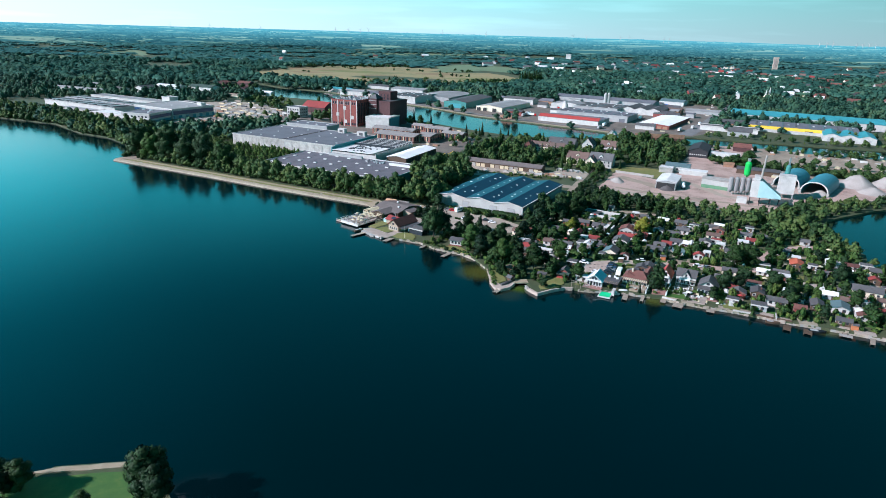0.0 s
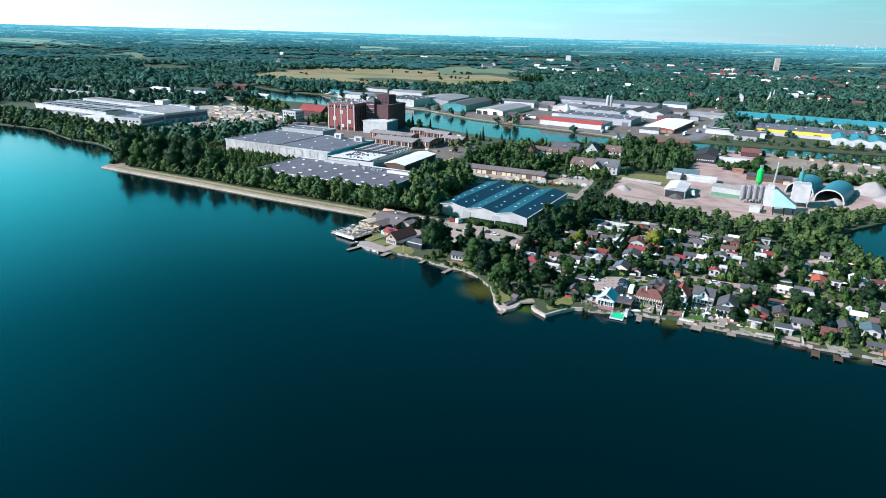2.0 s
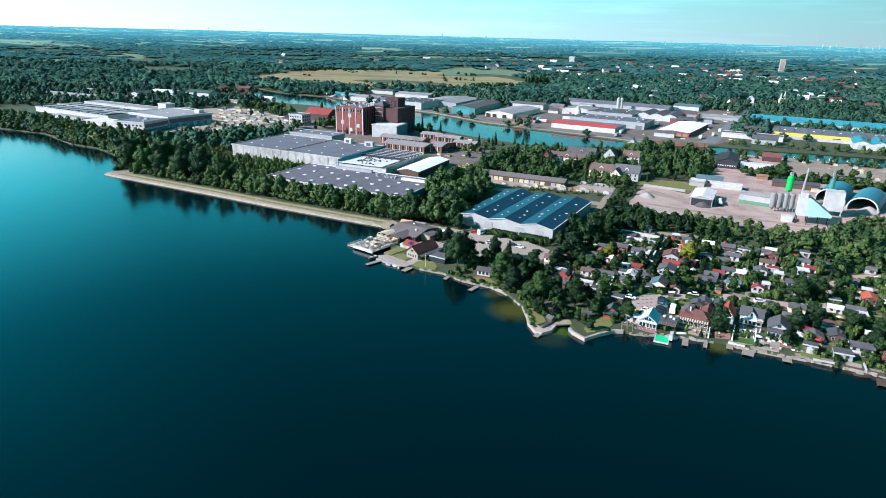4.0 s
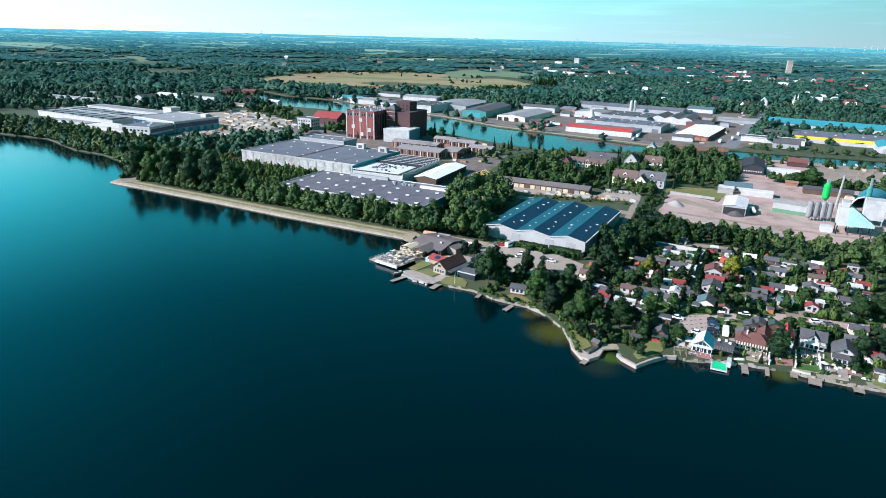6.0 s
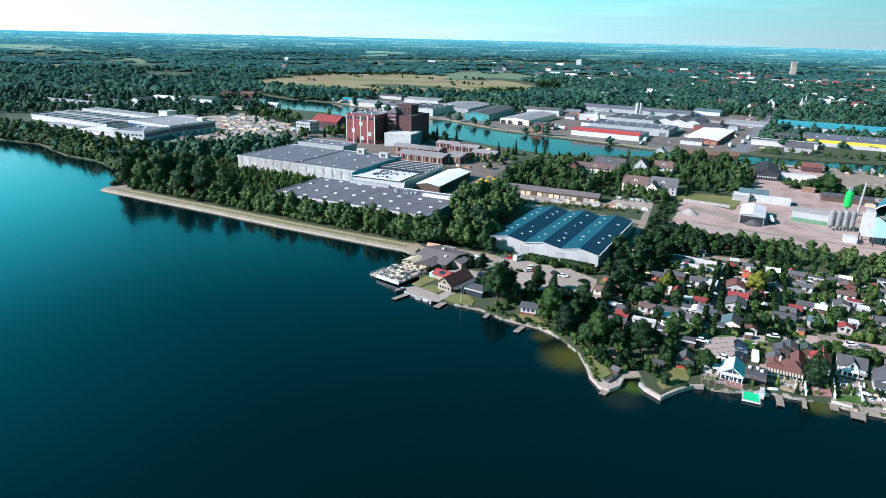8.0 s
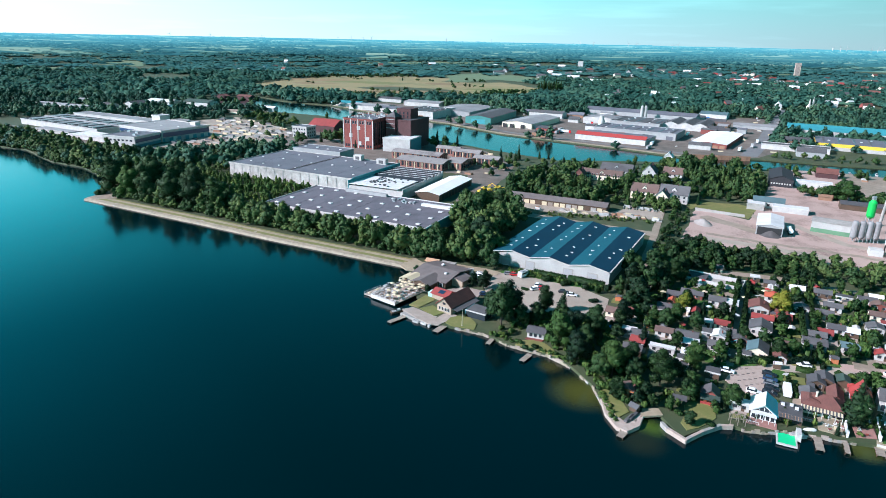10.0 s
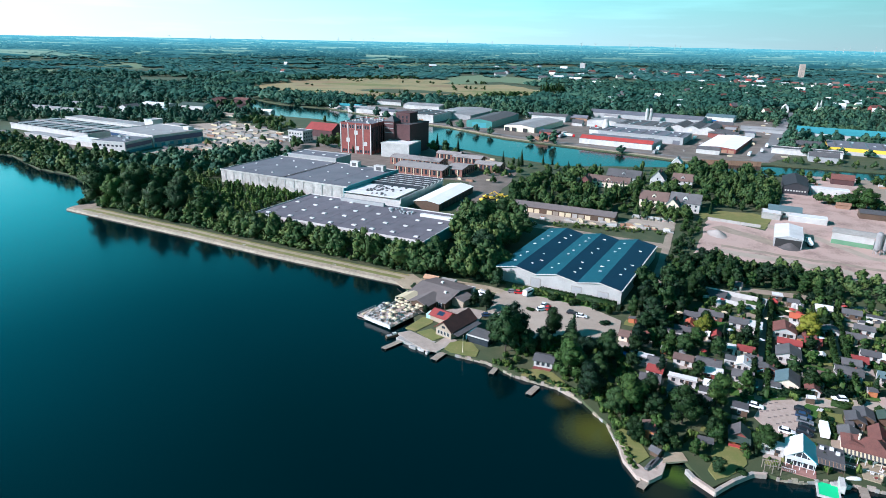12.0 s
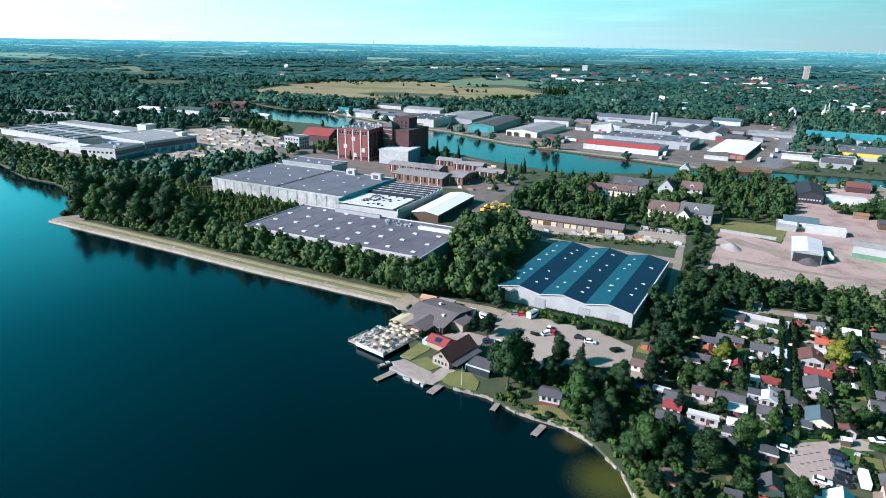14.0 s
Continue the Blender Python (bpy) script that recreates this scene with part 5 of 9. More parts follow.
dam_band("dam_foot", -1.3, -0.5, -0.2, 1.0, stone, "rough stone foot of the dam along the lake", "dam")
dam_band("dam_slope", -0.2, 1.0, 2.2, 1.4, stone, "pale stone slope of the dam along the lake", "dam")
dam_band("dam_crown", 2.2, 1.4, 4.6, 1.5, lawn, "grassy crown of the dam", "dam")
dam_band("dam_track", 4.6, 1.5, 7.2, 1.5, sand, "sandy track on the dam", "path")
dam_band("dam_verge", 7.2, 1.5, 8.6, 1.5, lawn, "grassy verge beside the track", "dam")
dam_band("dam_back", 8.6, 1.5, 12.0, 0.9, grass, "grassy back slope of the dam", "dam")
for f_ in (0.12, 0.43, 0.60, 0.84):
    sx_, sy_ = DAM[0][0] + (DAM[-1][0] - DAM[0][0]) * f_, DAM[0][1] + (DAM[-1][1] - DAM[0][1]) * f_
    stp = root("dam_steps", sx_ + 0.6, sy_ + 1.2, 0, -27.5, "short concrete steps down the stone slope", "steps", "steps on the dam")
    for k in range(5):
        block("step", stp, concrete, 0, -1.6 + 0.7 * k, 0.3 + 0.16 * k, 1.8, 0.66, 0.55)
patch("dam_end", [(-46.4, 357.2), (-43.6, 352), (-39, 351), (-35.5, 354), (-36, 361), (-40, 367.5), (-43, 368)], sand, "sandy end of the dam by the restaurant", "path", z=1.45)
CLEAR.append([(-256, 466), (-45, 355), (-41.2, 364), (-247, 476.5)])
patch("dam_head", [(-251, 467), (-243, 463), (-232, 466), (-236, 478), (-246, 480)], dirt, "sandy end of the dam", "path", z=1.6)
strip("path", [(-46, 366), (-38, 361), (-24, 360.5), (-8, 354), (-2, 350)], 4.5, sand, "sandy lane from the dam to the car park", "path")

# ---- lakeside: restaurant, terrace, club house, jetties ----
# light put into the colour: lit left slope brighter red, shaded right slope darker
club = gabled("club_house", -21.6, 313.2, 6.8, 14.5, -38, 3.3, 6.1, darkened_cream_wall, (red_roof, tile_roof), "club house, cream gable darkened for shade, red roof in two tones", "house", along="y", over=0.6)
windows_row(club, -2.8, 2.8, -7.25, 0.9, 4, 0.8, 1.2, "f")
part("gable_glass", box(-0.7, 0.7, -7.32, -7.27, 3.4, 4.3), window_glass, club)
part("side_roof", profile([(3.4, 2.6), (6.4, 2.1), (6.4, 2.3), (3.4, 2.8)], -7, 7), dark_roof, club)
red_ = gabled("red_annex", -26.3, 321.8, 7.5, 6.0, -38, 2.3, 3.7, darkened_cream_wall, red_roof, "low annex with bright red roof and solar panel", "house", along="x", over=0.5)
pan = block("solar_panel", red_, navy_panel_and_shade, 0.3, -1.6, 3.2, 2.6, 1.9, 0.1)
pan.rotation_euler = (radians(24), 0, 0)
rest = gabled("restaurant", -27.5, 344, 17, 19, -34, 3.0, 4.7, dark_wood, felt_roof, "low restaurant with broad brown grey felt roof", "restaurant", along="x", over=1.0)
windows_row(rest, -8, 8, -10, 0.6, 6, 1.6, 1.6, "f")
for xx, yy in ((-2, 4), (5, -4)):
    block("roof_hatch", rest, white_roof, xx, yy, 4.2, 1.0, 1.0, 0.7)
gabled("restaurant_wing", -33.5, 334.5, 9, 10, -34, 2.8, 4.2, dark_wood, felt_roof, "brown grey roofed wing of the restaurant", "house", along="y", over=0.6)
gabled("restaurant_kitchen", -19.5, 337.5, 7, 7, -34, 2.8, 3.6, darkened_cream_wall, felt_roof, "small kitchen wing with pale grey roof", "house", along="y")
gabled("wooden_kiosk", -31.5, 359.5, 6, 3.4, -24, 2.4, 3.2, pale_wood, pale_wood, "pale orange wooden kiosk at the end of the dam", "kiosk")
flat_hall("white_container", -24.5, 357, 7, 2.5, -24, 2.6, white_wall, concrete, "white container beside the kiosk", "container", parapet=0)
flat_hall("white_container", -16.5, 349, 6, 2.5, -24, 2.6, white_wall, white_roof, "white container behind the restaurant", "container", parapet=0)
pv = flat_hall("pavilion", -12.5, 305.5, 8, 6.5, -32, 2.8, window_glass, slate_roof, "glazed pavilion with flat grey roof and white edge", "pavilion", parapet=0)
part("fascia", box(-4.3, 4.3, -3.5, -3.3, 2.4, 2.9), white_wall, pv)
part("glass_screen", box(-4.6, -4.4, -3.4, 4, 0, 2.6), light_blue, pv)
hut = gabled("lake_cottage", 7.0, 289.5, 6, 5, -20, 2.5, 3.4, white_wall, dark_roof, "white cottage with flat dark roof above the lawn", "cottage", along="x", over=0.5)
patch("terrace_floor", [(2.5, 287), (8, 284.8), (10, 287.5), (5, 290)], red_wood, "red paved terrace before the cottage", "terrace", amp=0.2)
windows_row(hut, -2.5, 2.5, -2.5, 0.8, 3, 1.0, 1.2, "f")
gz = root("garden_tent", -30.5, 323.5, G, -30, "pale grey green party tent", "tent")
part("cover", box(-1.6, 1.6, -1.6, 1.6, 0.1, 2.0), pale_teal, gz)
bm = bmesh.new()
q = [bm.verts.new(c) for c in ((-1.7, -1.7, 2), (1.7, -1.7, 2), (1.7, 1.7, 2), (-1.7, 1.7, 2), (0, 0, 2.8))]
for i in range(4):
    bm.faces.new((q[i], q[(i + 1) % 4], q[4]))
part("roof", bm, pale_teal, gz)

ter = root("lake_terrace", -43.8, 326.5, 0, -38, "wooden lake terrace with white railing on piles", "terrace")
part("deck", box(-6.6, 6.6, -11, 11, 1.0, 1.3), pale_deck, ter)
for yy in (-11, 11):
    part("rail", box(-6.6, 6.6, yy - 0.06, yy + 0.06, 2.2, 2.35), white_wall, ter)
    part("rail_panel", box(-6.6, 6.6, yy - 0.04, yy + 0.04, 0.6, 2.0), white_wall, ter)
part("rail", box(-6.66, -6.54, -11, 11, 2.2, 2.35), white_wall, ter)
part("rail_panel", box(-6.64, -6.56, -11, 11, 0.6, 2.0), white_wall, ter)
for i in range(5):
    for j in range(4):
        part("post", turned([(0.15, -1.5), (0.15, 1.0)], 6, x=-6.2 + 3.1 * i, y=-10.5 + 7 * j), dark_wood, ter)
awn = root("awning_roof", -40.0, 337.5, G, -34, "large white awning over terrace tables", "awning")
part("cloth", profile([(-4, 2.6), (0, 3.6), (4, 2.6), (4, 2.7), (0, 3.75), (-4, 2.7)], -4, 4), canvas, awn)
for sx in (-3.8, 3.8):
    for sy in (-3.8, 3.8):
        part("post", box(sx - 0.06, sx + 0.06, sy - 0.06, sy + 0.06, -0.2, 2.65), white_wall, awn)


def parasol(x, y, z):
    b = root("parasol", x, y, z, 0, "beige terrace parasol, open", "parasol", "terrace parasols")
    part("pole", turned([(0.04, 0), (0.04, 2.5)], 6), wood, b)
    bm = turned([(1.15, 2.1), (0.06, 2.6)], 8)
    part("canopy", bm, canvas, b)
    return b


def table(x, y, z):
    b = root("terrace_table", x, y, z, random.uniform(0, 90), "pale terrace table with wooden benches", "table", "terrace tables")
    part("tabletop", box(-0.8, 0.8, -0.4, 0.4, 0.7, 0.76), white_wall, b)
    for sx in (-0.6, 0.6):
        part("leg", box(sx - 0.04, sx + 0.04, -0.3, 0.3, 0, 0.7), metal, b)
    for sy in (-0.75, 0.75):
        part("bench", box(-0.8, 0.8, sy - 0.15, sy + 0.15, 0.4, 0.46), wood, b)
    return b


p0, t0 = parasol(0, 0, -50), table(0, 0, -50)
rng = random.Random(31)
a = radians(-38)
for i in range(7):
    for j in range(10):
        lx, ly = -5.6 + 1.85 * i + rng.uniform(-0.4, 0.4), -9.7 + 2.15 * j + rng.uniform(-0.4, 0.4)
        wx, wy = -43.8 + lx * math.cos(a) - ly * math.sin(a), 326.5 + lx * math.sin(a) + ly * math.cos(a)
        src = p0 if rng.random() < (0.5 if j > 4 else 0.12) else t0
        copy_thing(src, pose(wx, wy, 1.3, 0, 0, rng.uniform(0, 90)))
for o in (p0, t0):
    for c in list(o.children_recursive) + [o]:
        bpy.data.objects.remove(c)


def boat(x, y, ang, ln=5.0, wd=1.8, m=white_wall, cabin=True, label="white motor boat at its mooring"):
    b = root("boat", x, y, 0, ang, label, "boat", "moored boats")
    bm = bmesh.new()
    k = 9
    top, low = [], []
    for i in range(k):
        f = i / (k - 1)
        hw = wd / 2 * (1 - max(0, f - 0.35) ** 2 * 2.3) * (0.85 + 0.15 * min(1, f * 4))
        hw = max(hw, 0.03)
        top.append((f * ln - ln / 2, hw))
        low.append((f * ln * 0.94 - ln / 2 * 0.97, hw * 0.7))
    up = [bm.verts.new((px, s * w_, 0.75 + 0.25 * (px / ln + 0.5))) for s, seq in ((1, top), (-1, top[::-1])) for px, w_ in seq]
    dn = [bm.verts.new((px, s * w_, -0.25)) for s, seq in ((1, low), (-1, low[::-1])) for px, w_ in seq]
    for i in range(len(up)):
        j = (i + 1) % len(up)
        bm.faces.new((dn[i], dn[j], up[j], up[i]))
    bm.faces.new(up)
    bm.faces.new(dn[::-1])
    part("hull", bm, m, b)
    part("cockpit", box(-ln * 0.4, ln * 0.02, -wd * 0.32, wd * 0.32, 0.86, 0.98), grey_wall, b)
    if cabin:
        part("cabin", bevelled(box(-ln * 0.05, ln * 0.25, -wd * 0.3, wd * 0.3, 0.85, 1.5), 0.12), white_wall, b)
        part("windscreen", box(-ln * 0.09, -ln * 0.05, -wd * 0.28, wd * 0.28, 0.95, 1.6), window_glass, b)
    return b


pn = root("side_pontoon", -54.4, 328.2, 0, 52, "pale floating pontoon with railings beside the terrace", "pontoon")
part("deck", box(-5, 5, -2, 2, 0.25, 0.6), pale_deck, pn)
for sy in (-1.9, 1.9):
    part("rail", box(-4.8, 4.8, sy - 0.05, sy + 0.05, 1.3, 1.4), white_wall, pn)
    for k in range(6):
        part("post", box(-4.8 + 1.9 * k - 0.05, -4.8 + 1.9 * k + 0.05, sy - 0.05, sy + 0.05, 0.6, 1.35), white_wall, pn)
for k, (px_, py_) in enumerate(((-3, 0.6), (-0.6, -0.5), (1.6, 0.7), (3.6, -0.4))):
    part("seat", box(px_ - 0.6, px_ + 0.6, py_ - 0.4, py_ + 0.4, 0.6, 1.0), white_wall if k % 2 else canvas, pn)
boat(-50.2, 335.4, 56, 5, 1.8)
boat(-44, 309, 30, 5.5, 2.0, dark_wood, True, "dark hulled boat beside the quay")
for x, y, an in ((-36.5, 300.5, -40), (-33.5, 299, -45), (-31, 297.6, 60)):
    boat(x, y, an, 2.8, 1.2, white_wall, False, "small white dinghy drawn up at the quay")


def jetty(x, y, w, d, ang, label="grey wooden jetty on piles", deck=None, z=0.55):
    """A plank jetty on piles; its length runs along d."""
    b = root("jetty", x, y, 0, ang, label, "jetty", "jetties")
    k = max(3, int(d / 0.5))
    for i in range(k):
        block("plank", b, deck or wood, 0, -d / 2 + d * (i + 0.5) / k, z, w, d / k - 0.05, 0.08)
    for s in (-1, 1):
        part("beam", box(s * w * 0.4 - 0.08, s * w * 0.4 + 0.08, -d / 2, d / 2, z - 0.2, z - 0.004), dark_wood, b)
        for i in range(3):
            part("post", turned([(0.1, -1.5), (0.1, z + 0.15)], 6, x=s * w * 0.46, y=-d / 2 + 0.2 + (d - 0.4) * i / 2), dark_wood, b)
    return b


for x, y, w, d, an in ((-43.3, 302.3, 2.2, 9, -44), (-27.3, 295, 2.6, 7, -33), (-9.8, 285.6, 1.7, 4.4, -26), (1.4, 274.5, 2.0, 6, -35), (23.2, 234, 2.0, 5.5, -40),
                       (74.2, 231.2, 2.1, 7, -22), (80.6, 229.4, 1.3, 5.5, -25), (88.5, 228, 2.2, 4, -25), (93.4, 224.6, 3.8, 6, -30), (104, 219.5, 3, 3, -25), (127, 206.5, 2.6, 5.0, -30), (133, 203.5, 2.8, 4.5, -30),
                       (145.4, 201.2, 4.2, 2.4, -30), (146.4, 203.5, 1.4, 4, -30), (152.5, 197.2, 1.6, 5.5, -33)):
    jetty(x, y, w, d, an, deck=concrete if d < 3 else (dark_wood if 120 < x < 140 else None))
qy = root("quay", -35.5, 305, 0, -38, "pale concrete quay with slipway at the club", "quay")
part("slab", box(-6.5, 6, -3.4, 3.4, -0.8, 1.06), concrete, qy)
fl = root("swimming_raft", 66.4, 232.6, 0, -25, "bathing raft with bright green floor and white edge", "raft")
part("floor", box(-2.1, 2.1, -2.6, 2.6, 0.3, 0.62), plastic_green, fl)
for bx in ((-2.5, -2.1, -3, 3), (2.1, 2.5, -3, 3), (-2.1, 2.1, -3, -2.6)):
    part("edge", box(bx[0], bx[1], bx[2], bx[3], 0.2, 0.7), white_wall, fl)
part("slide", box(2.2, 3.4, 0.5, 4.2, 0.3, 2.4), white_wall, fl)
flag = root("flagpole", -19.4, 296.5, G, 0, "pale yellow flagpole on the lawn", "flagpole")
part("pole", turned([(0.12, 0), (0.07, 6.5)], 8), cream_wall, flag)
part("foot", turned([(0.4, 0), (0.3, 0.25)], 8), concrete, flag)
boat(70.5, 234.3, -15, 4.6, 1.6)
boat(124, 211, -20, 5, 1.8, dark_wood, False, "dark open boat at the bank")
boat(137, 204.4, -14, 6, 2.0, car_black, False, "dark dinghy hull at the bank")

# shore walls: pale blocks along the gardens
SHORE = [(-22, 295.4), (-12, 291), (-3, 282.4), (9, 276), (15.2, 268.7), (19.8, 257.5), (20.6, 247), (21.4, 240), (22.4, 235), (25.2, 235.4), (27.4, 238.6), (29.5, 242.5), (32, 244.5), (35.2, 244), (36.3, 238.4), (38.1, 231.8), (44.1, 235.3), (52.9, 238.5), (56.2, 236.4), (61, 235.4), (71.4, 235.6), (78.5, 232.8), (88, 230.5), (94, 226), (113, 219), (131, 210), (148, 203.5), (158, 198.7)]
wallr = tagged(new("shore_wall"), "uneven pale stone wall along the lake gardens", "wall", kind="structure")
rng = random.Random(14)
for (x0, y0), (x1, y1) in zip(SHORE, SHORE[1:]):
    d = math.hypot(x1 - x0, y1 - y0)
    an = math.atan2(y1 - y0, x1 - x0)
    at_ = 0.0
    while at_ < d - 0.5:
        ln = min(rng.choice((0.6, 0.8, 1.0, 1.3, 1.7)), d - at_)
        f = (at_ + ln / 2) / d
        at_ += ln
        bx, by = x0 + (x1 - x0) * f, y0 + (y1 - y0) * f
        if noise.noise(Vector((bx * 0.21, by * 0.21, 4))) > 0.26 or 34 < bx < 53.5:
            continue
        o = block("stone_block", wallr, (stone, paving, stone, concrete, paving)[int(rng.random() * 5)], bx + rng.uniform(-0.12, 0.12), by + rng.uniform(-0.12, 0.12), -0.6, round(ln + 0.05, 1), rng.choice((0.4, 0.5, 0.7)), rng.choice((1.05, 1.3, 1.45, 1.6, 1.85)))
        o.rotation_euler = (0, 0, an + rng.uniform(-0.05, 0.05))
slip = root("slipway", 24, 240, 0, 0, "pale concrete landing pier on the point", "slipway")
bm = bmesh.new()
prism(bm, [(x - 24, y - 240) for x, y in ((20.4, 249.5), (20.0, 242), (21.6, 235.6), (24.0, 233.8), (28.0, 236.2), (30.8, 241.4), (29.4, 242.4), (26.6, 238.8), (24.6, 238.0), (23.0, 241.0), (22.8, 249.5))], -0.9, 1.16)
bmesh.ops.recalc_face_normals(bm, faces=bm.faces)
bmesh.ops.triangulate(bm, faces=[f for f in bm.faces if len(f.verts) > 4])
part("slab", bm, pale_deck, slip)
for k, (x, y) in enumerate(((26.0, 239.4), (27.4, 240.4))):
    cv_ = root("covered_boat", x, y, 1.16, 48, "boat under a dark tarpaulin on the landing", "boat", "covered boats")
    part("cover", bevelled(box(-2.4, 2.4, -0.55, 0.55, 0, 0.7), 0.2), dark_roof if k else slate_roof, cv_)
gabled("boat_hut", 28.8, 244.0, 1.8, 2.2, 40, 1.6, 2.2, dark_wood, dark_roof, "small black boat hut at the landing", "hut", along="y")
patch("beach", [(29.6, 240.6), (32.4, 241.0), (36.2, 241.6), (36.0, 245), (31.4, 245)], sand, "little sandy beach on the point", "beach", amp=0.2, step=2)
rng = random.Random(70)
for (x0, y0), (x1, y1) in zip(SHORE[17:], SHORE[18:]):
    d = math.hypot(x1 - x0, y1 - y0)
    k = max(1, int(d / 6.5))
    an = math.degrees(math.atan2(y1 - y0, x1 - x0))
    for i in range(k):
        if x0 < 86 or rng.random() < 0.3:
            continue
        f = (i + rng.uniform(0.4, 0.6)) / k
        w, dd = rng.uniform(3.5, 7.5), rng.uniform(2.2, 6.0)
        s = root("lake_deck", x0 + (x1 - x0) * f - math.sin(radians(an)) * dd * 0.5, y0 + (y1 - y0) * f + math.cos(radians(an)) * dd * 0.5, 0, an + rng.uniform(-4, 4), "lakeside garden deck before a cottage", "deck", "lake decks")
        m_ = rng.choice((paving, sand, stone, red_wood, stone, dark_wood, wood))
        part("floor", box(-w / 2, w / 2, -dd / 2, dd / 2, -0.5, rng.uniform(1.06, 1.3)), m_, s)
        if rng.random() < 0.7:
            part("rail", box(-w / 2, w / 2, -dd / 2 - 0.05, -dd / 2 + 0.05, 1.0, 1.7), rng.choice((white_wall, wood, dark_wood)), s)
        if rng.random() < 0.5:
            part("wall", box(-w / 2 - 0.3, -w / 2, -dd / 2, dd / 2 + 2, 0.5, 2.0), rng.choice((white_wall, stone)), s)


# ---- the lakefront houses ----
turquoise_sheet = mat("turquoise_sheet", (0.035, 0.30, 0.37), (0.028, 0.24, 0.30), scale=0.4, rough=0.5)
bright_white = mat("bright_white", (0.66, 0.655, 0.64), (0.50, 0.495, 0.48), scale=0.8)
red_paving = mat("red_paving", (0.34, 0.17, 0.14), (0.22, 0.12, 0.10), scale=0.8, fine=6)


def hipped(name, b, w, d, z0, z1, material, cx=0.0, cy=0.0, over=0.5, ridge=0.45):
    """A hipped roof as one solid over a rectangle, its ridge along x."""
    hw, hd, r = w / 2 + over, d / 2 + over, w * ridge / 2
    bm = bmesh.new()
    lo = [bm.verts.new((cx + sx * hw, cy + sy * hd, z0)) for sx, sy in ((-1, -1), (1, -1), (1, 1), (-1, 1))]
    a, c = bm.verts.new((cx - r, cy, z1)), bm.verts.new((cx + r, cy, z1))
    for f in ((lo[0], lo[1], c, a), (lo[1], lo[2], c), (lo[2], lo[3], a, c), (lo[3], lo[0], a), lo[::-1]):
        bm.faces.new(f)
    bmesh.ops.recalc_face_normals(bm, faces=bm.faces)
    return part(name, bm, material, b)


def lean_roof(name, b, x0, x1, y_low, y_high, z_low, z_high, material, t=0.14):
    """A sloping slab between a low and a high edge, both along x."""
    bm = bmesh.new()
    v = [bm.verts.new(c) for c in ((x0, y_low, z_low), (x1, y_low, z_low), (x1, y_high, z_high), (x0, y_high, z_high), (x0, y_low, z_low + t), (x1, y_low, z_low + t), (x1, y_high, z_high + t), (x0, y_high, z_high + t))]
    for f in ((0, 3, 2, 1), (4, 5, 6, 7), (0, 1, 5, 4), (1, 2, 6, 5), (2, 3, 7, 6), (3, 0, 4, 7)):
        bm.faces.new([v[i] for i in f])
    return part(name, bm, material, b)


def post_row(b, x0, x1, y, z0, z1, k, material=bright_white, t=0.14):
    for i in range(k):
        block("post", b, material, x0 + (x1 - x0) * i / (k - 1), y, z0, t, t, z1 - z0)


def railing(b, x0, x1, y, z0, h=0.95, material=bright_white, step=0.5):
    part("handrail", box(x0, x1, y - 0.05, y + 0.05, z0 + h - 0.1, z0 + h), material, b)
    for i in range(int((x1 - x0) / step) + 1):
        block("baluster", b, material, x0 + step * i, y, z0, 0.06, 0.06, h - 0.1)


# white summer house with a glazed gable, one roof half pale, the other turquoise
sm = gabled("summer_house", 65.2, 243.6, 7.4, 8.6, ANG - 2, 3.1, 5.6, bright_white, (white_roof, turquoise_sheet), "white summer house with glazed gable, pale and turquoise roof halves", "house", along="y", over=0.7)
gl = part("gable_window", profile([(-2.6, 3.2), (2.6, 3.2), (0, 4.9)], -4.40, -4.34), window_glass, sm, "dark glazed gable window")
for xx in (-1.5, 0, 1.5):
    block("glazing_bar", gl, bright_white, xx, -4.45, 3.15, 0.14, 0.06, 1.75 - abs(xx) * 0.7)
sm.scale = (0.84, 0.84, 0.9)
part("porch_roof", box(-3.9, 3.9, -6.4, -4.3, 2.9, 3.05), bright_white, sm)
post_row(sm, -3.7, 3.7, -6.3, 0, 2.9, 5)
for i in range(5):
    wf = block("window", sm, bright_white, -2.9 + 1.45 * i, -4.33, 0.3, 1.3, 0.08, 2.3)
    block("pane", wf, window_glass, 0, -0.06, 0.12, 1.05, 0.04, 2.0)
part("terrace", box(-4.6, 4.4, -8.4, -4.3, -1.2, 0.2), red_paving, sm, "red paved terrace in front of the glass doors")
railing(sm, -4.5, -1.0, -8.3, 0.2, 0.9)
wing = flat_hall("garden_room", 71.6, 242.6, 6.6, 6.4, ANG - 2, 2.8, dark_wood, dark_roof, "dark flat roofed garden room with a roof terrace", "garden house", parapet=0)
windows_row(wing, -3.0, 3.0, -3.2, 0.3, 3, 1.8, 2.0, "f", window_glass, dark_wood)
part("canopy", box(-3.4, 3.4, -5.6, -3.3, 2.5, 2.62), slate_roof, wing)
post_row(wing, -3.2, 3.2, -5.5, 0, 2.5, 3, dark_wood)
for xx, yy in ((-1.6, 1.0), (0.6, 1.6), (1.9, 0.2)):
    block("roof_table", wing, bright_white, xx, yy, 2.8, 0.9, 0.7, 0.7)
for i in range(9):
    block("canopy_slat", wing, pale_wood, -3.2 + 0.8 * i, -4.45, 2.63, 0.1, 2.2, 0.06)
pg = root("pergola", 55.6, 238.6, G, ANG + 12, "weathered open timber pergola by the water", "pergola")
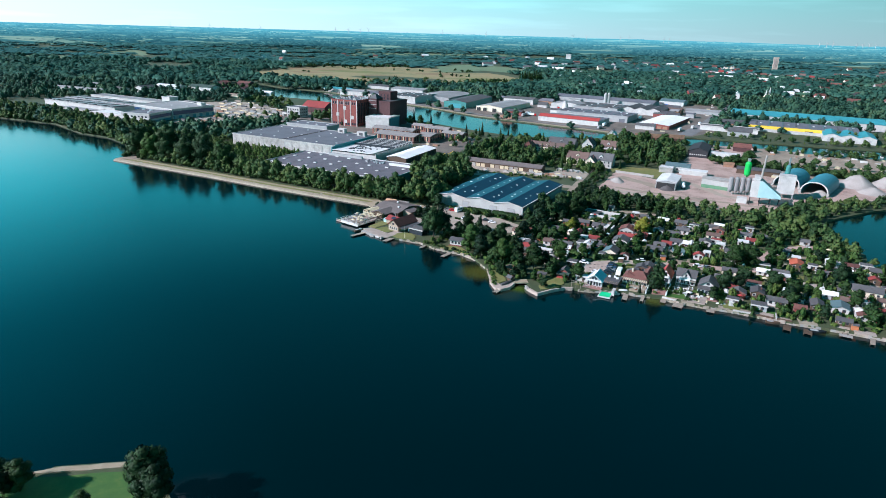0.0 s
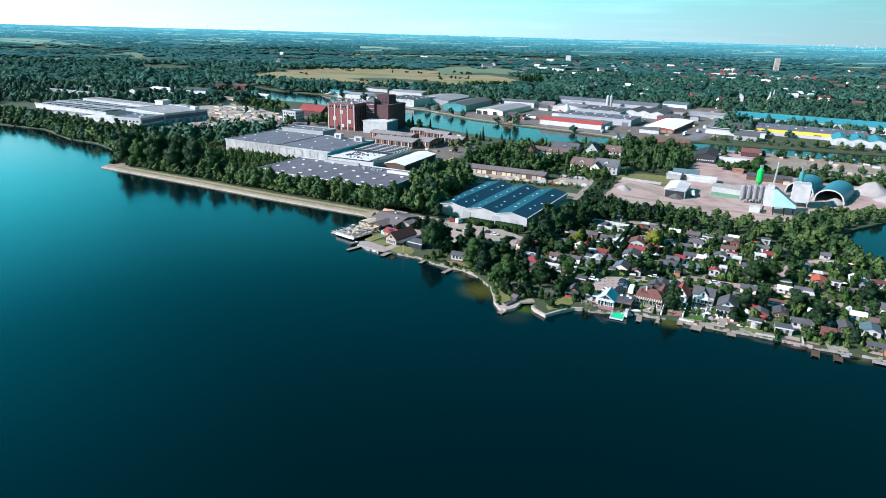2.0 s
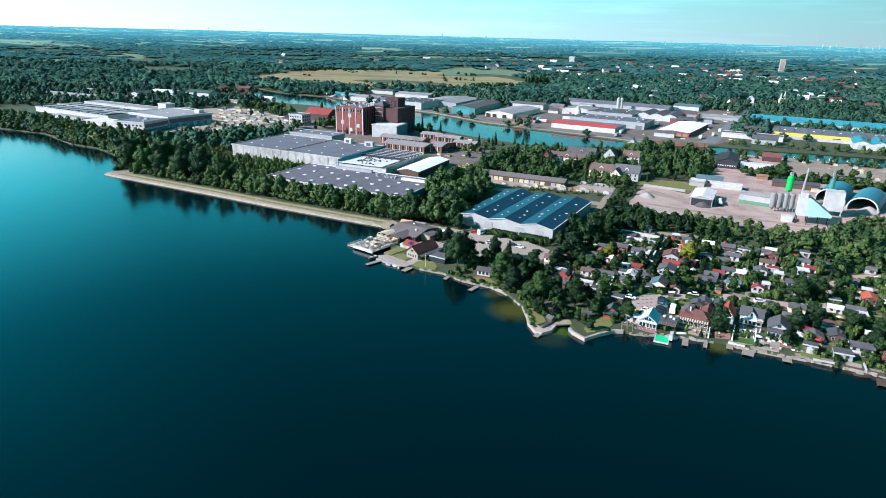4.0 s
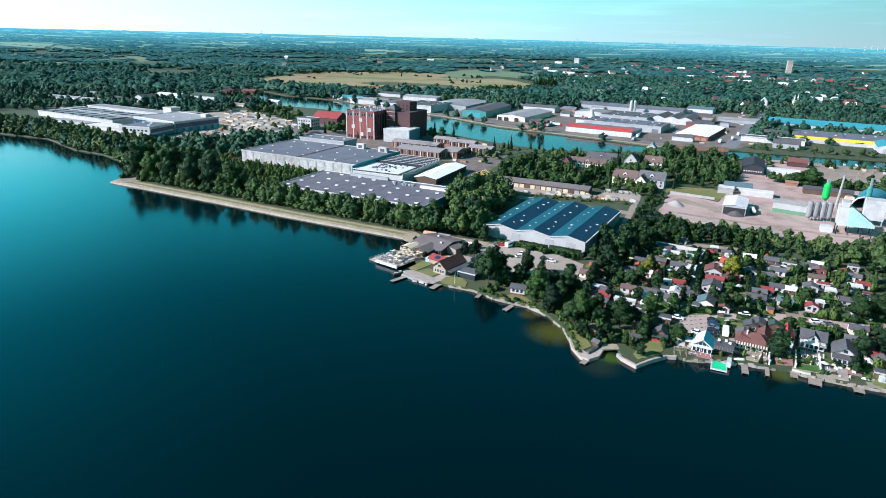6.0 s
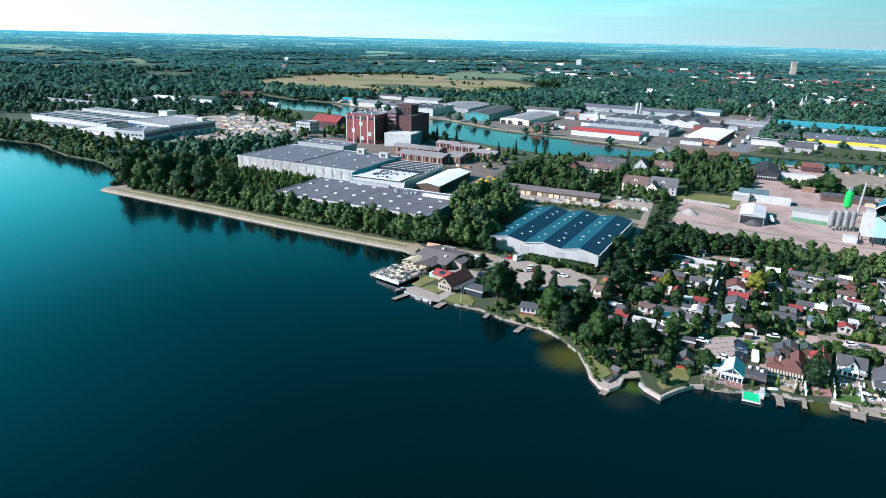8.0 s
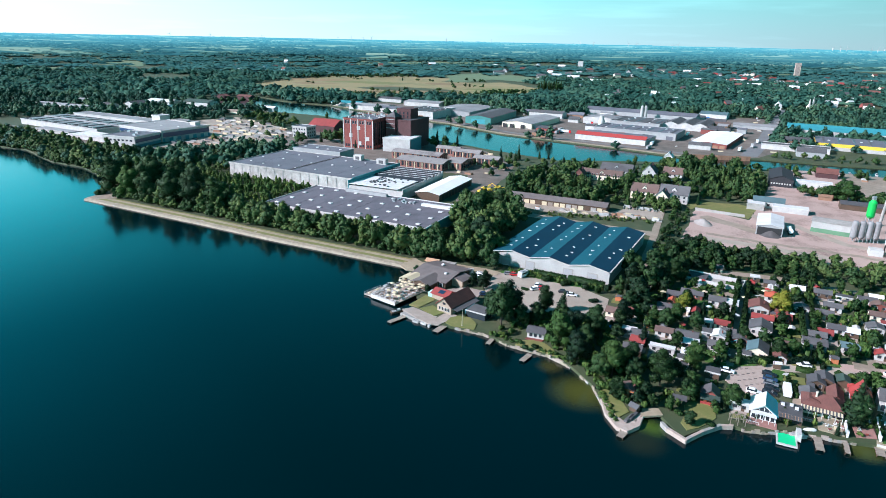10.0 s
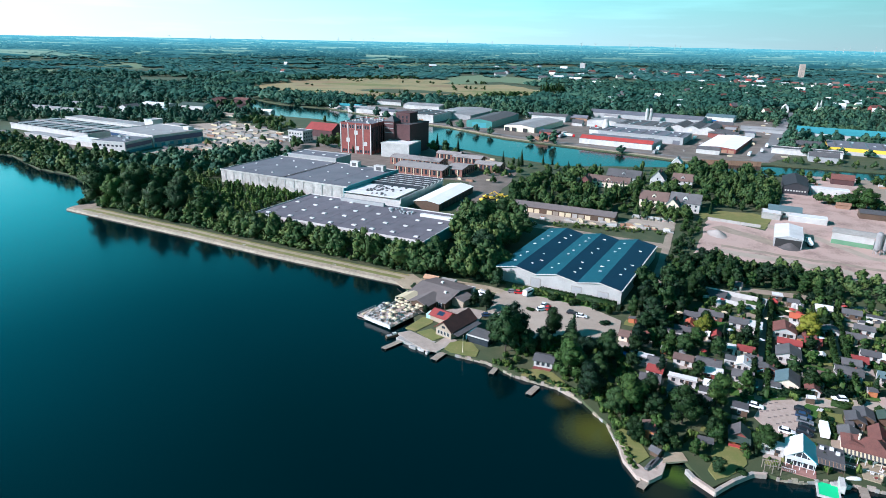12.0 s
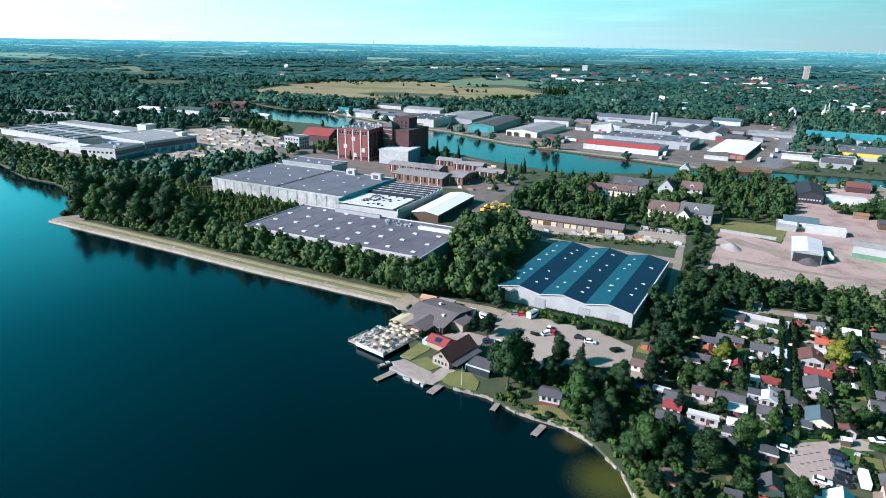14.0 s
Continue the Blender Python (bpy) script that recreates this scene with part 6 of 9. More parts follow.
for xx in (-1.9, 0, 1.9):
    for yy in (-1.1, 1.1):
        block("post", pg, wood, xx, yy, 0, 0.14, 0.14, 2.2)
for yy in (-1.1, 1.1):
    part("beam", box(-2.1, 2.1, yy - 0.07, yy + 0.07, 2.2, 2.35), wood, pg)
for i in range(7):
    block("rafter", pg, wood, -1.9 + 0.63 * i, 0, 2.36, 0.08, 2.7, 0.1)

# the tiled villa with its veranda and cross wing
tv = root("lake_villa", 82.6, 245.4, G, ANG - 2, "villa with red brown hipped tile roof and white veranda", "house")
keep(81.8, 246.4, 13, 10, ANG - 2, 1)
part("wall", box(-5.8, 5.8, -3.2, 4.2, -0.4, 3.3), cream_wall, tv)
hipped("roof", tv, 11.6, 7.6, 3.3, 6.3, tile_roof, 0, 0.5, 0.6, 0.4)
dmr = part("dormer", profile([(-1.7, 3.8), (1.7, 3.8), (1.7, 4.6), (-1.7, 5.6)], -2.6, 1.0), tile_roof, tv)
dmr.location = (-2.6, 0, 0)
part("chimney", turned([(0.32, 4.6), (0.32, 6.9), (0.42, 6.95), (0.42, 7.2)], 8, x=-2.2, y=-0.6), cream_wall, tv, "round pale chimney")
lean_roof("veranda_roof", tv, -5.9, 5.9, -5.6, -3.0, 2.5, 3.25, slate_roof)
for i in range(12):
    b_ = lean_roof("roof_panel", tv, -5.6 + 0.98 * i, -5.1 + 0.98 * i, -5.5, -3.2, 2.66, 3.33, canvas, 0.05)
post_row(tv, -5.7, 5.7, -5.4, 0, 2.5, 7)
for i in range(8):
    wf = block("window", tv, bright_white, -4.9 + 1.4 * i, -3.23, 0.7, 1.1, 0.08, 1.6)
    block("pane", wf, window_glass, 0, -0.06, 0.1, 0.85, 0.04, 1.35)
part("terrace", box(-6.2, 6.4, -8.6, -5.5, -1.4, 0.1), red_paving, tv, "red paved terrace with low walls")
railing(tv, -6.0, 6.2, -8.5, 0.1, 0.8)
tv.scale = (0.86, 0.86, 0.88)
gabled("villa_wing", 89.2, 250.4, 3.8, 7.6, ANG - 2, 2.6, 4.2, dark_wood, tile_roof, "dark timber wing with a red brown tile roof", "house", along="y")
gabled("dark_shed", 92.4, 261.4, 4.4, 5, ANG, 2.2, 3.2, dark_wood, dark_roof, "black timber shed with dark gable roof", "shed", along="y")
gabled("dark_shed", 97.8, 260.6, 3.2, 4, ANG, 2.1, 2.9, dark_wood, moss_roof, "small shed with a grey green roof", "shed", along="y")
rt = root("red_tent", 98.6, 257.2, G, ANG, "small bright red tent roof in a garden", "tent")
part("cover", box(-1.2, 1.2, -1.2, 1.2, 0, 1.7), red_wood, rt)
hipped("roof", rt, 2.4, 2.4, 1.7, 2.7, red_panel, over=0.2, ridge=0.1)
rg_ = gabled("gabled_cottage", 96.4, 249.6, 5.0, 7.8, ANG - 2, 2.9, 6.2, bright_white, (red_panel, orange_roof), "white cottage with a steep bright red gable roof", "garden house", along="y")
windows_row(rg_, -1.8, 1.8, -3.9, 0.5, 2, 1.3, 1.7, "f")
block("balcony", rg_, bright_white, 0, -4.3, 2.6, 4.4, 0.9, 0.9)
windows_row(rg_, -1.0, 1.0, -3.9, 3.6, 2, 0.8, 1.2, "f")
wh2 = gabled("white_lake_house", 104.6, 247.6, 10.5, 7.6, ANG - 2, 4.0, 6.3, white_wall, slate_roof, "white two storey lake house with grey roof and balcony", "house", along="x", over=0.5)
xg = part("cross_gable", profile([(-2.0, 3.0), (2.0, 3.0), (2.0, 4.5), (0, 6.2), (-2.0, 4.5)], -4.4, 0), white_wall, wh2)
for s_ in (-1, 1):
    part("cross_roof", profile([(s_ * 2.4, 4.2), (0, 6.3), (0, 6.5), (s_ * 2.4, 4.4)], -4.9, 0), slate_roof, wh2)
block("window", xg, window_glass, 0, -4.42, 4.0, 1.0, 0.05, 1.1)
lean_roof("awning", wh2, -3.6, 2.6, -6.4, -3.9, 2.7, 3.4, bright_white)
post_row(wh2, -3.4, 2.4, -6.3, 0, 2.7, 4)
windows_row(wh2, -4.8, 4.8, -3.8, 0.4, 5, 1.3, 1.9, "f")
wh2.scale = (0.74, 0.82, 0.94)
part("roof_deck", box(2.6, 5.6, -6.4, -3.9, 2.5, 2.7), wood, wh2)
railing(wh2, 2.6, 5.6, -6.3, 2.7, 0.9)
part("terrace", box(-5.5, 5.5, -10.4, -6.2, -1.0, 0.1), paving, wh2)
for xx in (-4.6, -2.6, 3.0, 4.8):
    block("terrace_wall", wh2, bright_white, xx, -9.2, 0.1, 0.35, 2.6, 0.9)
gv = gabled("grey_gabled_house", 110.6, 239.2, 6.6, 7.6, ANG - 2, 3.2, 5.4, white_wall, slate_roof, "grey tiled gable house with a glazed porch", "house", along="y", over=0.6)
lean_roof("porch_roof", gv, -3.7, 3.7, -6.4, -3.9, 2.3, 3.0, slate_roof)
for i in range(5):
    wf = block("window", gv, bright_white, -2.8 + 1.4 * i, -6.1, 0.2, 1.25, 0.1, 2.0)
    block("pane", wf, window_glass, 0, -0.06, 0.5, 1.0, 0.04, 1.35)
block("window", gv, window_glass, 0, -3.85, 3.6, 1.2, 0.06, 1.0)
part("terrace", box(-4.6, 4.8, -11.4, -6.2, -1.2, 0.1), red_paving, gv, "red paved terrace with cream furniture")
for k, (xx, yy) in enumerate(((-3, -8), (-1.2, -9.4), (1, -8.2), (2.6, -9.8), (3.6, -7.6), (-2.4, -10.4))):
    block("terrace_seat", gv, (canvas, bright_white)[k % 2], xx, yy, 0.1, 1.1, 0.7, 0.7)
# terraces, lawns, white walls and fences before the lake houses
patch("terrace_floor", [(79.6, 242.4), (86.6, 242.8), (82.4, 233.6), (77.0, 236.4)], sand, "pale sandy terrace before the lake villa", "terrace", amp=0.2, step=2)
patch("terrace_floor", [(87.3, 238.3), (93.0, 238.6), (90.6, 232.8), (85.4, 233.4)], red_paving, "red paved terrace by the lake wall", "terrace", amp=0.15, step=2)
patch("lawn", [(93.2, 234.2), (97.8, 232.2), (96.0, 229.0), (90.4, 230.5)], lawn_green, "fresh green lawn behind the lake wall", "lawn", amp=0.2, step=2)
patch("terrace_floor", [(99.6, 233.4), (107.6, 231.8), (103.4, 223.9), (97.4, 226.4)], paving, "pale paved terrace by the lake", "terrace", amp=0.2, step=2)
for x0, y0, x1, y1, h in ((88.2, 244.1, 83.0, 233.4, 1.5), (95.4, 240.6, 90.6, 231.6, 1.6), (101.7, 237.2, 97.6, 229.4, 1.3), (93.0, 235.8, 99.0, 233.4, 0.0), (96.8, 239.2, 101.6, 237.4, 0.0)):
    ln, an = math.hypot(x1 - x0, y1 - y0), math.degrees(math.atan2(y1 - y0, x1 - x0))
    if h:
        gw_ = root("garden_wall", x0, y0, G, an, "low white garden wall running to the lake", "wall", "white garden walls")
        part("wall", box(0, ln, -0.14, 0.14, -0.3, h), bright_white, gw_)
        for k in range(3):
            block("pier", gw_, bright_white, ln * k / 2, 0, 0, 0.45, 0.45, h + 0.3)
    else:
        gw_ = root("white_fence", x0, y0, G, an, "white painted balustrade beside the lawn", "fence", "white fences")
        railing(gw_, 0, ln, 0, 0, 1.1)
        post_row(gw_, 0, ln, 0, 0, 1.3, 4, t=0.3)
rng = random.Random(88)
for cx_, cy_, sx_, sy_, k_ in ((82, 238.6, 3.0, 3.4, 6), (102.5, 228.5, 3.0, 3.2, 8), (89.2, 235.8, 2.2, 1.8, 3), (96.5, 236.4, 2.4, 1.2, 3)):
    for k in range(k_):
        o = root("garden_chair", cx_ + rng.uniform(-sx_, sx_), cy_ + rng.uniform(-sy_, sy_), G + 0.06, rng.uniform(0, 360), ("pale garden chair on a lake terrace", "red cushioned garden chair on a lake terrace")[k % 3 == 2], "chair", "garden chairs")
        part("seat", bevelled(box(-0.32, 0.32, -0.32, 0.32, 0.34, 0.46), 0.04), (canvas, bright_white, red_wood)[k % 3], o)
        part("backrest", bevelled(box(-0.32, 0.32, 0.26, 0.36, 0.46, 1.0), 0.03), (canvas, bright_white, red_wood)[k % 3], o)
        for lx, ly in ((-0.27, -0.27), (0.27, -0.27), (-0.27, 0.27), (0.27, 0.27)):
            block("leg", o, bright_white, lx, ly, 0, 0.07, 0.07, 0.34)
for x, y, an in ((74.6, 236.4, -4), (97.4, 235.0, -20), (110.4, 225.4, -18)):
    o = root("upturned_boat", x, y, G, an, "white rowing boat lying upturned on the shore", "boat", "upturned boats")
    part("hull", turned([(0.0, -2.0), (0.42, -1.5), (0.62, -0.5), (0.62, 0.8), (0.5, 1.5), (0.3, 1.8)], 10), bright_white, o).rotation_euler = (0, radians(90), 0)
# the cabin, the shelter and the little wall on the point
cb = gabled("point_cabin", 53.2, 251.4, 5.6, 5.4, ANG + 2, 2.3, 4.2, red_wood, (slate_roof, moss_roof), "red boarded cabin with a grey green gable roof", "cottage", along="y", over=0.5)
part("porch", box(-3.0, 3.0, -5.4, -2.8, -0.3, 0.35), orange_wood, cb, "orange red boarded porch")
part("porch_rail", box(-3.0, 3.0, -5.4, -5.25, 0.35, 1.1), red_panel, cb)
post_row(cb, -2.8, 2.8, -5.2, 0.35, 2.4, 3, dark_wood)
lean_roof("porch_roof", cb, -3.2, 3.2, -5.6, -2.7, 2.0, 2.5, moss_roof)
cb.scale = (0.84, 0.84, 0.9)
st = root("garden_shelter", 42.6, 247.4, G, ANG + 6, "small timber shelter with flat grey roof", "shelter")
lean_roof("roof", st, -2.0, 2.0, -1.3, 1.3, 2.2, 2.5, slate_roof)
for sx in (-1.8, 1.8):
    for sy in (-1.1, 1.1):
        block("post", st, dark_wood, sx, sy, 0, 0.14, 0.14, 2.2)
pwl = tagged(new("point_wall"), "pale rendered lake wall round the point", "wall", kind="structure")
PW = [(34.8, 238.0), (35.4, 235.6), (38.6, 230.6), (40.4, 231.9), (44.6, 234.6), (50.6, 237.6), (53.6, 237.4)]
for k, ((x0, y0), (x1, y1)) in enumerate(zip(PW, PW[1:])):
    d = math.hypot(x1 - x0, y1 - y0)
    sg = part("wall_run", box(-d / 2 - 0.3, d / 2 + 0.3, -0.45, 0.45, -1.2, 1.34 - 0.02 * k), (concrete, pale_deck)[k % 2], pwl)
    sg.location, sg.rotation_euler = ((x0 + x1) / 2, (y0 + y1) / 2, 0), (0, 0, math.atan2(y1 - y0, x1 - x0))

# ---- garden houses ----
def cottage(x, y, w, d, ang, rm, wm, label, eave=2.4, ridge=3.7, along="x", kind="g", seed=0, over=0.35):
    rng = random.Random(seed)
    if kind == "f":
        b = flat_hall("garden_house", x, y, w, d, ang, eave + 0.4, wm, rm, label, "garden house", "garden houses", parapet=0)
        part("fascia", box(-w / 2 - 0.3, w / 2 + 0.3, -d / 2 - 0.35, -d / 2 - 0.12, eave, eave + 0.45), white_wall, b)
    else:
        b = gabled("garden_house", x, y, w, d, ang, eave, ridge, wm, rm, label, "garden house", "garden houses", along, over)
        if rng.random() < 0.4:
            part("chimney", box(w * 0.2, w * 0.2 + 0.5, -0.25, 0.25, ridge - 0.6, ridge + 0.6), tile_roof, b)
    windows_row(b, -w / 2 + 0.3, w / 2 - 0.3, -d / 2, 0.9, max(1, int(w / 2.2)), 0.9, 0.9, "f", frame_mat=white_wall if wm is not white_wall else dark_wood)
    windows_row(b, -d / 2 + 0.4, d / 2 - 0.4, -w / 2, 0.9, max(1, int(d / 3)), 0.9, 1.0, "l")
    block("door", b, dark_wood, w * 0.18, -d / 2 - 0.04, 0.0, 0.9, 0.1, 2.0)
    block("porch_slab", b, paving, 0, -d / 2 - 1.1, -0.1, w * 0.8, 2.0, 0.22)
    return b


HOUSES = [
    # x, y, w, d, roof, wall, ridge along, kind, label
    (43.2, 289.6, 6, 6, slate_roof, white_wall, "x", "g", "white cottage with grey roof"),
    (60, 289.5, 8, 6.5, slate_roof, red_wood, "x", "g", "red boarded cottage with broad grey roof"),
    (37.9, 279, 6.5, 5, slate_roof, dark_wood, "x", "g", "cottage with grey felt roof under trees"),
    (44.2, 272.6, 6, 4.5, slate_roof, white_wall, "x", "g", "white cottage with grey roof"),
    (67.8, 282.5, 6.5, 5, slate_roof, white_wall, "x", "g", "white cottage with grey roof by the lane"),
    (80.1, 279.4, 7, 8, (dull_teal, slate_roof), cream_wall, "y", "g", "cottage with a teal and grey gabled roof"),
    (89.3, 296.7, 8, 8, slate_roof, white_wall, "y", "g", "white cottage with grey gabled roof"),
    (97.5, 315.5, 8, 8.5, tile_roof, white_wall, "y", "g", "cottage with brown red tiled roof"),
    (94.2, 305.4, 8, 4.5, red_roof, white_wall, "x", "g", "low cottage with bright red roof"),
    (102.8, 306.5, 5.5, 5, red_roof, red_wood, "x", "g", "shed with bright red roof"),
    (109.0, 326.9, 7, 5.5, orange_roof, white_wall, "x", "g", "cottage with orange red roof"),
    (76.5, 299.6, 5.5, 4.5, red_roof, cream_wall, "x", "g", "small cottage with red roof by the lane"),
    (71.5, 301.0, 4.5, 3.5, white_roof, white_wall, "x", "f", "white flat roofed garden shed"),
    (71.3, 290, 5, 6, white_roof, white_wall, "y", "g", "white roofed garden house"),
    (84, 322, 7, 6.5, slate_roof, white_wall, "x", "g", "white garden house with grey roof"),
    (88.5, 318.5, 5, 7, white_roof, white_wall, "x", "f", "white flat roofed annex"),
    (60.4, 314.3, 6, 4, slate_roof, dark_wood, "x", "g", "garden shed with pale grey roof"),
    (70.7, 310, 3, 5, red_roof, dark_wood, "y", "g", "hut with steep red roof"),
    (74.8, 329.5, 5.5, 4.5, slate_roof, cream_wall, "x", "g", "cottage with pale grey roof and mast"),
    (64.8, 319.2, 3.6, 5, orange_roof, dark_wood, "y", "g", "hut with orange red roof"),
    (58.9, 264, 4.6, 4.2, dark_roof, dark_wood, "x", "f", "dark flat roofed shed beside the car park"),
    (99.5, 359.5, 4.5, 4.5, slate_roof, cream_wall, "x", "g", "small hut with grey roof at the hedge"),
    (107.2, 291.8, 6, 5, slate_roof, white_wall, "x", "g", "grey roofed cottage behind the lane"),
    (132, 332, 7, 5, slate_roof, dark_wood, "x", "g", "dark cottage with grey roof"),
    (53, 292.6, 6.5, 4.6, brown_roof, white_wall, "x", "g", "cottage with brown roof"),
    (40.5, 292.8, 5.5, 3.2, white_roof, white_wall, "x", "f", "white flat roofed extension"),
    (48, 279.5, 9, 2.6, white_roof, white_wall, "x", "f", "long white flat roofed shed"),
    (52.5, 272.0, 4.6, 3.8, dark_roof, white_wall, "x", "f", "white shed with dark flat roof"),
    (29.5, 252.5, 6, 5, brown_roof, orange_wood, "y", "g", "wooden cabin with brown roof under trees"),
    (88.8, 259.5, 5, 5, dark_roof, dark_wood, "y", "g", "dark shed with black gable roof"),
    (120.2, 239.5, 5, 6, red_roof, white_wall, "x", "g", "white cottage with bright red roof"),
    (129, 235, 5.5, 7, dark_roof, dark_wood, "y", "g", "dark timber cottage with black roof"),
    (132.6, 226.5, 8, 5, slate_roof, white_wall, "x", "g", "pale cottage with light grey roof"),
    (138.2, 219.5, 4.6, 4.5, tile_roof, red_wood, "x", "g", "red brown cottage by the water"),
    (147, 223.7, 5, 7, dark_roof, dark_wood, "y", "g", "dark blue black cottage"),
    (155.1, 222, 6.5, 7.5, dull_teal, white_wall, "y", "g", "white gabled summer house with blue roof"),
    (169, 217, 6, 6, red_roof, white_wall, "x", "g", "white cottage with red roof"),
    (163.5, 270, 6, 7.5, orange_roof, dark_wood, "y", "g", "cottage with steep orange roof"),
    (181.2, 273, 5, 6, white_roof, white_wall, "y", "g", "white gabled cottage near the pond"),
    (103, 286, 8, 6.5, slate_roof, white_wall, "x", "g", "cottage with blue grey roof"),
    (113.6, 283.2, 6, 5, dull_teal, white_wall, "x", "g", "cottage with pale blue roof"),
    (126.8, 282, 3.5, 3.5, white_roof, white_wall, "x", "f", "white cube shaped hut"),
    (139.7, 284.6, 7, 5, dark_roof, white_wall, "x", "g", "cottage with dark roof"),
    (166.5, 287.6, 6, 4.5, slate_roof, white_wall, "x", "g", "cottage with grey roof"),
    (127.5, 258.4, 6.5, 5, slate_roof, cream_wall, "x", "g", "cream cottage with grey roof"),
    (149.8, 257.3, 7, 4.6, slate_roof, white_wall, "x", "g", "long white cottage with grey roof"),
    (180.3, 260.4, 5.5, 4.6, white_roof, white_wall, "x", "g", "pale cottage near the pond"),
    (120.6, 311, 6.5, 5, slate_roof, cream_wall, "x", "g", "cottage with pale grey roof"),
    (176, 238.5, 12, 6, slate_roof, cream_wall, "x", "g", "long cottage with grey roof"),
    (117.5, 298, 6, 5, dark_roof, white_wall, "x", "g", "cottage with dark roof"),
    (128, 318, 7, 5, slate_roof, white_wall, "x", "g", "white cottage with grey roof"),
    (141, 310, 7, 5, brown_roof, cream_wall, "x", "g", "cottage with brown roof"),
    (132.5, 299, 6, 5, slate_roof, white_wall, "y", "g", "white cottage with grey roof"),
    (152, 300, 6, 5, white_roof, white_wall, "x", "f", "white flat roofed garden house"),
    (146, 325, 7, 5, slate_roof, white_wall, "x", "g", "cottage with grey roof under trees"),
    (159, 312, 6, 4.5, slate_roof, cream_wall, "x", "g", "cottage with grey roof"),
    (114.5, 316, 6, 5, slate_roof, white_wall, "y", "g", "pale cottage with grey roof"),
]
for i, (x, y, w, d, rm, wm, al, kd, lab) in enumerate(HOUSES):
    big = w * d > 55
    w, d = w * 0.9, d * 0.9
    cottage(x, y, w, d, ANG + (i * 7 % 5 - 2), rm, wm, lab, 2.2 if not big else 2.6, 3.2 if not big else 4.2, al, kd, i)
# the rest of the colony: small sheds and cottages between the larger ones
COLONY = [(30, 300), (46, 325), (70, 336), (92, 350), (124, 350), (160, 333), (196, 300), (196, 270), (205, 235), (190, 195), (160, 203), (112, 224), (98, 232), (86, 240), (60, 243), (50, 256), (46, 268), (34, 280)]
rng = random.Random(63)
keep(76, 258, 9, 18, ANG, 1)
PLOTS = []
for i in range(30):
    for j in range(22):
        px, py = 30 + 9.2 * i + rng.uniform(-2.6, 2.6), 195 + 8.2 * j + rng.uniform(-2.4, 2.4)
        u = rng.random()
        if not inside(COLONY, px, py) or taken(px, py) or any(inside(wt, px, py) for wt in WATERS):
            continue
        if u < 0.38:
            rm = rng.choice((slate_roof, slate_roof, slate_roof, dark_roof, brown_roof, tile_roof, white_roof, white_roof, red_roof, dark_roof))
            wm = rng.choice((white_wall, white_wall, white_wall, cream_wall, dark_wood, red_wood, grey_wall))
            nm = {"slate_roof": "grey felt", "dark_roof": "dark felt", "brown_roof": "brown", "tile_roof": "red brown tiled", "white_roof": "pale", "red_roof": "red"}[rm.name]
            wn_ = {"white_wall": "white", "cream_wall": "cream", "dark_wood": "dark timber", "red_wood": "red boarded", "grey_wall": "grey"}[wm.name]
            hx, hy = (119.9, 241.0) if 94 < px < 100 and 232 < py < 239 else (px, py)
            cottage(hx, hy, rng.uniform(3.6, 6.0), rng.uniform(3.0, 4.6), ANG + rng.choice((0, 0, 3, -4)), rm, wm, wn_ + " garden house under a " + nm + " roof", 2.1, rng.uniform(2.8, 3.3), rng.choice("xxy"), rng.choice("ggf"), i * 31 + j)
        PLOTS.append((px, py))
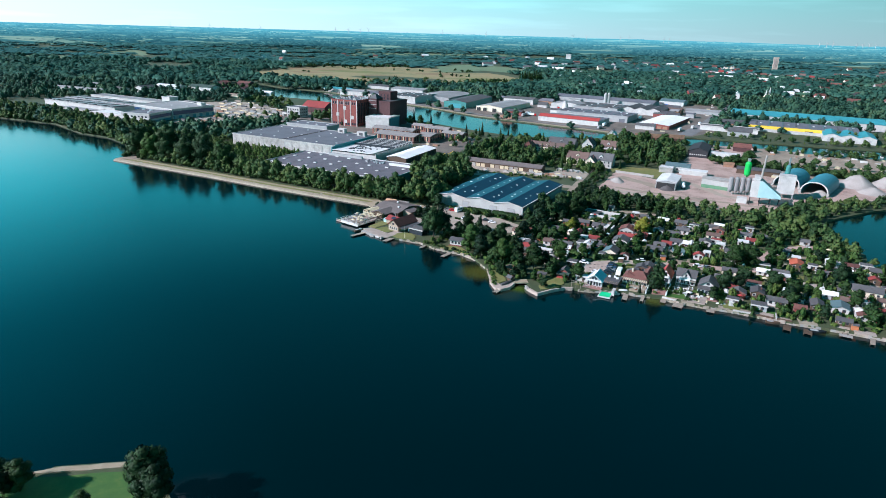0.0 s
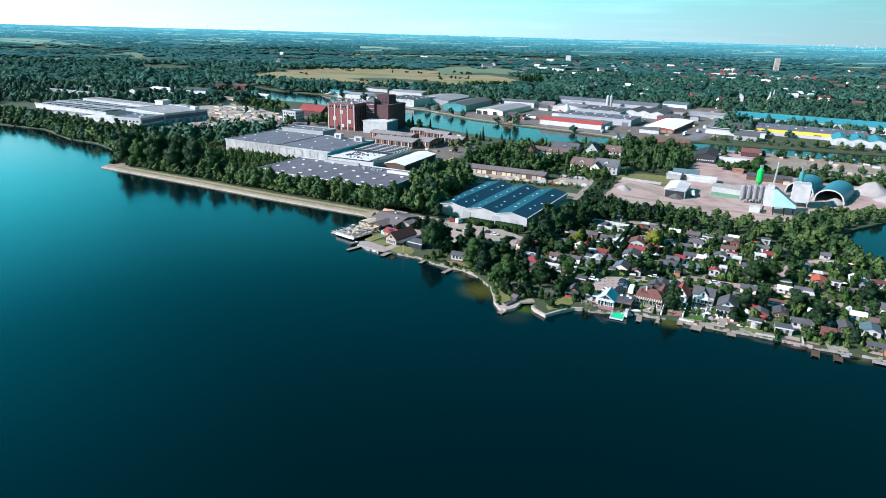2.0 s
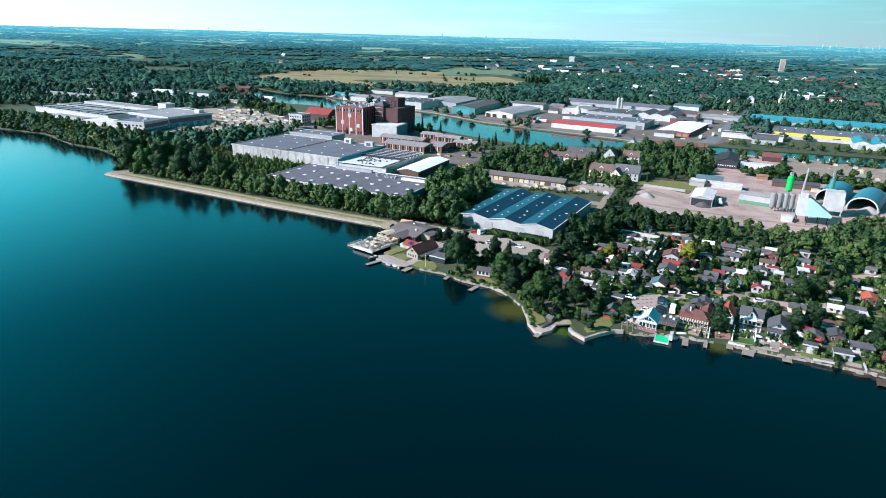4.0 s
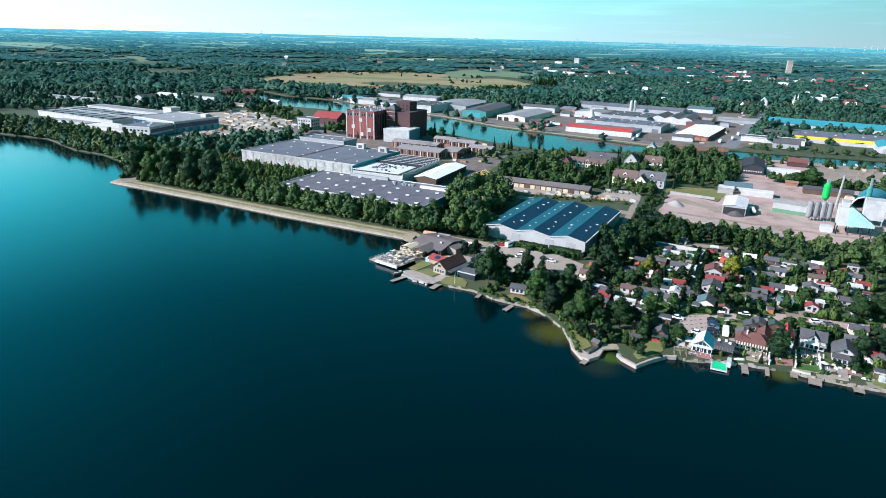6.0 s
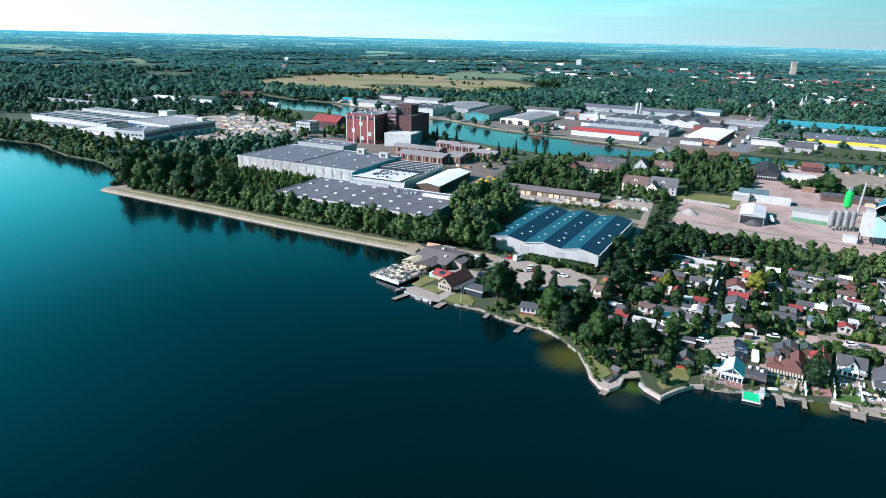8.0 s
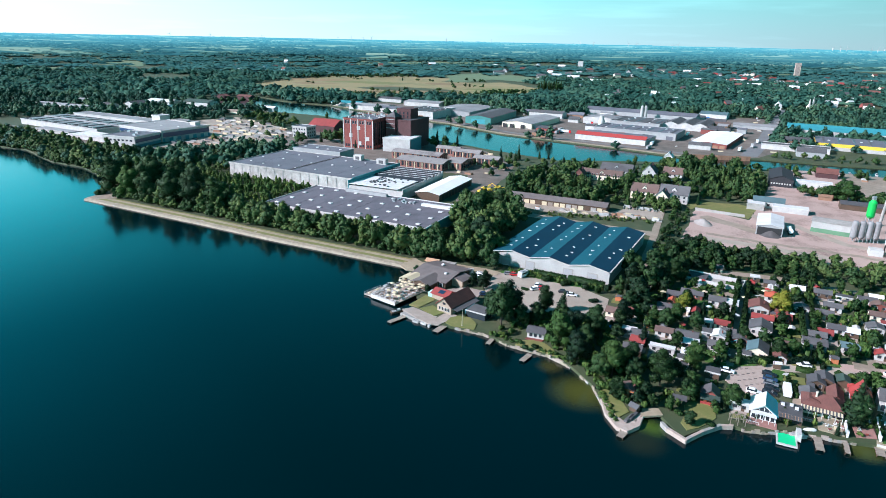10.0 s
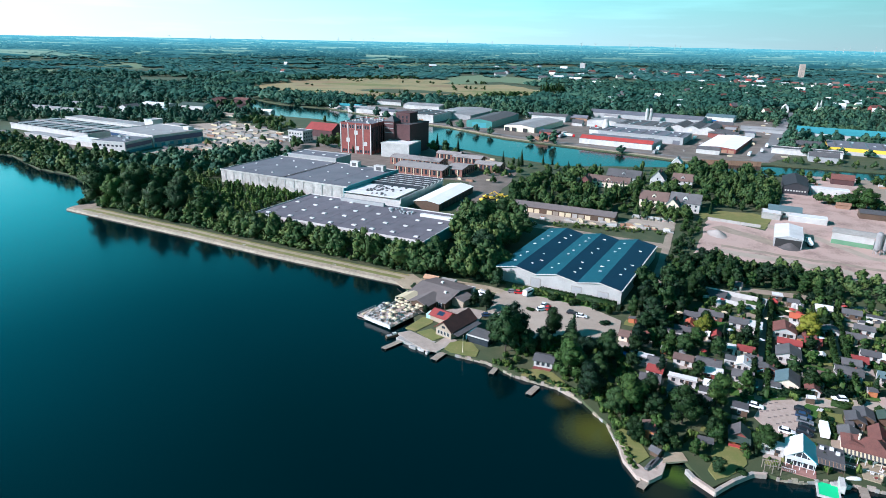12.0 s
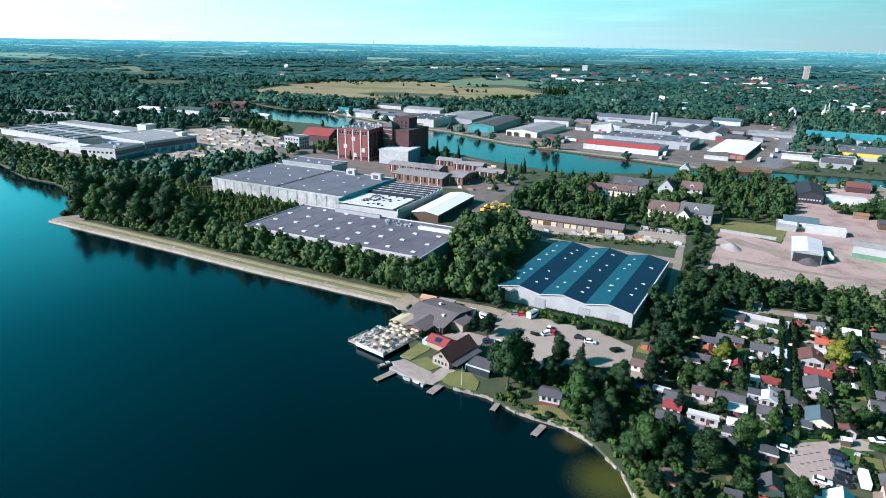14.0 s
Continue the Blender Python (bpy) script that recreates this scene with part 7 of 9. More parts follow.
for i, (px, py) in enumerate(PLOTS):
    if rng.random() < 0.95:
        a0 = radians(ANG)
        cx, cy, hw, hd = px - V.x * 4.2 + rng.uniform(-1, 1), py - V.y * 4.2, rng.uniform(2.0, 4.2), rng.uniform(1.5, 3.0)
        q = [(cx + U.x * sx * hw + V.x * sy * hd, cy + U.y * sx * hw + V.y * sy * hd) for sx, sy in ((-1, -1), (1, -1), (1, 1), (-1, 1))]
        if any(inside(wt, *c) for wt in WATERS for c in q):
            continue
        m_ = rng.choice((lawn, lawn_green, lawn_green, lawn, paving, dirt))
        patch("garden_plot", q, m_, {"lawn": "yellow green garden lawn", "lawn_green": "fresh green garden lawn", "paving": "paved garden terrace of pale slabs", "dirt": "bare earth garden bed plot"}[m_.name], "garden", amp=0.4, step=2, clear=rng.random() < 0.6)
    for k in range(rng.randint(0, 3)):
        fx, fy = px + rng.uniform(-4.5, 4.5), py - rng.uniform(1, 5)
        if taken(fx, fy) and rng.random() < 0.6 or any(inside(wt, fx, fy) for wt in WATERS):
            continue
        kind = rng.random()
        if kind < 0.35:
            s = root("garden_table", fx, fy, G, rng.uniform(0, 90), "pale garden table with bench seats", "table", "garden tables")
            part("tabletop", box(-0.9, 0.9, -0.45, 0.45, 0.68, 0.75), white_wall, s)
            part("bench", box(-0.9, 0.9, 0.6, 0.95, 0.38, 0.45), white_wall, s)
            part("leg", box(-0.1, 0.1, -0.3, 0.3, 0, 0.68), metal, s)
        elif kind < 0.6:
            s = root("greenhouse", fx, fy, G, ANG, "small pale greenhouse with pitched roof", "greenhouse", "greenhouses")
            part("frame", profile([(-1.2, 0), (1.2, 0), (1.2, 1.6), (0, 2.2), (-1.2, 1.6)], -1.5, 1.5), rng.choice((white_wall, white_roof, metal)), s)
            part("door", box(-0.4, 0.4, -1.54, -1.5, 0, 1.7), grey_wall, s)
        elif kind < 0.8:
            s = root("tool_shed", fx, fy, G, ANG + rng.choice((0, 90)), "small garden tool shed with felt roof", "shed", "tool sheds")
            part("wall", box(-1.1, 1.1, -0.9, 0.9, 0, 1.9), rng.choice((wood, dark_wood, white_wall, orange_wood)), s)
            part("roof", profile([(-1.3, 1.75), (1.3, 2.1), (1.3, 2.2), (-1.3, 1.85)], -1.1, 1.1), rng.choice((slate_roof, dark_roof, white_roof)), s)
        else:
            s = root("garden_parasol", fx, fy, G, 0, "open garden parasol on a pole", "parasol", "garden parasols")
            part("pole", turned([(0.04, 0), (0.04, 2.3)], 6), wood, s)
            part("canopy", turned([(1.3, 1.95), (0.05, 2.5)], 8), rng.choice((white_roof, canvas, red_panel, canvas)), s)
frame_b = root("white_garden_wall", 92.3, 345.3, G, -32, "white walled plot with a dark flat roof inside", "wall")
keep(92.3, 345.3, 23, 10.5, -32, 1)
for bx in ((-11.5, 11.5, -5.2, -4.9, 2.2), (-11.5, 11.5, 4.9, 5.2, 2.2), (-11.8, -11.5, -5.2, 5.2, 2.2), (11.5, 11.8, -5.2, 5.2, 2.2)):
    part("wall", box(bx[0], bx[1], bx[2], bx[3], -0.2, bx[4]), white_wall, frame_b)
part("flat_roof", box(-11.2, -3, -4.6, 4.6, 1.5, 1.8), dark_roof, frame_b)
part("floor", box(-3, 11.4, -4.8, 4.8, 0.1, 0.3), concrete, frame_b)
um = root("red_tent", 106.9, 342.4, G, -20, "bright red square tent in a garden", "tent")
part("cover", box(-1.5, 1.5, -1.5, 1.5, 0, 2.2), red_panel, um)
hipped("roof", um, 3.0, 3.0, 2.2, 3.1, red_panel, over=0.2, ridge=0.1)
pool = root("blue_pool", 36.5, 296.5, G, 0, "round blue garden pool", "pool")
part("tub", turned([(2.2, 0), (2.2, 0.9)], 18), blue_tarp, pool)
tp = root("turquoise_slide", 74.8, 286.5, G, 0, "turquoise plastic play slide", "slide")
part("slide", profile([(-1.3, 0.1), (1.3, 1.9), (1.3, 2.1), (-1.3, 0.3)], -0.5, 0.5), teal_sheet, tp)
part("ladder", box(1.2, 1.5, -0.5, 0.5, 0, 2.4), white_wall, tp)
cw = root("white_caravan", 77.6, 254.6, G, 66, "white caravan parked beside the car park", "caravan")
part("body", bevelled(box(-3, 3, -1.1, 1.1, 0.5, 2.6), 0.2), car_white, cw)
part("window", box(-2, 2, -1.13, -1.08, 1.4, 2.0), window_glass, cw)


# ---- vehicles ----
def car(x, y, ang, paint, label, van=False):
    b = root("car", x, y, G + 0.12, ang, label, "car", "parked cars")
    keep(x, y, 4, 2, ang, 0.5)
    if van:
        body = [(-3.0, 0.35), (3.0, 0.35), (3.0, 1.2), (2.4, 2.0), (1.9, 2.7), (-3.0, 2.7)]
        part("body", bevelled(profile(body, -1.05, 1.05), 0.08), paint, b)
        part("windscreen", profile([(2.45, 1.98), (2.0, 2.6), (2.06, 2.64), (2.5, 2.02)], -0.95, 0.95), window_glass, b)
        part("side_window", box(-2.2, 1.5, -1.07, -1.04, 1.5, 2.2), window_glass, b)
        part("side_window", box(-2.2, 1.5, 1.04, 1.07, 1.5, 2.2), window_glass, b)
        part("roof_rack", box(-2.4, 0.8, -0.7, 0.7, 2.7, 2.85), grey_wall, b)
        wheels = (-1.9, 1.9)
    else:
        body = [(-2.15, 0.3), (2.15, 0.3), (2.15, 0.7), (1.0, 0.92), (-2.1, 0.95)]
        part("body", bevelled(profile(body, -0.88, 0.88), 0.06), paint, b)
        cab = [(-1.95, 0.93), (0.95, 0.9), (0.3, 1.42), (-1.4, 1.46)]
        part("glasshouse", bevelled(profile(cab, -0.78, 0.78), 0.05), window_glass, b)
        part("roof", box(-1.4, 0.3, -0.72, 0.72, 1.44, 1.5), paint, b)
        wheels = (-1.3, 1.35)
    for wx in wheels:
        for wy in (-0.85, 0.85):
            wob = part("wheel", turned([(0.32, -0.1), (0.32, 0.1)], 12), opaque_black, b)
            wob.location, wob.rotation_euler = (wx, wy, 0.32), (radians(90), 0, 0)
    return b


for x, y, an, pm, lab in ((2.4, 349.5, -10, car_grey, "grey car beside the motor home"), (5.0, 348.6, -10, car_red, "red car beside the motor home"), (13.6, 336.8, 65, car_white, "white car on the car park"), (12.0, 332.2, 20, car_white, "white car on the car park"), (14.6, 333.6, 65, car_red, "red car on the car park"),
                          (23.4, 329.5, -20, car_black, "black car on the car park"), (26.4, 326.6, -15, car_white, "white car on the car park"), (-8.6, 338.5, -45, car_black, "black car near the restaurant"), (-9.6, 325.4, 5, car_blue, "blue grey car by the hedge"), (-5.5, 324.2, 5, car_white, "white car by the hedge"),
                          (64.9, 267, -28, car_white, "white car in the garden car park"), (77.5, 265.3, -30, car_black, "black car in a row"), (76.3, 262.3, -30, car_blue, "dark blue car in a row"), (75.2, 259.5, -30, car_grey, "grey car in a row"), (74.0, 256.6, -30, car_black, "black car in a row"),
                          (72.2, 254.2, -34, car_black, "black car at the end of a row"), (67.6, 254.6, -30, car_white, "white car under the trees"), (92, 271.6, 170, car_white, "white car on the garden road"), (117, 266.5, 0, car_white, "white car on the garden road"), (120.5, 264.8, 10, car_grey, "grey car on the garden road"), (143.5, 263, 20, car_grey, "grey car on the garden road")):
    car(x, y, an, pm, lab)
car(8.8, 347.6, 47, car_white, "white motor home on the car park", van=True)
car(-9.3, 343.8, -40, car_white, "white van behind the restaurant", van=True)
car(196, 470, -30, car_white, "white van in the yard", van=True)
tk = root("tank_truck", 165.5, 423, G, 72, "white tank truck in the yard", "truck")
keep(165.5, 423, 9, 4, 72)
tb = part("tank", turned([(0.9, -4), (1.3, -3.6), (1.3, 2.2), (0.9, 2.6)], 14), car_white, tk)
tb.rotation_euler, tb.location = (0, radians(90), 0), (0, 0, 2.2)
part("cab", bevelled(box(3, 5, -1.2, 1.2, 0.6, 3.2), 0.15), car_white, tk)
part("chassis", box(-4, 5, -0.9, 0.9, 0.5, 0.95), opaque_black, tk)
for wx in (-3, -1.8, 4):
    for wy in (-1.0, 1.0):
        wob = part("wheel", turned([(0.5, -0.15), (0.5, 0.15)], 12), opaque_black, tk)
        wob.location, wob.rotation_euler = (wx, wy, 0.5), (radians(90), 0, 0)
for x, y, an, pm in ((8, 500, -20, yellow_paint), (0, 511, 30, yellow_paint), (4, 508, 10, yellow_paint), (10, 516, 160, yellow_paint), (-3, 503, 60, yellow_paint), (13, 511, 200, yellow_paint)):
    ex = root("excavator", x, y, G, an, "yellow construction machine in the yard", "excavator", "yellow machines")
    part("track", box(-2, 2, -1.4, -0.7, 0, 0.9), opaque_black, ex)
    part("track", box(-2, 2, 0.7, 1.4, 0, 0.9), opaque_black, ex)
    part("body", bevelled(box(-2, 1.2, -1.3, 1.3, 1.0, 2.4), 0.15), pm, ex)
    part("cab", bevelled(box(0, 1.4, -1.2, 0, 2.3, 3.2), 0.1), window_glass, ex)
    part("boom", profile([(1.0, 1.8), (4.5, 4.0), (7.0, 1.2), (6.7, 1.1), (4.4, 3.5), (1.0, 1.3)], -0.25, 0.25), pm, ex)
for k in range(6):
    by_ = root("concrete_bay", 87.5 + 3.6 * k, 470.6 - 1.7 * k, G, -25, "open pale concrete storage bay beside the long shed", "bay", "storage bays")
    part("back_wall", box(-1.8, 1.8, 1.5, 1.8, 0, 1.8), hall_wall, by_)
    part("side_wall", box(-1.8, -1.5, -1.6, 1.5, 0, 1.5), concrete, by_)
    part("heap", turned([(1.2, 0), (0.8, 0.5), (0.2, 0.9), (0.0, 0.95)], 9), (sand, gravel, dirt)[k % 3], by_)
# stacked goods: timber, pallets and machines lie about the yards
GOODS = (("timber_stack", wood), ("pallet_stack", canvas), ("rusty_stack", rust), ("slab_stack", concrete), ("white_crate", white_wall))
rng = random.Random(40)
for (x0, x1, y0, y1, k) in ((16, 104, 436, 476, 250), (-30, 25, 560, 660, 40), (60, 420, 680, 990, 90), (240, 400, 440, 590, 60), (-190, -110, 1000, 1100, 20)):
    for i in range(k):
        x, y = rng.uniform(x0, x1), rng.uniform(y0, y1)
        if x0 == 16 and not (450 - (x - 40) * 0.2 < y < 463 - (x - 40) * 0.24):
            continue
        if any(inside(wt, x, y) for wt in WATERS) or any(abs((x - q[0]) * q[4] + (y - q[1]) * q[5]) < q[2] and abs(-(x - q[0]) * q[5] + (y - q[1]) * q[4]) < q[3] for q in KEEP):
            continue
        if not any(inside(c, x, y) for c in CLEAR):
            continue
        nm_, m_ = rng.choice(GOODS)
        s = root(nm_, x, y, G, ANG + rng.uniform(-12, 12), nm_.replace("_", " ") + " lying in the storage yard", "stack", "goods in the yards")
        w, d, h = rng.uniform(1.5, 6), rng.uniform(1.0, 2.6), rng.uniform(0.5, 2.0)
        part("stack_body", box(-w / 2, w / 2, -d / 2, d / 2, 0, h), m_, s)
        if rng.random() < 0.25:
            part("crate", box(-w / 3, w / 4, -d / 3, d / 3, h, h + 0.5), rng.choice((rust, concrete, canvas)), s)

# long rows of stacked pipes, beams and slabs fill the storage yard beside the works
rng = random.Random(41)
for r_ in range(26):
    for c_ in range(9):
        x = -300 + 13 * c_ + rng.uniform(-2, 2) + U.x * 2
        y = 640 + 8.5 * r_ - 0.45 * 13 * c_ + 40 + rng.uniform(-1.5, 1.5)
        if rng.random() < 0.22 or not any(inside(c, x, y) for c in CLEAR) or any(inside(wt, x, y) for wt in WATERS):
            continue
        if any(abs((x - q[0]) * q[4] + (y - q[1]) * q[5]) < q[2] and abs(-(x - q[0]) * q[5] + (y - q[1]) * q[4]) < q[3] for q in KEEP):
            continue
        nm_, m_ = rng.choice((("timber_stack", wood), ("rusty_stack", rust), ("slab_stack", concrete), ("pipe_stack", pale_roof), ("dark_stack", slate_roof), ("white_crate", white_wall), ("plank_stack", canvas), ("panel_stack", canvas)))
        s = root(nm_, x, y, G, ANG + rng.uniform(-6, 6), "long low " + nm_.replace("_", " ") + " in the works yard", "stack", "goods in the works yard")
        w, d, h = rng.uniform(5, 11), rng.uniform(1.2, 2.8), rng.uniform(0.6, 2.2)
        part("stack_body", box(-w / 2, w / 2, -d / 2, d / 2, 0, h), m_, s)

# boats moored at the marina on the canal
rng = random.Random(17)
for i in range(16):
    f = i / 15
    bx, by = 300 + 150 * f + rng.uniform(-3, 3), 604 - 52 * f + rng.uniform(0, 8)
    boat(bx, by, rng.choice((60, 70, 80)), rng.uniform(6, 9), 2.4, rng.choice((white_wall, white_wall, dark_wood, car_blue)), True, "small yacht moored in the canal marina")

# ---- trees and hedges ----
def ico():
    bm = bmesh.new()
    bmesh.ops.create_icosphere(bm, subdivisions=1, radius=1)
    v = np.array([q.co for q in bm.verts])
    f = np.array([[q.index for q in t.verts] for t in bm.faces])
    bm.free()
    return v, f


ICO_V, ICO_F = ico()


OCT_V = np.array([(1, 0, 0), (-1, 0, 0), (0, 1, 0), (0, -1, 0), (0, 0, 1), (0, 0, -1)], float)
OCT_F = np.array([(0, 2, 4), (2, 1, 4), (1, 3, 4), (3, 0, 4), (2, 0, 5), (1, 2, 5), (3, 1, 5), (0, 3, 5)])


def crown(seed, lobes, quads, size, core=0.86, coarse=False, lift=0.0):
    """Leaf clumps over a set of lobes (x, y, z, rx, rz): corner points (n, 4, 3) of the clumps, and core triangles."""
    rs = np.random.RandomState(seed)
    lob = np.array(lobes, float)
    area = lob[:, 3] ** 2
    pick = rs.choice(len(lob), quads * 2, p=area / area.sum())
    d = rs.normal(size=(quads * 2, 3))
    d /= np.linalg.norm(d, axis=1)[:, None]
    rad = np.stack([lob[pick, 3], lob[pick, 3], lob[pick, 4]], 1)
    out = rs.uniform(0.86, 1.1, (quads * 2, 1))
    pos = lob[pick, :3] + d * rad * out
    deep_in = np.zeros(len(pos), bool)
    for i, b in enumerate(lob):
        q = (pos - b[:3]) / np.array([b[3], b[3], b[4]])
        deep_in |= (np.linalg.norm(q, axis=1) < 0.8) & (pick != i)
    ok = ~deep_in & (d[:, 2] > -0.75)
    pos, d = pos[ok][:quads], d[ok][:quads]
    k = len(pos)
    nrm = d + rs.normal(scale=0.36, size=(k, 3))
    nrm /= np.linalg.norm(nrm, axis=1)[:, None]
    t = np.cross(nrm, rs.normal(size=(k, 3)))
    t /= np.linalg.norm(t, axis=1)[:, None]
    b = np.cross(nrm, t)
    s = size * rs.uniform(0.6, 1.25, (k, 1))
    q = np.stack([pos - t * s, pos - b * s * 0.7 + nrm * s * 0.15, pos + t * s, pos + b * s * 0.7 + nrm * s * 0.15], 1)
    mid, half = pos.mean(0), np.maximum(np.abs(pos - pos.mean(0)).max(0), 1e-3)
    whole = (pos - mid) / half
    whole /= np.linalg.norm(whole, axis=1)[:, None] + 1e-6
    soft = d * 0.62 + whole * 0.38 + rs.normal(scale=0.17, size=(k, 3)) + np.array([0, 0, lift])
    soft /= np.linalg.norm(soft, axis=1)[:, None]
    cv0, cf0 = (OCT_V, OCT_F) if coarse else (ICO_V, ICO_F)
    cv = np.concatenate([cv0 * np.array([a[3], a[3], a[4]]) * core + a[:3] for a in lob])
    cf = np.concatenate([cf0 + i * len(cv0) for i in range(len(lob))])
    return q, cv, cf, soft, np.tile(cv0, (len(lob), 1)) + np.array([0, 0, lift])


def lobes_for(kind, seed):
    """Crowns of unit height, the foot at 0."""
    r = random.Random(seed)
    if kind == "round":
        out = [(0, 0, 0.54, 0.25, 0.32)]
        for i in range(15):
            a = i * 2.4 + r.uniform(-0.4, 0.4)
            f = r.uniform(0.16, 0.29)
            z = r.uniform(0.20, 0.80)
            f *= 1.0 if z < 0.62 else 0.75
            out.append((f * math.cos(a), f * math.sin(a), z, r.uniform(0.09, 0.16), r.uniform(0.08, 0.14)))
        out.append((r.uniform(-0.08, 0.08), r.uniform(-0.08, 0.08), 0.87, 0.12, 0.11))
        return out
    if kind == "low":
        out = [(0, 0, 0.55, 0.26, 0.30)]
        for i in range(5):
            a = i * 1.26 + r.uniform(-0.3, 0.3)
            out.append((0.22 * math.cos(a), 0.22 * math.sin(a), r.uniform(0.30, 0.72), r.uniform(0.15, 0.22), r.uniform(0.14, 0.22)))
        return out + [(r.uniform(-0.08, 0.08), r.uniform(-0.08, 0.08), 0.84, 0.15, 0.14)]
    if kind == "tall":
        out = [(0, 0, 0.5, 0.17, 0.34)]
        for i in range(7):
            a = i * 2.1
            out.append((0.10 * math.cos(a), 0.10 * math.sin(a), 0.22 + 0.09 * i, r.uniform(0.11, 0.15), r.uniform(0.11, 0.17)))
        out.append((0, 0, 0.88, 0.09, 0.12))
        return out
    if kind == "cone":
        return [(r.uniform(-0.02, 0.02), r.uniform(-0.02, 0.02), 0.12 + 0.135 * i, 0.2 * (1 - i / 7.2), 0.11) for i in range(7)]
    if kind == "bush":
        return [(r.uniform(-0.4, 0.4), r.uniform(-0.4, 0.4), r.uniform(0.35, 0.6), r.uniform(0.3, 0.42), r.uniform(0.28, 0.42)) for i in range(5)]
    if kind == "wood":
        return [(r.uniform(-0.6, 0.6), r.uniform(-0.4, 0.4), r.uniform(0.45, 0.62), r.uniform(0.25, 0.4), r.uniform(0.28, 0.42)) for i in range(6)]


def arrays_to_mesh(name, quads, tri_v, tri_f, material, tint=None, quad_n=None, tri_n=None):
    nq = len(quads)
    v = np.concatenate([quads.reshape(-1, 3), tri_v]) if len(tri_v) else quads.reshape(-1, 3)
    me = bpy.data.meshes.new(name)
    me.vertices.add(len(v))
    me.vertices.foreach_set("co", v.astype(np.float32).ravel())
    loops = np.concatenate([np.arange(nq * 4), (np.asarray(tri_f) + nq * 4).ravel()]).astype(np.int32)
    start = np.concatenate([np.arange(nq) * 4, nq * 4 + np.arange(len(tri_f)) * 3]).astype(np.int32)
    me.loops.add(len(loops))
    me.loops.foreach_set("vertex_index", loops)
    me.polygons.add(len(start))
    me.polygons.foreach_set("loop_start", start)
    me.update(calc_edges=True)
    if tint is not None:
        at = me.attributes.new("tint", "FLOAT", "POINT")
        at.data.foreach_set("value", tint.astype(np.float32))
    if quad_n is not None:
        me.normals_split_custom_set_from_vertices(np.concatenate([np.repeat(quad_n, 4, axis=0), tri_n]).astype(np.float32))
    me.materials.append(material)
    return me


def trunk_bm(h, r, seed):
    bm = turned([(r * 1.3, -0.02), (r, 0.05), (r * 0.7, h * 0.6), (r * 0.3, h)], 7)
    rg = random.Random(seed)
    for i in range(4):
        a, z = i * 1.6 + rg.uniform(-0.3, 0.3), h * rg.uniform(0.45, 0.75)
        tip = Vector((0.2 * math.cos(a), 0.2 * math.sin(a), z + 0.2))
        foot = Vector((0, 0, z))
        ring = [bm.verts.new(foot + Vector((r * 0.4 * math.cos(k * 2.1), r * 0.4 * math.sin(k * 2.1), 0))) for k in range(3)]
        end = bm.verts.new(tip)
        for k in range(3):
            bm.faces.new((ring[k], ring[(k + 1) % 3], end))
    return bm


TREES = {}
for kind, mt, quads, size, variants in (("round", leaf, 2100, 0.022, 4), ("tall", leaf, 1700, 0.020, 3), ("cone", leaf_dark, 800, 0.024, 2), ("dark", leaf_dark, 2000, 0.022, 3), ("gold", leaf_yellow, 1500, 0.025, 1), ("fresh", leaf_fresh, 2100, 0.022, 2), ("broad", leaf_wood, 2100, 0.022, 3), ("small_fresh", leaf_fresh, 420, 0.05, 2), ("small", leaf, 420, 0.05, 4), ("small_dark", leaf_dark, 420, 0.05, 3)):
    TREES[kind] = []
    for i in range(variants):
        shape = {"broad": "round", "dark": "round", "gold": "round", "small": "round", "small_dark": "round", "fresh": "round", "small_fresh": "round"}.get(kind, kind)
        q, cv, cf, qn, cn = crown(i * 13 + len(kind), lobes_for(shape, i * 7 + len(kind)), quads, size)
        TREES[kind].append((arrays_to_mesh("crown", q, cv, cf, mt, None, qn, cn), mesh_of("trunk", trunk_bm(0.55, 0.018, i), bark)))
BUSHES = []
for i in range(3):
    q, cv, cf, qn, cn = crown(60 + i, lobes_for("bush", i), 260, 0.125)
    BUSHES.append(arrays_to_mesh("foliage", q, cv, cf, (leaf, leaf_dark, leaf)[i], None, qn, cn))
TREE_LABEL = {"broad": "broad crowned green tree", "fresh": "bright green leafy tree", "small_fresh": "small bright green tree", "round": "broad leafy green tree", "tall": "tall slender leafy tree", "cone": "dark pointed conifer", "dark": "dark green full crowned tree", "gold": "yellow green leafy tree", "small": "small green garden tree", "small_dark": "small dark green tree"}
PLACED = []


def tree(x, y, h, kind="round", spread=1.0, seed=0, z=G, where="in the lakeside gardens"):
    rg = random.Random(seed * 77 + int(x * 10) * 3 + int(y * 10))
    cm, tm = rg.choice(TREES[kind])
    b = new("tree")
    tagged(b, TREE_LABEL[kind] + " " + where, "tree", "trees")
    b.matrix_world = pose(x, y, z - 0.1, 0, 0, rg.uniform(0, 360)) @ Matrix.Diagonal((h * spread, h * spread, h, 1))
    for nm, me in (("crown", cm), ("trunk", tm)):
        o = new(nm, me)
        o.parent = b
    PLACED.append((x, y, h * spread * 0.3))
    return b


def bush(x, y, r, h, seed=0, where="between the gardens"):
    b = new("bush", BUSHES[seed % 3])
    tagged(b, "rounded green shrub " + where, "bush", "shrubs")
    b.matrix_world = pose(x, y, G - 0.1, 0, 0, seed * 47 % 360) @ Matrix.Diagonal((r, r, h, 1))
    PLACED.append((x, y, r * 0.7))


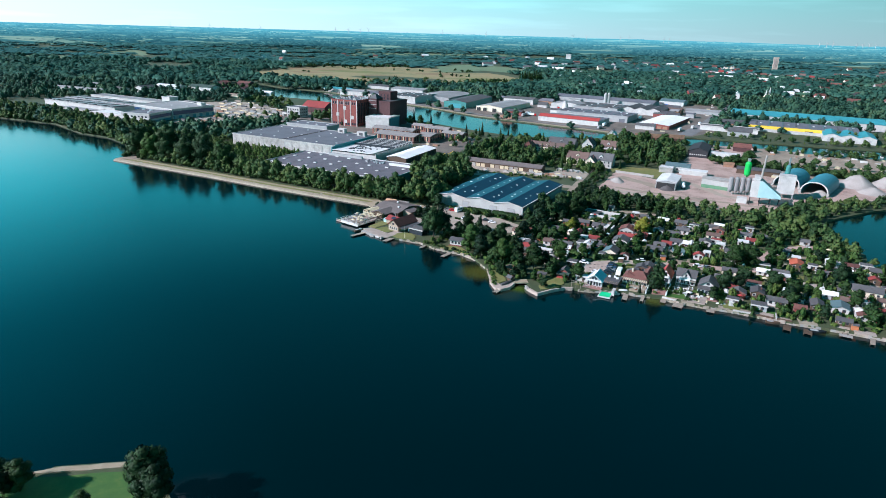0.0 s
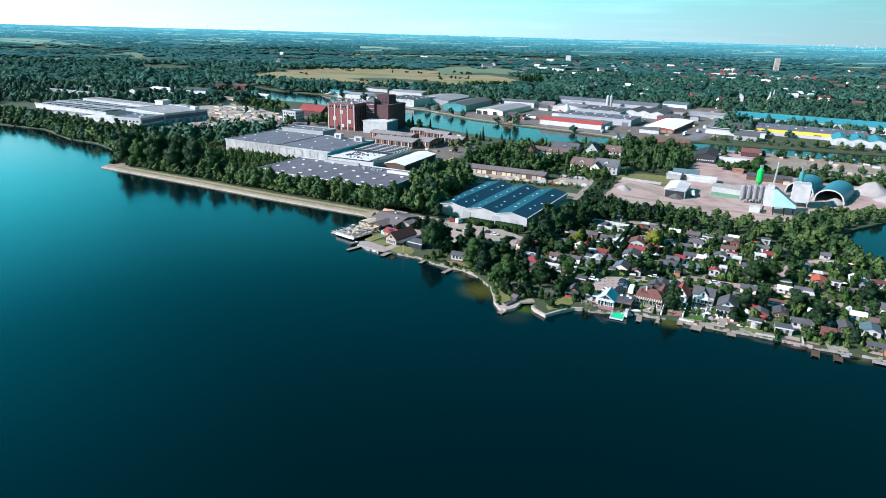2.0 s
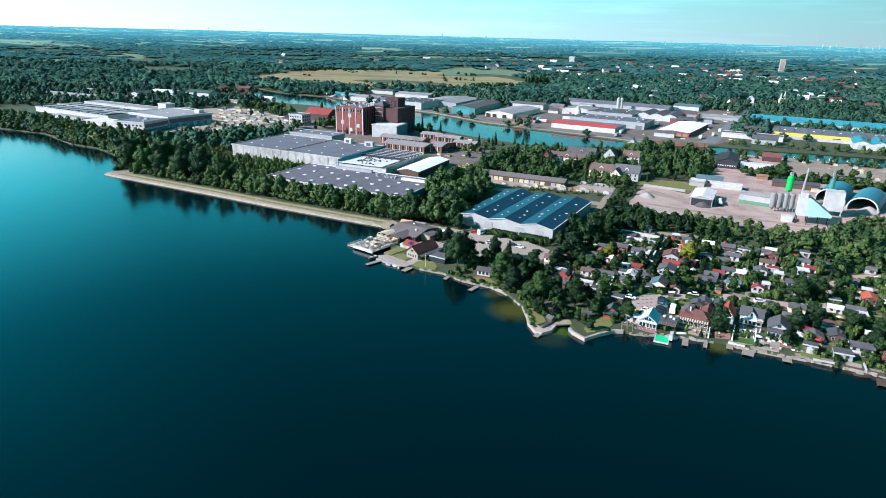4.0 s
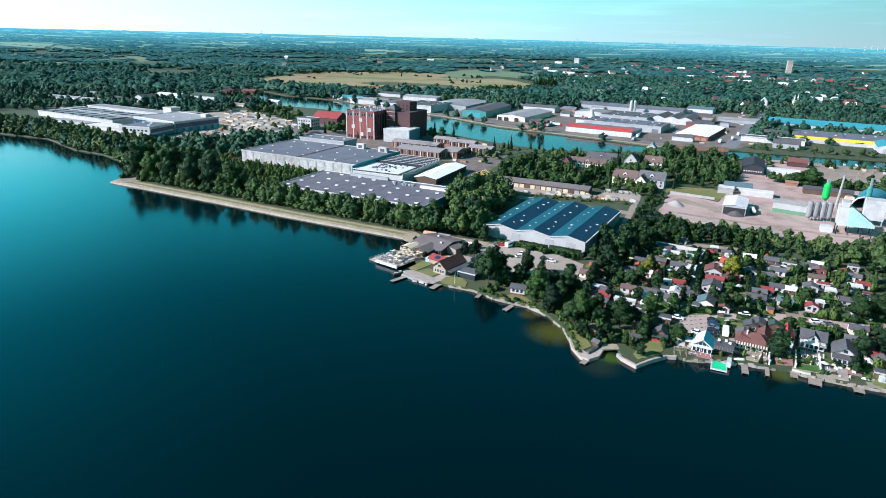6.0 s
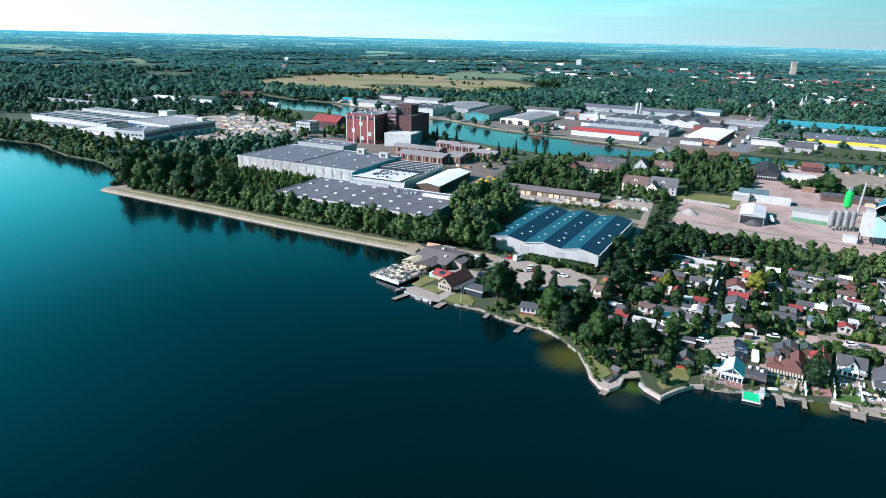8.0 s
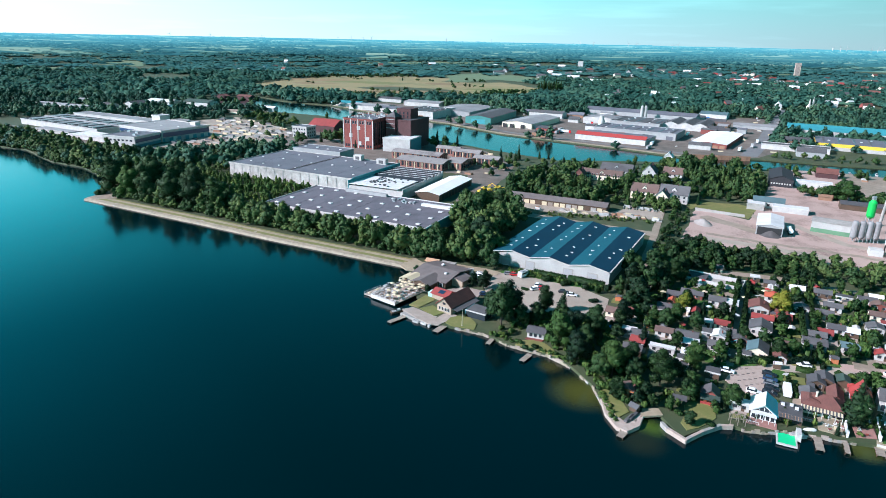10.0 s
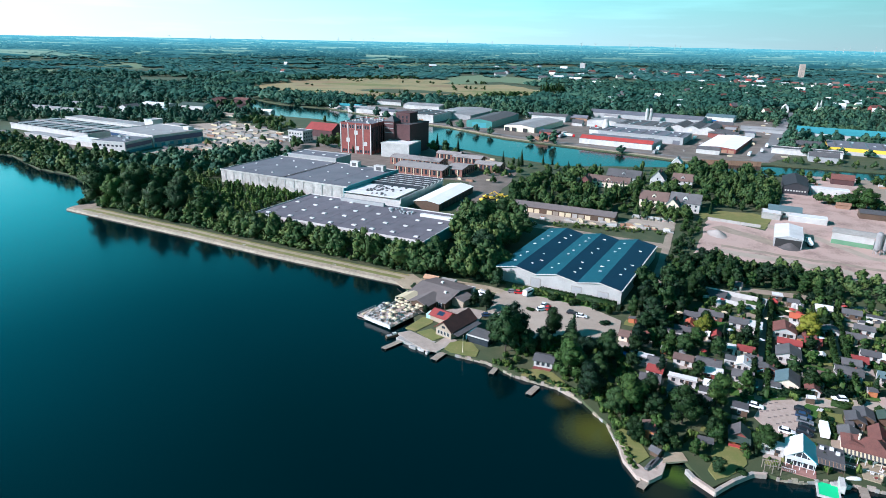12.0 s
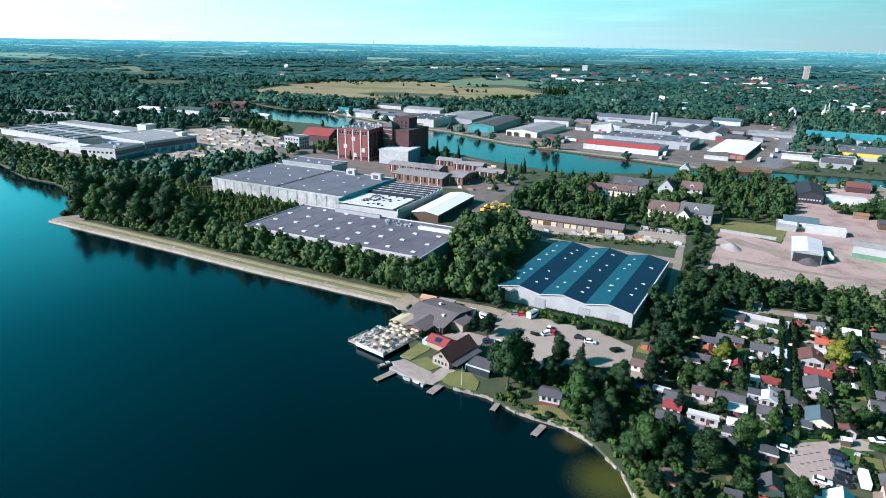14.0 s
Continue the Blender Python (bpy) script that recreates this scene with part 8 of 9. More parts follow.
def stuff_trees(name, spots, label, quads, size, material=leaf, kinds=("low", "low", "tall", "low", "cone", "low"), variants=6, lift=0.0):
    """Many trees in one mesh: spots of x, y, z, width, height, tint."""
    temp = [crown(500 + i, lobes_for(kinds[i % len(kinds)], 40 + i), quads, size, 0.97, True, lift) for i in range(variants)]
    rs = np.random.RandomState(len(spots))
    qs, vs, fs, tq, tv, nq_, nv_ = [], [], [], [], [], [], []
    off = 0
    for x, y, z, w, h, tint in spots:
        q, cv, cf, qn, cn = temp[rs.randint(variants)]
        a = rs.uniform(0, 6.283)
        c, s = math.cos(a) * w, math.sin(a) * w
        m = np.array([[c, s, 0], [-s, c, 0], [0, 0, h]])
        o = np.array([x, y, z])
        qs.append(q @ m + o)
        vs.append(cv @ m + o)
        fs.append(cf + off)
        off += len(cv)
        mi = np.array([[c / w ** 2, s / w ** 2, 0], [-s / w ** 2, c / w ** 2, 0], [0, 0, 1 / h]])
        nq_.append(qn @ mi)
        nv_.append(cn @ mi)
        tq.append(np.full(len(q) * 4, tint))
        tv.append(np.full(len(cv), tint))
    nq_, nv_ = np.concatenate(nq_), np.concatenate(nv_)
    nq_ /= np.linalg.norm(nq_, axis=1)[:, None]
    nv_ /= np.linalg.norm(nv_, axis=1)[:, None]
    me = arrays_to_mesh(name, np.concatenate(qs), np.concatenate(vs), np.concatenate(fs), material, np.concatenate(tq + tv), nq_, nv_)
    return tagged(new(name, me), label, "woods", kind="stuff")


def fill(poly, step, seed, jitter=0.45, free=True):
    """Uneven spots inside an outline, off the buildings and roads."""
    rg = random.Random(seed)
    xs, ys = [q[0] for q in poly], [q[1] for q in poly]
    out = []
    y = min(ys)
    while y < max(ys):
        x = min(xs)
        while x < max(xs):
            a, b = x + rg.uniform(-jitter, jitter) * step, y + rg.uniform(-jitter, jitter) * step
            if inside(poly, a, b) and not (free and taken(a, b)) and not any(inside(w, a, b) for w in WATERS):
                out.append((a, b))
            x += step
        y += step
    return out


# single trees of the near shore and the gardens
for i, (x, y, h, kind, sp) in enumerate((
        (-5.0, 298, 17, "dark", 0.95), (-1, 306, 15, "dark", 0.9), (-8, 304, 12, "dark", 0.9), (12.5, 309, 12, "tall", 1.2), (8, 300, 9, "dark", 1.0), (18.5, 305, 11, "cone", 1.5), (17, 299, 9, "dark", 1.0), (2.0, 297, 9, "dark", 1.1), (13.7, 282.5, 13.5, "fresh", 1.15),
        (17.4, 270, 12, "dark", 1.05), (20.1, 290, 10.5, "dark", 1.0), (27.7, 291, 10.5, "dark", 1.0), (22, 281, 9.5, "dark", 1.1), (27, 262.8, 13, "round", 1.1), (40.4, 258, 13, "round", 1.1), (53.5, 267.5, 11, "tall", 1.3), (33, 261, 8, "dark", 1.1), (35, 270.5, 8.5, "dark", 1.1), (46, 261, 8, "dark", 1.0),
        (65.5, 275.6, 7.5, "fresh", 1.0), (79.5, 288, 7, "round", 1.0), (104.6, 312.5, 10.5, "gold", 1.15), (86, 277, 7, "round", 1.1), (92, 279, 6.5, "fresh", 1.1), (42.8, 284, 9, "cone", 1.2), (38, 297, 8, "round", 1.1), (55.5, 299, 8, "dark", 1.1), (61, 303, 8.5, "round", 1.1), (70, 318, 8, "round", 1.1), (67, 313, 9, "gold", 0.9), (66, 297.5, 8, "dark", 1.0),
        (29, 297, 10, "dark", 1.0), (41, 303, 9, "dark", 1.1), (46, 313, 9, "dark", 1.0), (30.5, 247.5, 5, "small_dark", 1.2), (34.5, 246.4, 4.5, "small", 1.1), (46.5, 252.5, 6, "dark", 1.1), (49, 255.5, 7, "round", 1.1), (-9.5, 331.5, 9, "round", 1.1), (-14, 336, 6, "round", 1.0), (-12, 363, 9, "round", 1.0),
        (88.6, 240.4, 13, "cone", 1.5), (89.6, 239.6, 10, "dark", 0.9), (42, 237.6, 4.6, "dark", 1.1), (26, 250, 7, "cone", 1.1), (57.6, 246.8, 8, "round", 1.15), (38.6, 244, 5.5, "tall", 1.1), (33.5, 249.5, 6, "dark", 1.1), (25, 251, 7, "round", 1.1), (32, 254, 6, "small_fresh", 1.1), (23, 262, 9, "dark", 1.1), (117, 240, 9, "dark", 1.1), (124, 240, 8, "round", 1.1), (142, 232, 9, "round", 1.2), (138, 228, 8, "dark", 1.1),
        (161, 213, 8, "dark", 1.1), (164, 226, 8, "round", 1.1), (134, 268, 11, "round", 1.3), (142, 270, 11, "round", 1.2), (139, 242, 9, "dark", 1.2), (172, 250, 10, "dark", 1.2), (-38, 346.5, 5, "dark", 1.2), (-33, 327, 4, "round", 1.0),
        (-92, 111, 9, "dark", 1.1), (-95, 107, 10, "dark", 1.1), (-63, 111, 14, "dark", 1.0), (-60, 107, 12, "dark", 1.0), (-96, 112, 9, "dark", 1.1), (-74, 104, 7, "round", 1.1), (244, 500, 15, "fresh", 1.2), (238, 506, 11, "fresh", 1.2))):
    tree(x, y, h, kind, sp, i)
for i, (x, y, r, h) in enumerate(((7.6, 331.8, 2.6, 1.2), (34, 321, 3.0, 1.6), (0, 284, 1.8, 1.6), (5.5, 281, 2.2, 1.4), (1.5, 278.6, 1.6, 2.4), (10, 277, 1.6, 1.2), (-18, 305, 1.2, 1.2), (48, 237.5, 2, 1), (97, 270, 2, 3), (38, 330, 2.4, 3.5), (33, 334, 3, 3.2), (26, 338, 3, 3), (18, 343, 3, 3), (42, 331, 2.6, 4), (12, 347.5, 2.5, 1.8), (84, 281, 1.6, 1.6), (101.5, 299, 1.8, 2.2), (-4.5, 290, 1.8, 2.0), (-7.5, 288.6, 1.4, 1.6))):
    bush(x, y, r, h, i)

# trees between the garden houses, then the small wood, the belt round the yard
GARDENS = [(24, 248), (32, 300), (60, 335), (90, 352), (126, 350), (160, 335), (200, 300), (198, 272), (200, 240), (185, 195), (150, 207), (112, 222), (96, 230), (60, 240), (40, 240)]
rg = random.Random(77)
near = fill(GARDENS, 3.7, 5)
SHRUBS = []
for i, (x, y) in enumerate(near):
    if any(math.hypot(x - a, y - b) < r + 0.4 for a, b, r in PLACED):
        continue
    u = rg.random()
    if u < 0.20:
        tree(x, y, rg.uniform(2.8, 7.0), rg.choice(("small", "small_dark", "small", "small_fresh", "small_fresh", "cone")), rg.uniform(0.9, 1.2), i)
    elif u < 0.92:
        SHRUBS.append((x, y, G - 0.2, rg.uniform(1.1, 2.3), rg.uniform(1.3, 3.2), rg.uniform(0, 0.6)))
# thickets under the shore trees
for x, y in fill([(-8, 292), (-2, 300), (2, 304), (22, 312), (34, 300), (36, 282), (36, 262), (34, 250), (24, 246), (21.5, 258), (16, 270), (10, 279), (14, 290), (2, 296), (-4, 287)], 3.0, 23):
    SHRUBS.append((x, y, G - 0.2, rg.uniform(1.4, 2.4), rg.uniform(1.2, 3.2), rg.uniform(0, 0.5)))
for i in range(90):
    f = i / 89
    x0, y0 = (-11 + 30 * f, 290.5 - 22 * f) if i % 2 else (20.8, 264 - 26 * f)
    if not taken(x0, y0):
        SHRUBS.append((x0 + rg.uniform(0.3, 1.6), y0 + rg.uniform(0, 1.5), G - 0.3, rg.uniform(0.7, 1.5), rg.uniform(0.7, 1.7), rg.uniform(0, 0.6)))
for k in range(70):
    f = rg.random()
    SHRUBS.append((3 + 38 * f + rg.uniform(-1, 1), 355 - 20.5 * f + rg.uniform(-2.2, 1.2), G - 0.2, rg.uniform(1.0, 1.9), rg.uniform(1.2, 2.6), rg.uniform(0.2, 0.7)))
for x, y in fill([(112, 226), (118, 345), (160, 335), (198, 300), (200, 240), (185, 198), (150, 209)], 4.6, 91):
    if rg.random() < 0.55 and not any(math.hypot(x - a, y - b) < r for a, b, r in PLACED):
        SHRUBS.append((x, y, G - 0.2, rg.uniform(1.6, 3.0), rg.uniform(2.8, 6.2), rg.uniform(0, 0.5)))
EAST = [(52, 240), (71, 238), (88, 233), (94, 229), (113, 222), (131, 213), (148, 206), (160, 201)]
for (x0, y0), (x1, y1) in zip(EAST, EAST[1:]):
    for k in range(int(math.hypot(x1 - x0, y1 - y0) / 1.5)):
        if rg.random() < 0.95:
            f = rg.random()
            if 72 < x0 + (x1 - x0) * f < 110 and k % 4:
                continue
            SHRUBS.append((x0 + (x1 - x0) * f, y0 + (y1 - y0) * f + rg.uniform(0.5, 8), G - 0.2, rg.uniform(0.7, 1.9), rg.uniform(0.9, 3.8), rg.uniform(0, 0.6)))
stuff_trees("bright_undergrowth", SHRUBS[::3], "fresh green shrubs and hedges in the gardens", 120, 0.15, leaf_fresh, kinds=("bush",), variants=5)
stuff_trees("undergrowth", [q for i, q in enumerate(SHRUBS) if i % 3], "dense shrubs and hedges between the gardens", 120, 0.16, leaf, kinds=("bush",), variants=5)
WOOD_A = [(46, 328), (57, 357), (74, 373), (84, 386), (107, 396), (119, 380), (133, 374), (141, 345), (158, 340), (150, 330), (126, 346), (110, 354), (92, 357), (72, 338), (58, 316), (52, 302), (46, 310), (44, 320)]
for i, (x, y) in enumerate(fill(WOOD_A, 5.2, 6)):
    if any(math.hypot(x - a, y - b) < r for a, b, r in PLACED):
        continue
    tree(x, y, rg.uniform(6, 12) if x < 75 else rg.uniform(5, 9), rg.choice(("small", "small_dark", "small_dark", "tall")), rg.uniform(0.95, 1.25), i, where="near the gravel yard")


ROW = spots = [(70, 374), (84, 388), (98, 408), (116, 444), (128, 472), (120, 474), (101, 434), (84, 402)]
for i, (x, y) in enumerate(fill(ROW, 4.6, 8)):
    tree(x, y, rg.uniform(2.6, 5), rg.choice(("small", "small", "small_dark")), rg.uniform(1.0, 1.3), i, where="along the yard's edge")


def spots_of(poly, step, h0, h1, seed, spread=(0.9, 1.2)):
    r_ = random.Random(seed)
    return [(x, y, rise(x, y) - 0.3, (h := r_.uniform(h0 * 0.7, h1 * 1.08)) * r_.uniform(*spread), h, r_.uniform(0, 0.62)) for x, y in fill(poly, step, seed)]


# the wood behind the dam
DAMWOOD = [(-236, 480), (-168, 437), (-100, 399), (-38, 367), (-8, 355), (2, 371), (3, 396), (20, 433), (12, 458), (-14, 466), (-20, 425), (-38, 402), (-79, 414), (-131, 437), (-140, 476), (-185, 533), (-229, 575), (-262, 565), (-266, 532), (-250, 500)]
edge = [(-239, 479, 26, 1.0), (-226, 471, 21, 0.95), (-212, 464, 19, 1.0), (-192, 453, 22, 1.05), (-178, 449, 21, 0.9), (-160, 441, 20, 1.05), (-220, 486, 25, 1.0), (-206, 491, 22, 1.05), (-190, 483, 21, 1.05),
        (-240, 499, 23, 0.95), (-229, 512, 19, 1.1), (-172, 468, 16, 1.1), (-212, 510, 18, 1.1), (-243, 520, 18, 1.0), (-146, 436, 13, 1.2), (-30, 375, 17, 1.0), (-9, 384, 18, 1.05), (-5, 440, 18, 1.1), (6, 452, 16, 1.1), (-9, 361, 10.5, 0.95), (-3.5, 356.5, 9, 1.0)]
for i, (x, y, h, sp_) in enumerate(edge):
    tree(x, y, h, ("broad", "fresh", "broad", "broad")[i * 5 % 4], sp_, i, where="in the wood behind the dam")
dam_spots = []
THICKET = [(-202, 545), (-185, 548), (-152, 531), (-117, 503), (-134, 473), (-142, 458), (-160, 458), (-190, 494)]
r_ = random.Random(19)
for x, y in fill(DAMWOOD, 5.5, 11):
    if inside(THICKET, x, y) or (x < -140 and any(math.hypot(x - a, y - b) < 0.42 * h_ for a, b, h_, _ in edge)):
        continue
    s = (x + 112.7) * 0.46 + (y - 392.6) * 0.89  # metres behind the waterline
    if x > -150:
        h = max(5.0, 14.5 - 0.45 * max(0, s - 18)) if x < -20 else 15
    else:
        h = 11 if s < 42 else 8
    h *= r_.uniform(0.7, 1.12)
    dam_spots.append((x, y, G - 0.3, h * r_.uniform(0.7, 1.05) if h > 12 else h * r_.uniform(1.0, 1.3), h, r_.uniform(0, 0.62)))
for k in range(110):
    f = k / 109 + r_.uniform(-0.01, 0.01)
    h = r_.uniform(3, 7)
    o_ = r_.uniform(10, 14)
    dam_spots.append((-240 + 196 * f + 0.46 * o_, 461 - 101 * f + 0.89 * o_, G - 0.4, h * r_.uniform(1.0, 1.4), h, r_.uniform(0, 0.6)))
thicket = []
for x, y in fill(THICKET, 3.6, 61, 0.9):
    h = r_.uniform(2.2, 6.6)
    thicket.append((x, y, G - 0.3, h * r_.uniform(0.9, 1.4), h, r_.uniform(0.1, 0.7)))
stuff_trees("young_thicket", thicket, "young thicket of slender trees beside the factory", 90, 0.085, leaf_fresh, kinds=("cone", "tall", "low", "cone", "tall"), variants=5)
stuff_trees("dam_wood", dam_spots, "dense leafy wood behind the dam", 230, 0.054, leaf_wood, kinds=("low", "low", "low", "tall", "low", "low"))
more = spots_of([(100, 394), (160, 372), (178, 360), (200, 362), (226, 384), (300, 398), (345, 415), (345, 400), (282, 384), (240, 364), (214, 344), (200, 330), (176, 330), (150, 340)], 5.0, 3.6, 7.4, 12)
more += spots_of([(160, 335), (205, 335), (207, 300), (200, 275), (230, 255), (300, 240), (300, 180), (200, 190), (185, 200), (196, 260), (190, 300)], 6.5, 6, 11, 13)
villa_wood = spots_of([(11, 490), (72, 462), (86, 478), (95, 457), (121, 458), (134, 482), (146, 520), (140, 585), (60, 580), (24, 552)], 7.2, 6.5, 12, 14)
villa_wood += spots_of([(60, 592), (150, 585), (205, 600), (180, 616), (120, 612), (60, 608)], 8.0, 2.5, 5, 44)
rv = random.Random(505)
for xx, yy, w, d in VILLAS:
    for k in range(13):
        f_, h_ = rv.uniform(8.5, 27), rv.uniform(3.5, 8.0)
        q_ = (xx - 0.36 * f_ + rv.uniform(-0.6, 0.6) * w, yy - 0.93 * f_)
        if not any(math.hypot(q_[0] - a, q_[1] - b) < c * 0.6 + 2 for a, b, c, _ in VILLAS) and not any(inside(w_, *q_) for w_ in WATERS):
            villa_wood.append((*q_, G - 0.3, h_ * 1.1, h_, rv.uniform(0.2, 1.4)))
for k in range(70):
    f_, h_ = rv.random(), rv.uniform(0.8, 2.4)
    villa_wood.append((34 + 62 * f_, 453 - 14 * f_ + rv.uniform(-3.5, 3.5), G - 0.2, h_ * 1.5, h_, rv.uniform(0.6, 2.0)))
right_wood = spots_of([(140, 485), (181, 493), (212, 548), (208, 603), (196, 618), (176, 610), (150, 590), (145, 540), (150, 510)], 7.4, 7, 14.5, 45, (0.75, 1.05))
right_wood += spots_of([(172, 495), (184, 482), (196, 505), (214, 535), (208, 560)], 6.0, 5, 10, 46)
more += spots_of([(-262, 575), (-278, 596), (-330, 624), (-378, 652), (-440, 690), (-600, 775), (-620, 740), (-470, 668), (-394, 631), (-341, 581), (-303, 563)], 6.8, 8.0, 13.5, 15)
more += spots_of([(-262, 570), (-230, 580), (-185, 540), (-205, 625), (-200, 685), (-215, 655), (-262, 622), (-300, 640)], 8, 4, 7.5, 16)
more += spots_of([(-40, 690), (-20, 690), (20, 640), (50, 618), (110, 618), (170, 625), (110, 608), (40, 606), (-10, 660)], 13, 4, 8, 17)
more += spots_of([(-300, 690), (-262, 700), (-255, 690), (-280, 672)], 8, 6, 10, 31)
more += spots_of([(-300, 880), (-215, 800), (-196, 812), (-282, 905)], 9, 7, 12, 32)
more += spots_of([(-205, 690), (-190, 690), (-195, 760), (-212, 765)], 9, 6, 10, 33)
# trees about the mill and the storage yard
for x_, y_, h_ in ((-210, 640, 8), (-209, 655, 9), (-209, 668, 9), (-203, 648, 7), (-196, 652, 8), (-209, 725, 8), (-178, 662, 9), (-170, 690, 9), (-167, 697, 10), (-172, 703, 11), (-225, 860, 11), (-235, 850, 10), (-178, 880, 9), (-137, 698, 13), (-131, 704, 14), (-142, 706, 12), (-147, 709, 12), (-125, 695, 10), (-116, 689, 7), (-96, 681, 5), (-40, 684, 12), (-28, 676, 13), (-20, 668, 8), (-15, 650, 6), (-73, 663, 6), (-218, 805, 9), (-226, 812, 10), (-235, 800, 9), (-245, 790, 9), (-255, 700, 7), (-160, 640, 5), (-152, 652, 6), (30, 636, 6), (45, 560, 10), (38, 545, 9), (20, 530, 8), (30, 520, 8), (5, 585, 7), (12, 592, 8), (18, 580, 7), (-4, 602, 6), (25, 600, 8), (30, 590, 7), (8, 560, 6), (-372, 1060, 9), (-360, 1056, 10), (-350, 1058, 9), (-338, 1052, 10), (-326, 1050, 9), (-318, 1056, 10), (-345, 1040, 8)):
    more.append((x_, y_, G - 0.3, h_ * 1.15, h_, (h_ * 37 % 10) / 16))
for x_, y_, h_ in ((300, 520, 7), (308, 515, 8), (318, 512, 7), (330, 505, 8), (342, 500, 7), (352, 498, 8), (262, 540, 6), (270, 548, 7), (256, 530, 7), (250, 575, 6), (300, 590, 6), (310, 586, 7), (330, 575, 6)):
    more.append((x_, y_, G - 0.3, h_ * 1.2, h_, (h_ * 53 % 10) / 16))
# a belt of trees along the meadow's edge by the canal
for k in range(46):
    f = k / 45
    more.append((-215 + 330 * f + rg.uniform(-8, 8), 1172 + 60 * f + rg.uniform(-12, 12), G - 0.5, rg.uniform(12, 20), rg.uniform(7, 14), rg.uniform(0, 0.5)))
# trees about the harbour halls
for cx_, cy_, r_, k_ in ((185, 716, 6, 3), (292, 712, 11, 7), (136, 806, 4, 1), (-52, 935, 6, 2), (300, 950, 16, 7), (330, 990, 20, 9), (480, 660, 30, 14), (430, 672, 20, 9), (520, 640, 30, 14), (120, 915, 12, 5), (140, 935, 10, 4), (-20, 905, 8, 3)):
    for k in range(k_):
        a_ = k * 2.4
        d_ = r_ * math.sqrt((k + 0.3) / k_)
        x_, y_ = cx_ + d_ * math.cos(a_), cy_ + d_ * math.sin(a_)
        if (not taken(x_, y_) or cx_ > 380) and not any(inside(w_, x_, y_) for w_ in WATERS):
            more.append((x_, y_, G - 0.3, 9.5, 6.5 + (k * 37 % 5), (k * 29 % 10) / 16))
SHORE_W = [(-470, 668), (-394, 634), (-341, 585), (-307, 566), (-275, 537), (-254, 508)]
for (x0, y0), (x1, y1) in zip(SHORE_W, SHORE_W[1:]):
    for k in range(int(math.hypot(x1 - x0, y1 - y0) / 2.2)):
        f, h_ = rg.random(), rg.uniform(3.5, 9)
        more.append((x0 + (x1 - x0) * f + rg.uniform(-2, 4), y0 + (y1 - y0) * f + rg.uniform(-2, 4), G - 0.9, h_ * 1.2, h_, rg.uniform(0, 0.5)))
for (x0, y0), (x1, y1) in zip(LAKE[2:10], LAKE[3:11]):
    for k in range(int(math.hypot(x1 - x0, y1 - y0) / 2.6)):
        f, h_ = rg.random(), rg.uniform(5, 11)
        o_ = rg.uniform(-0.5, 4.5)
        more.append((x0 + (x1 - x0) * f + 0.6 * o_, y0 + (y1 - y0) * f + 0.8 * o_, G - 1.2, h_ * rg.uniform(0.9, 1.25), h_, rg.uniform(0, 0.5)))
more += spots_of([(-165, 700), (-130, 720), (-125, 760), (-150, 780)], 9, 9, 14, 18)
more += spots_of([(270, 662), (330, 642), (420, 614), (520, 590), (520, 602), (420, 627), (335, 657), (275, 674)], 8, 4, 8, 22)
for i in range(170):
    f = i / 169
    x, y = 226 + 190 * f, 520 - 52 * min(1, f * 2.2) - 8 * f
    h = rg.uniform(4.5, 9)
    villa_wood.append((x + rg.uniform(-5, 5), y + rg.uniform(-7, 7), G - 0.3, h * 1.3, h, rg.uniform(0, 0.5)))
BANK = [(200, 616), (262, 596), (330, 571), (400, 549), (540, 520)]
for (x0, y0), (x1, y1) in zip(BANK, BANK[1:]):
    for k in range(int(math.hypot(x1 - x0, y1 - y0) / 4.2)):
        f, h = rg.random(), rg.uniform(4, 8.5)
        if rg.random() < 0.8:
            villa_wood.append((x0 + (x1 - x0) * f, y0 + (y1 - y0) * f - rg.uniform(0, 6), G - 0.4, h * 1.3, h, rg.uniform(0, 0.6)))
villa_wood = [(*q[:5], q[5] * 0.35) for q in villa_wood]
more = [q for q in more if q[0] < -240 or not any(inside(w_, q[0], q[1]) for w_ in WATERS)]
stuff_trees("canal_wood", [q for i, q in enumerate(right_wood) if i % 5 > 3], "tall broad trees between the villas and the canal", 330, 0.052, leaf_wood, kinds=("low", "low", "low", "tall", "low"))
# slender conifers before the canal
for i, (x, y, h) in enumerate(((-36, 690, 17), (-30, 683, 13), (-17, 676, 15), (20, 622, 13), (36, 628, 14), (33, 624, 10), (55, 634, 9), (63, 634, 8), (70, 600, 10), (128, 600, 9), (72, 522, 12), (80, 516, 13), (90, 512, 14), (96, 508, 11), (99, 489, 9), (137, 483, 8), (119, 478, 7), (66, 530, 12), (-150, 700, 12), (-112, 672, 9))):
    tree(x, y, h, "cone", 0.75, i, where="between the works and the canal")
villa_wood += [(*q[:5], q[5] * 0.3) for i, q in enumerate(right_wood) if i % 5 <= 3]
stuff_trees("villa_woods", villa_wood, "dark leafy trees and conifers round the villas", 200, 0.066, leaf_dark)
stuff_trees("garden_and_harbour_woods", more, "leafy trees and thickets round the works and harbour", 140, 0.079, leaf_wood, kinds=("low", "low", "low", "tall", "low", "low"), lift=0.15)
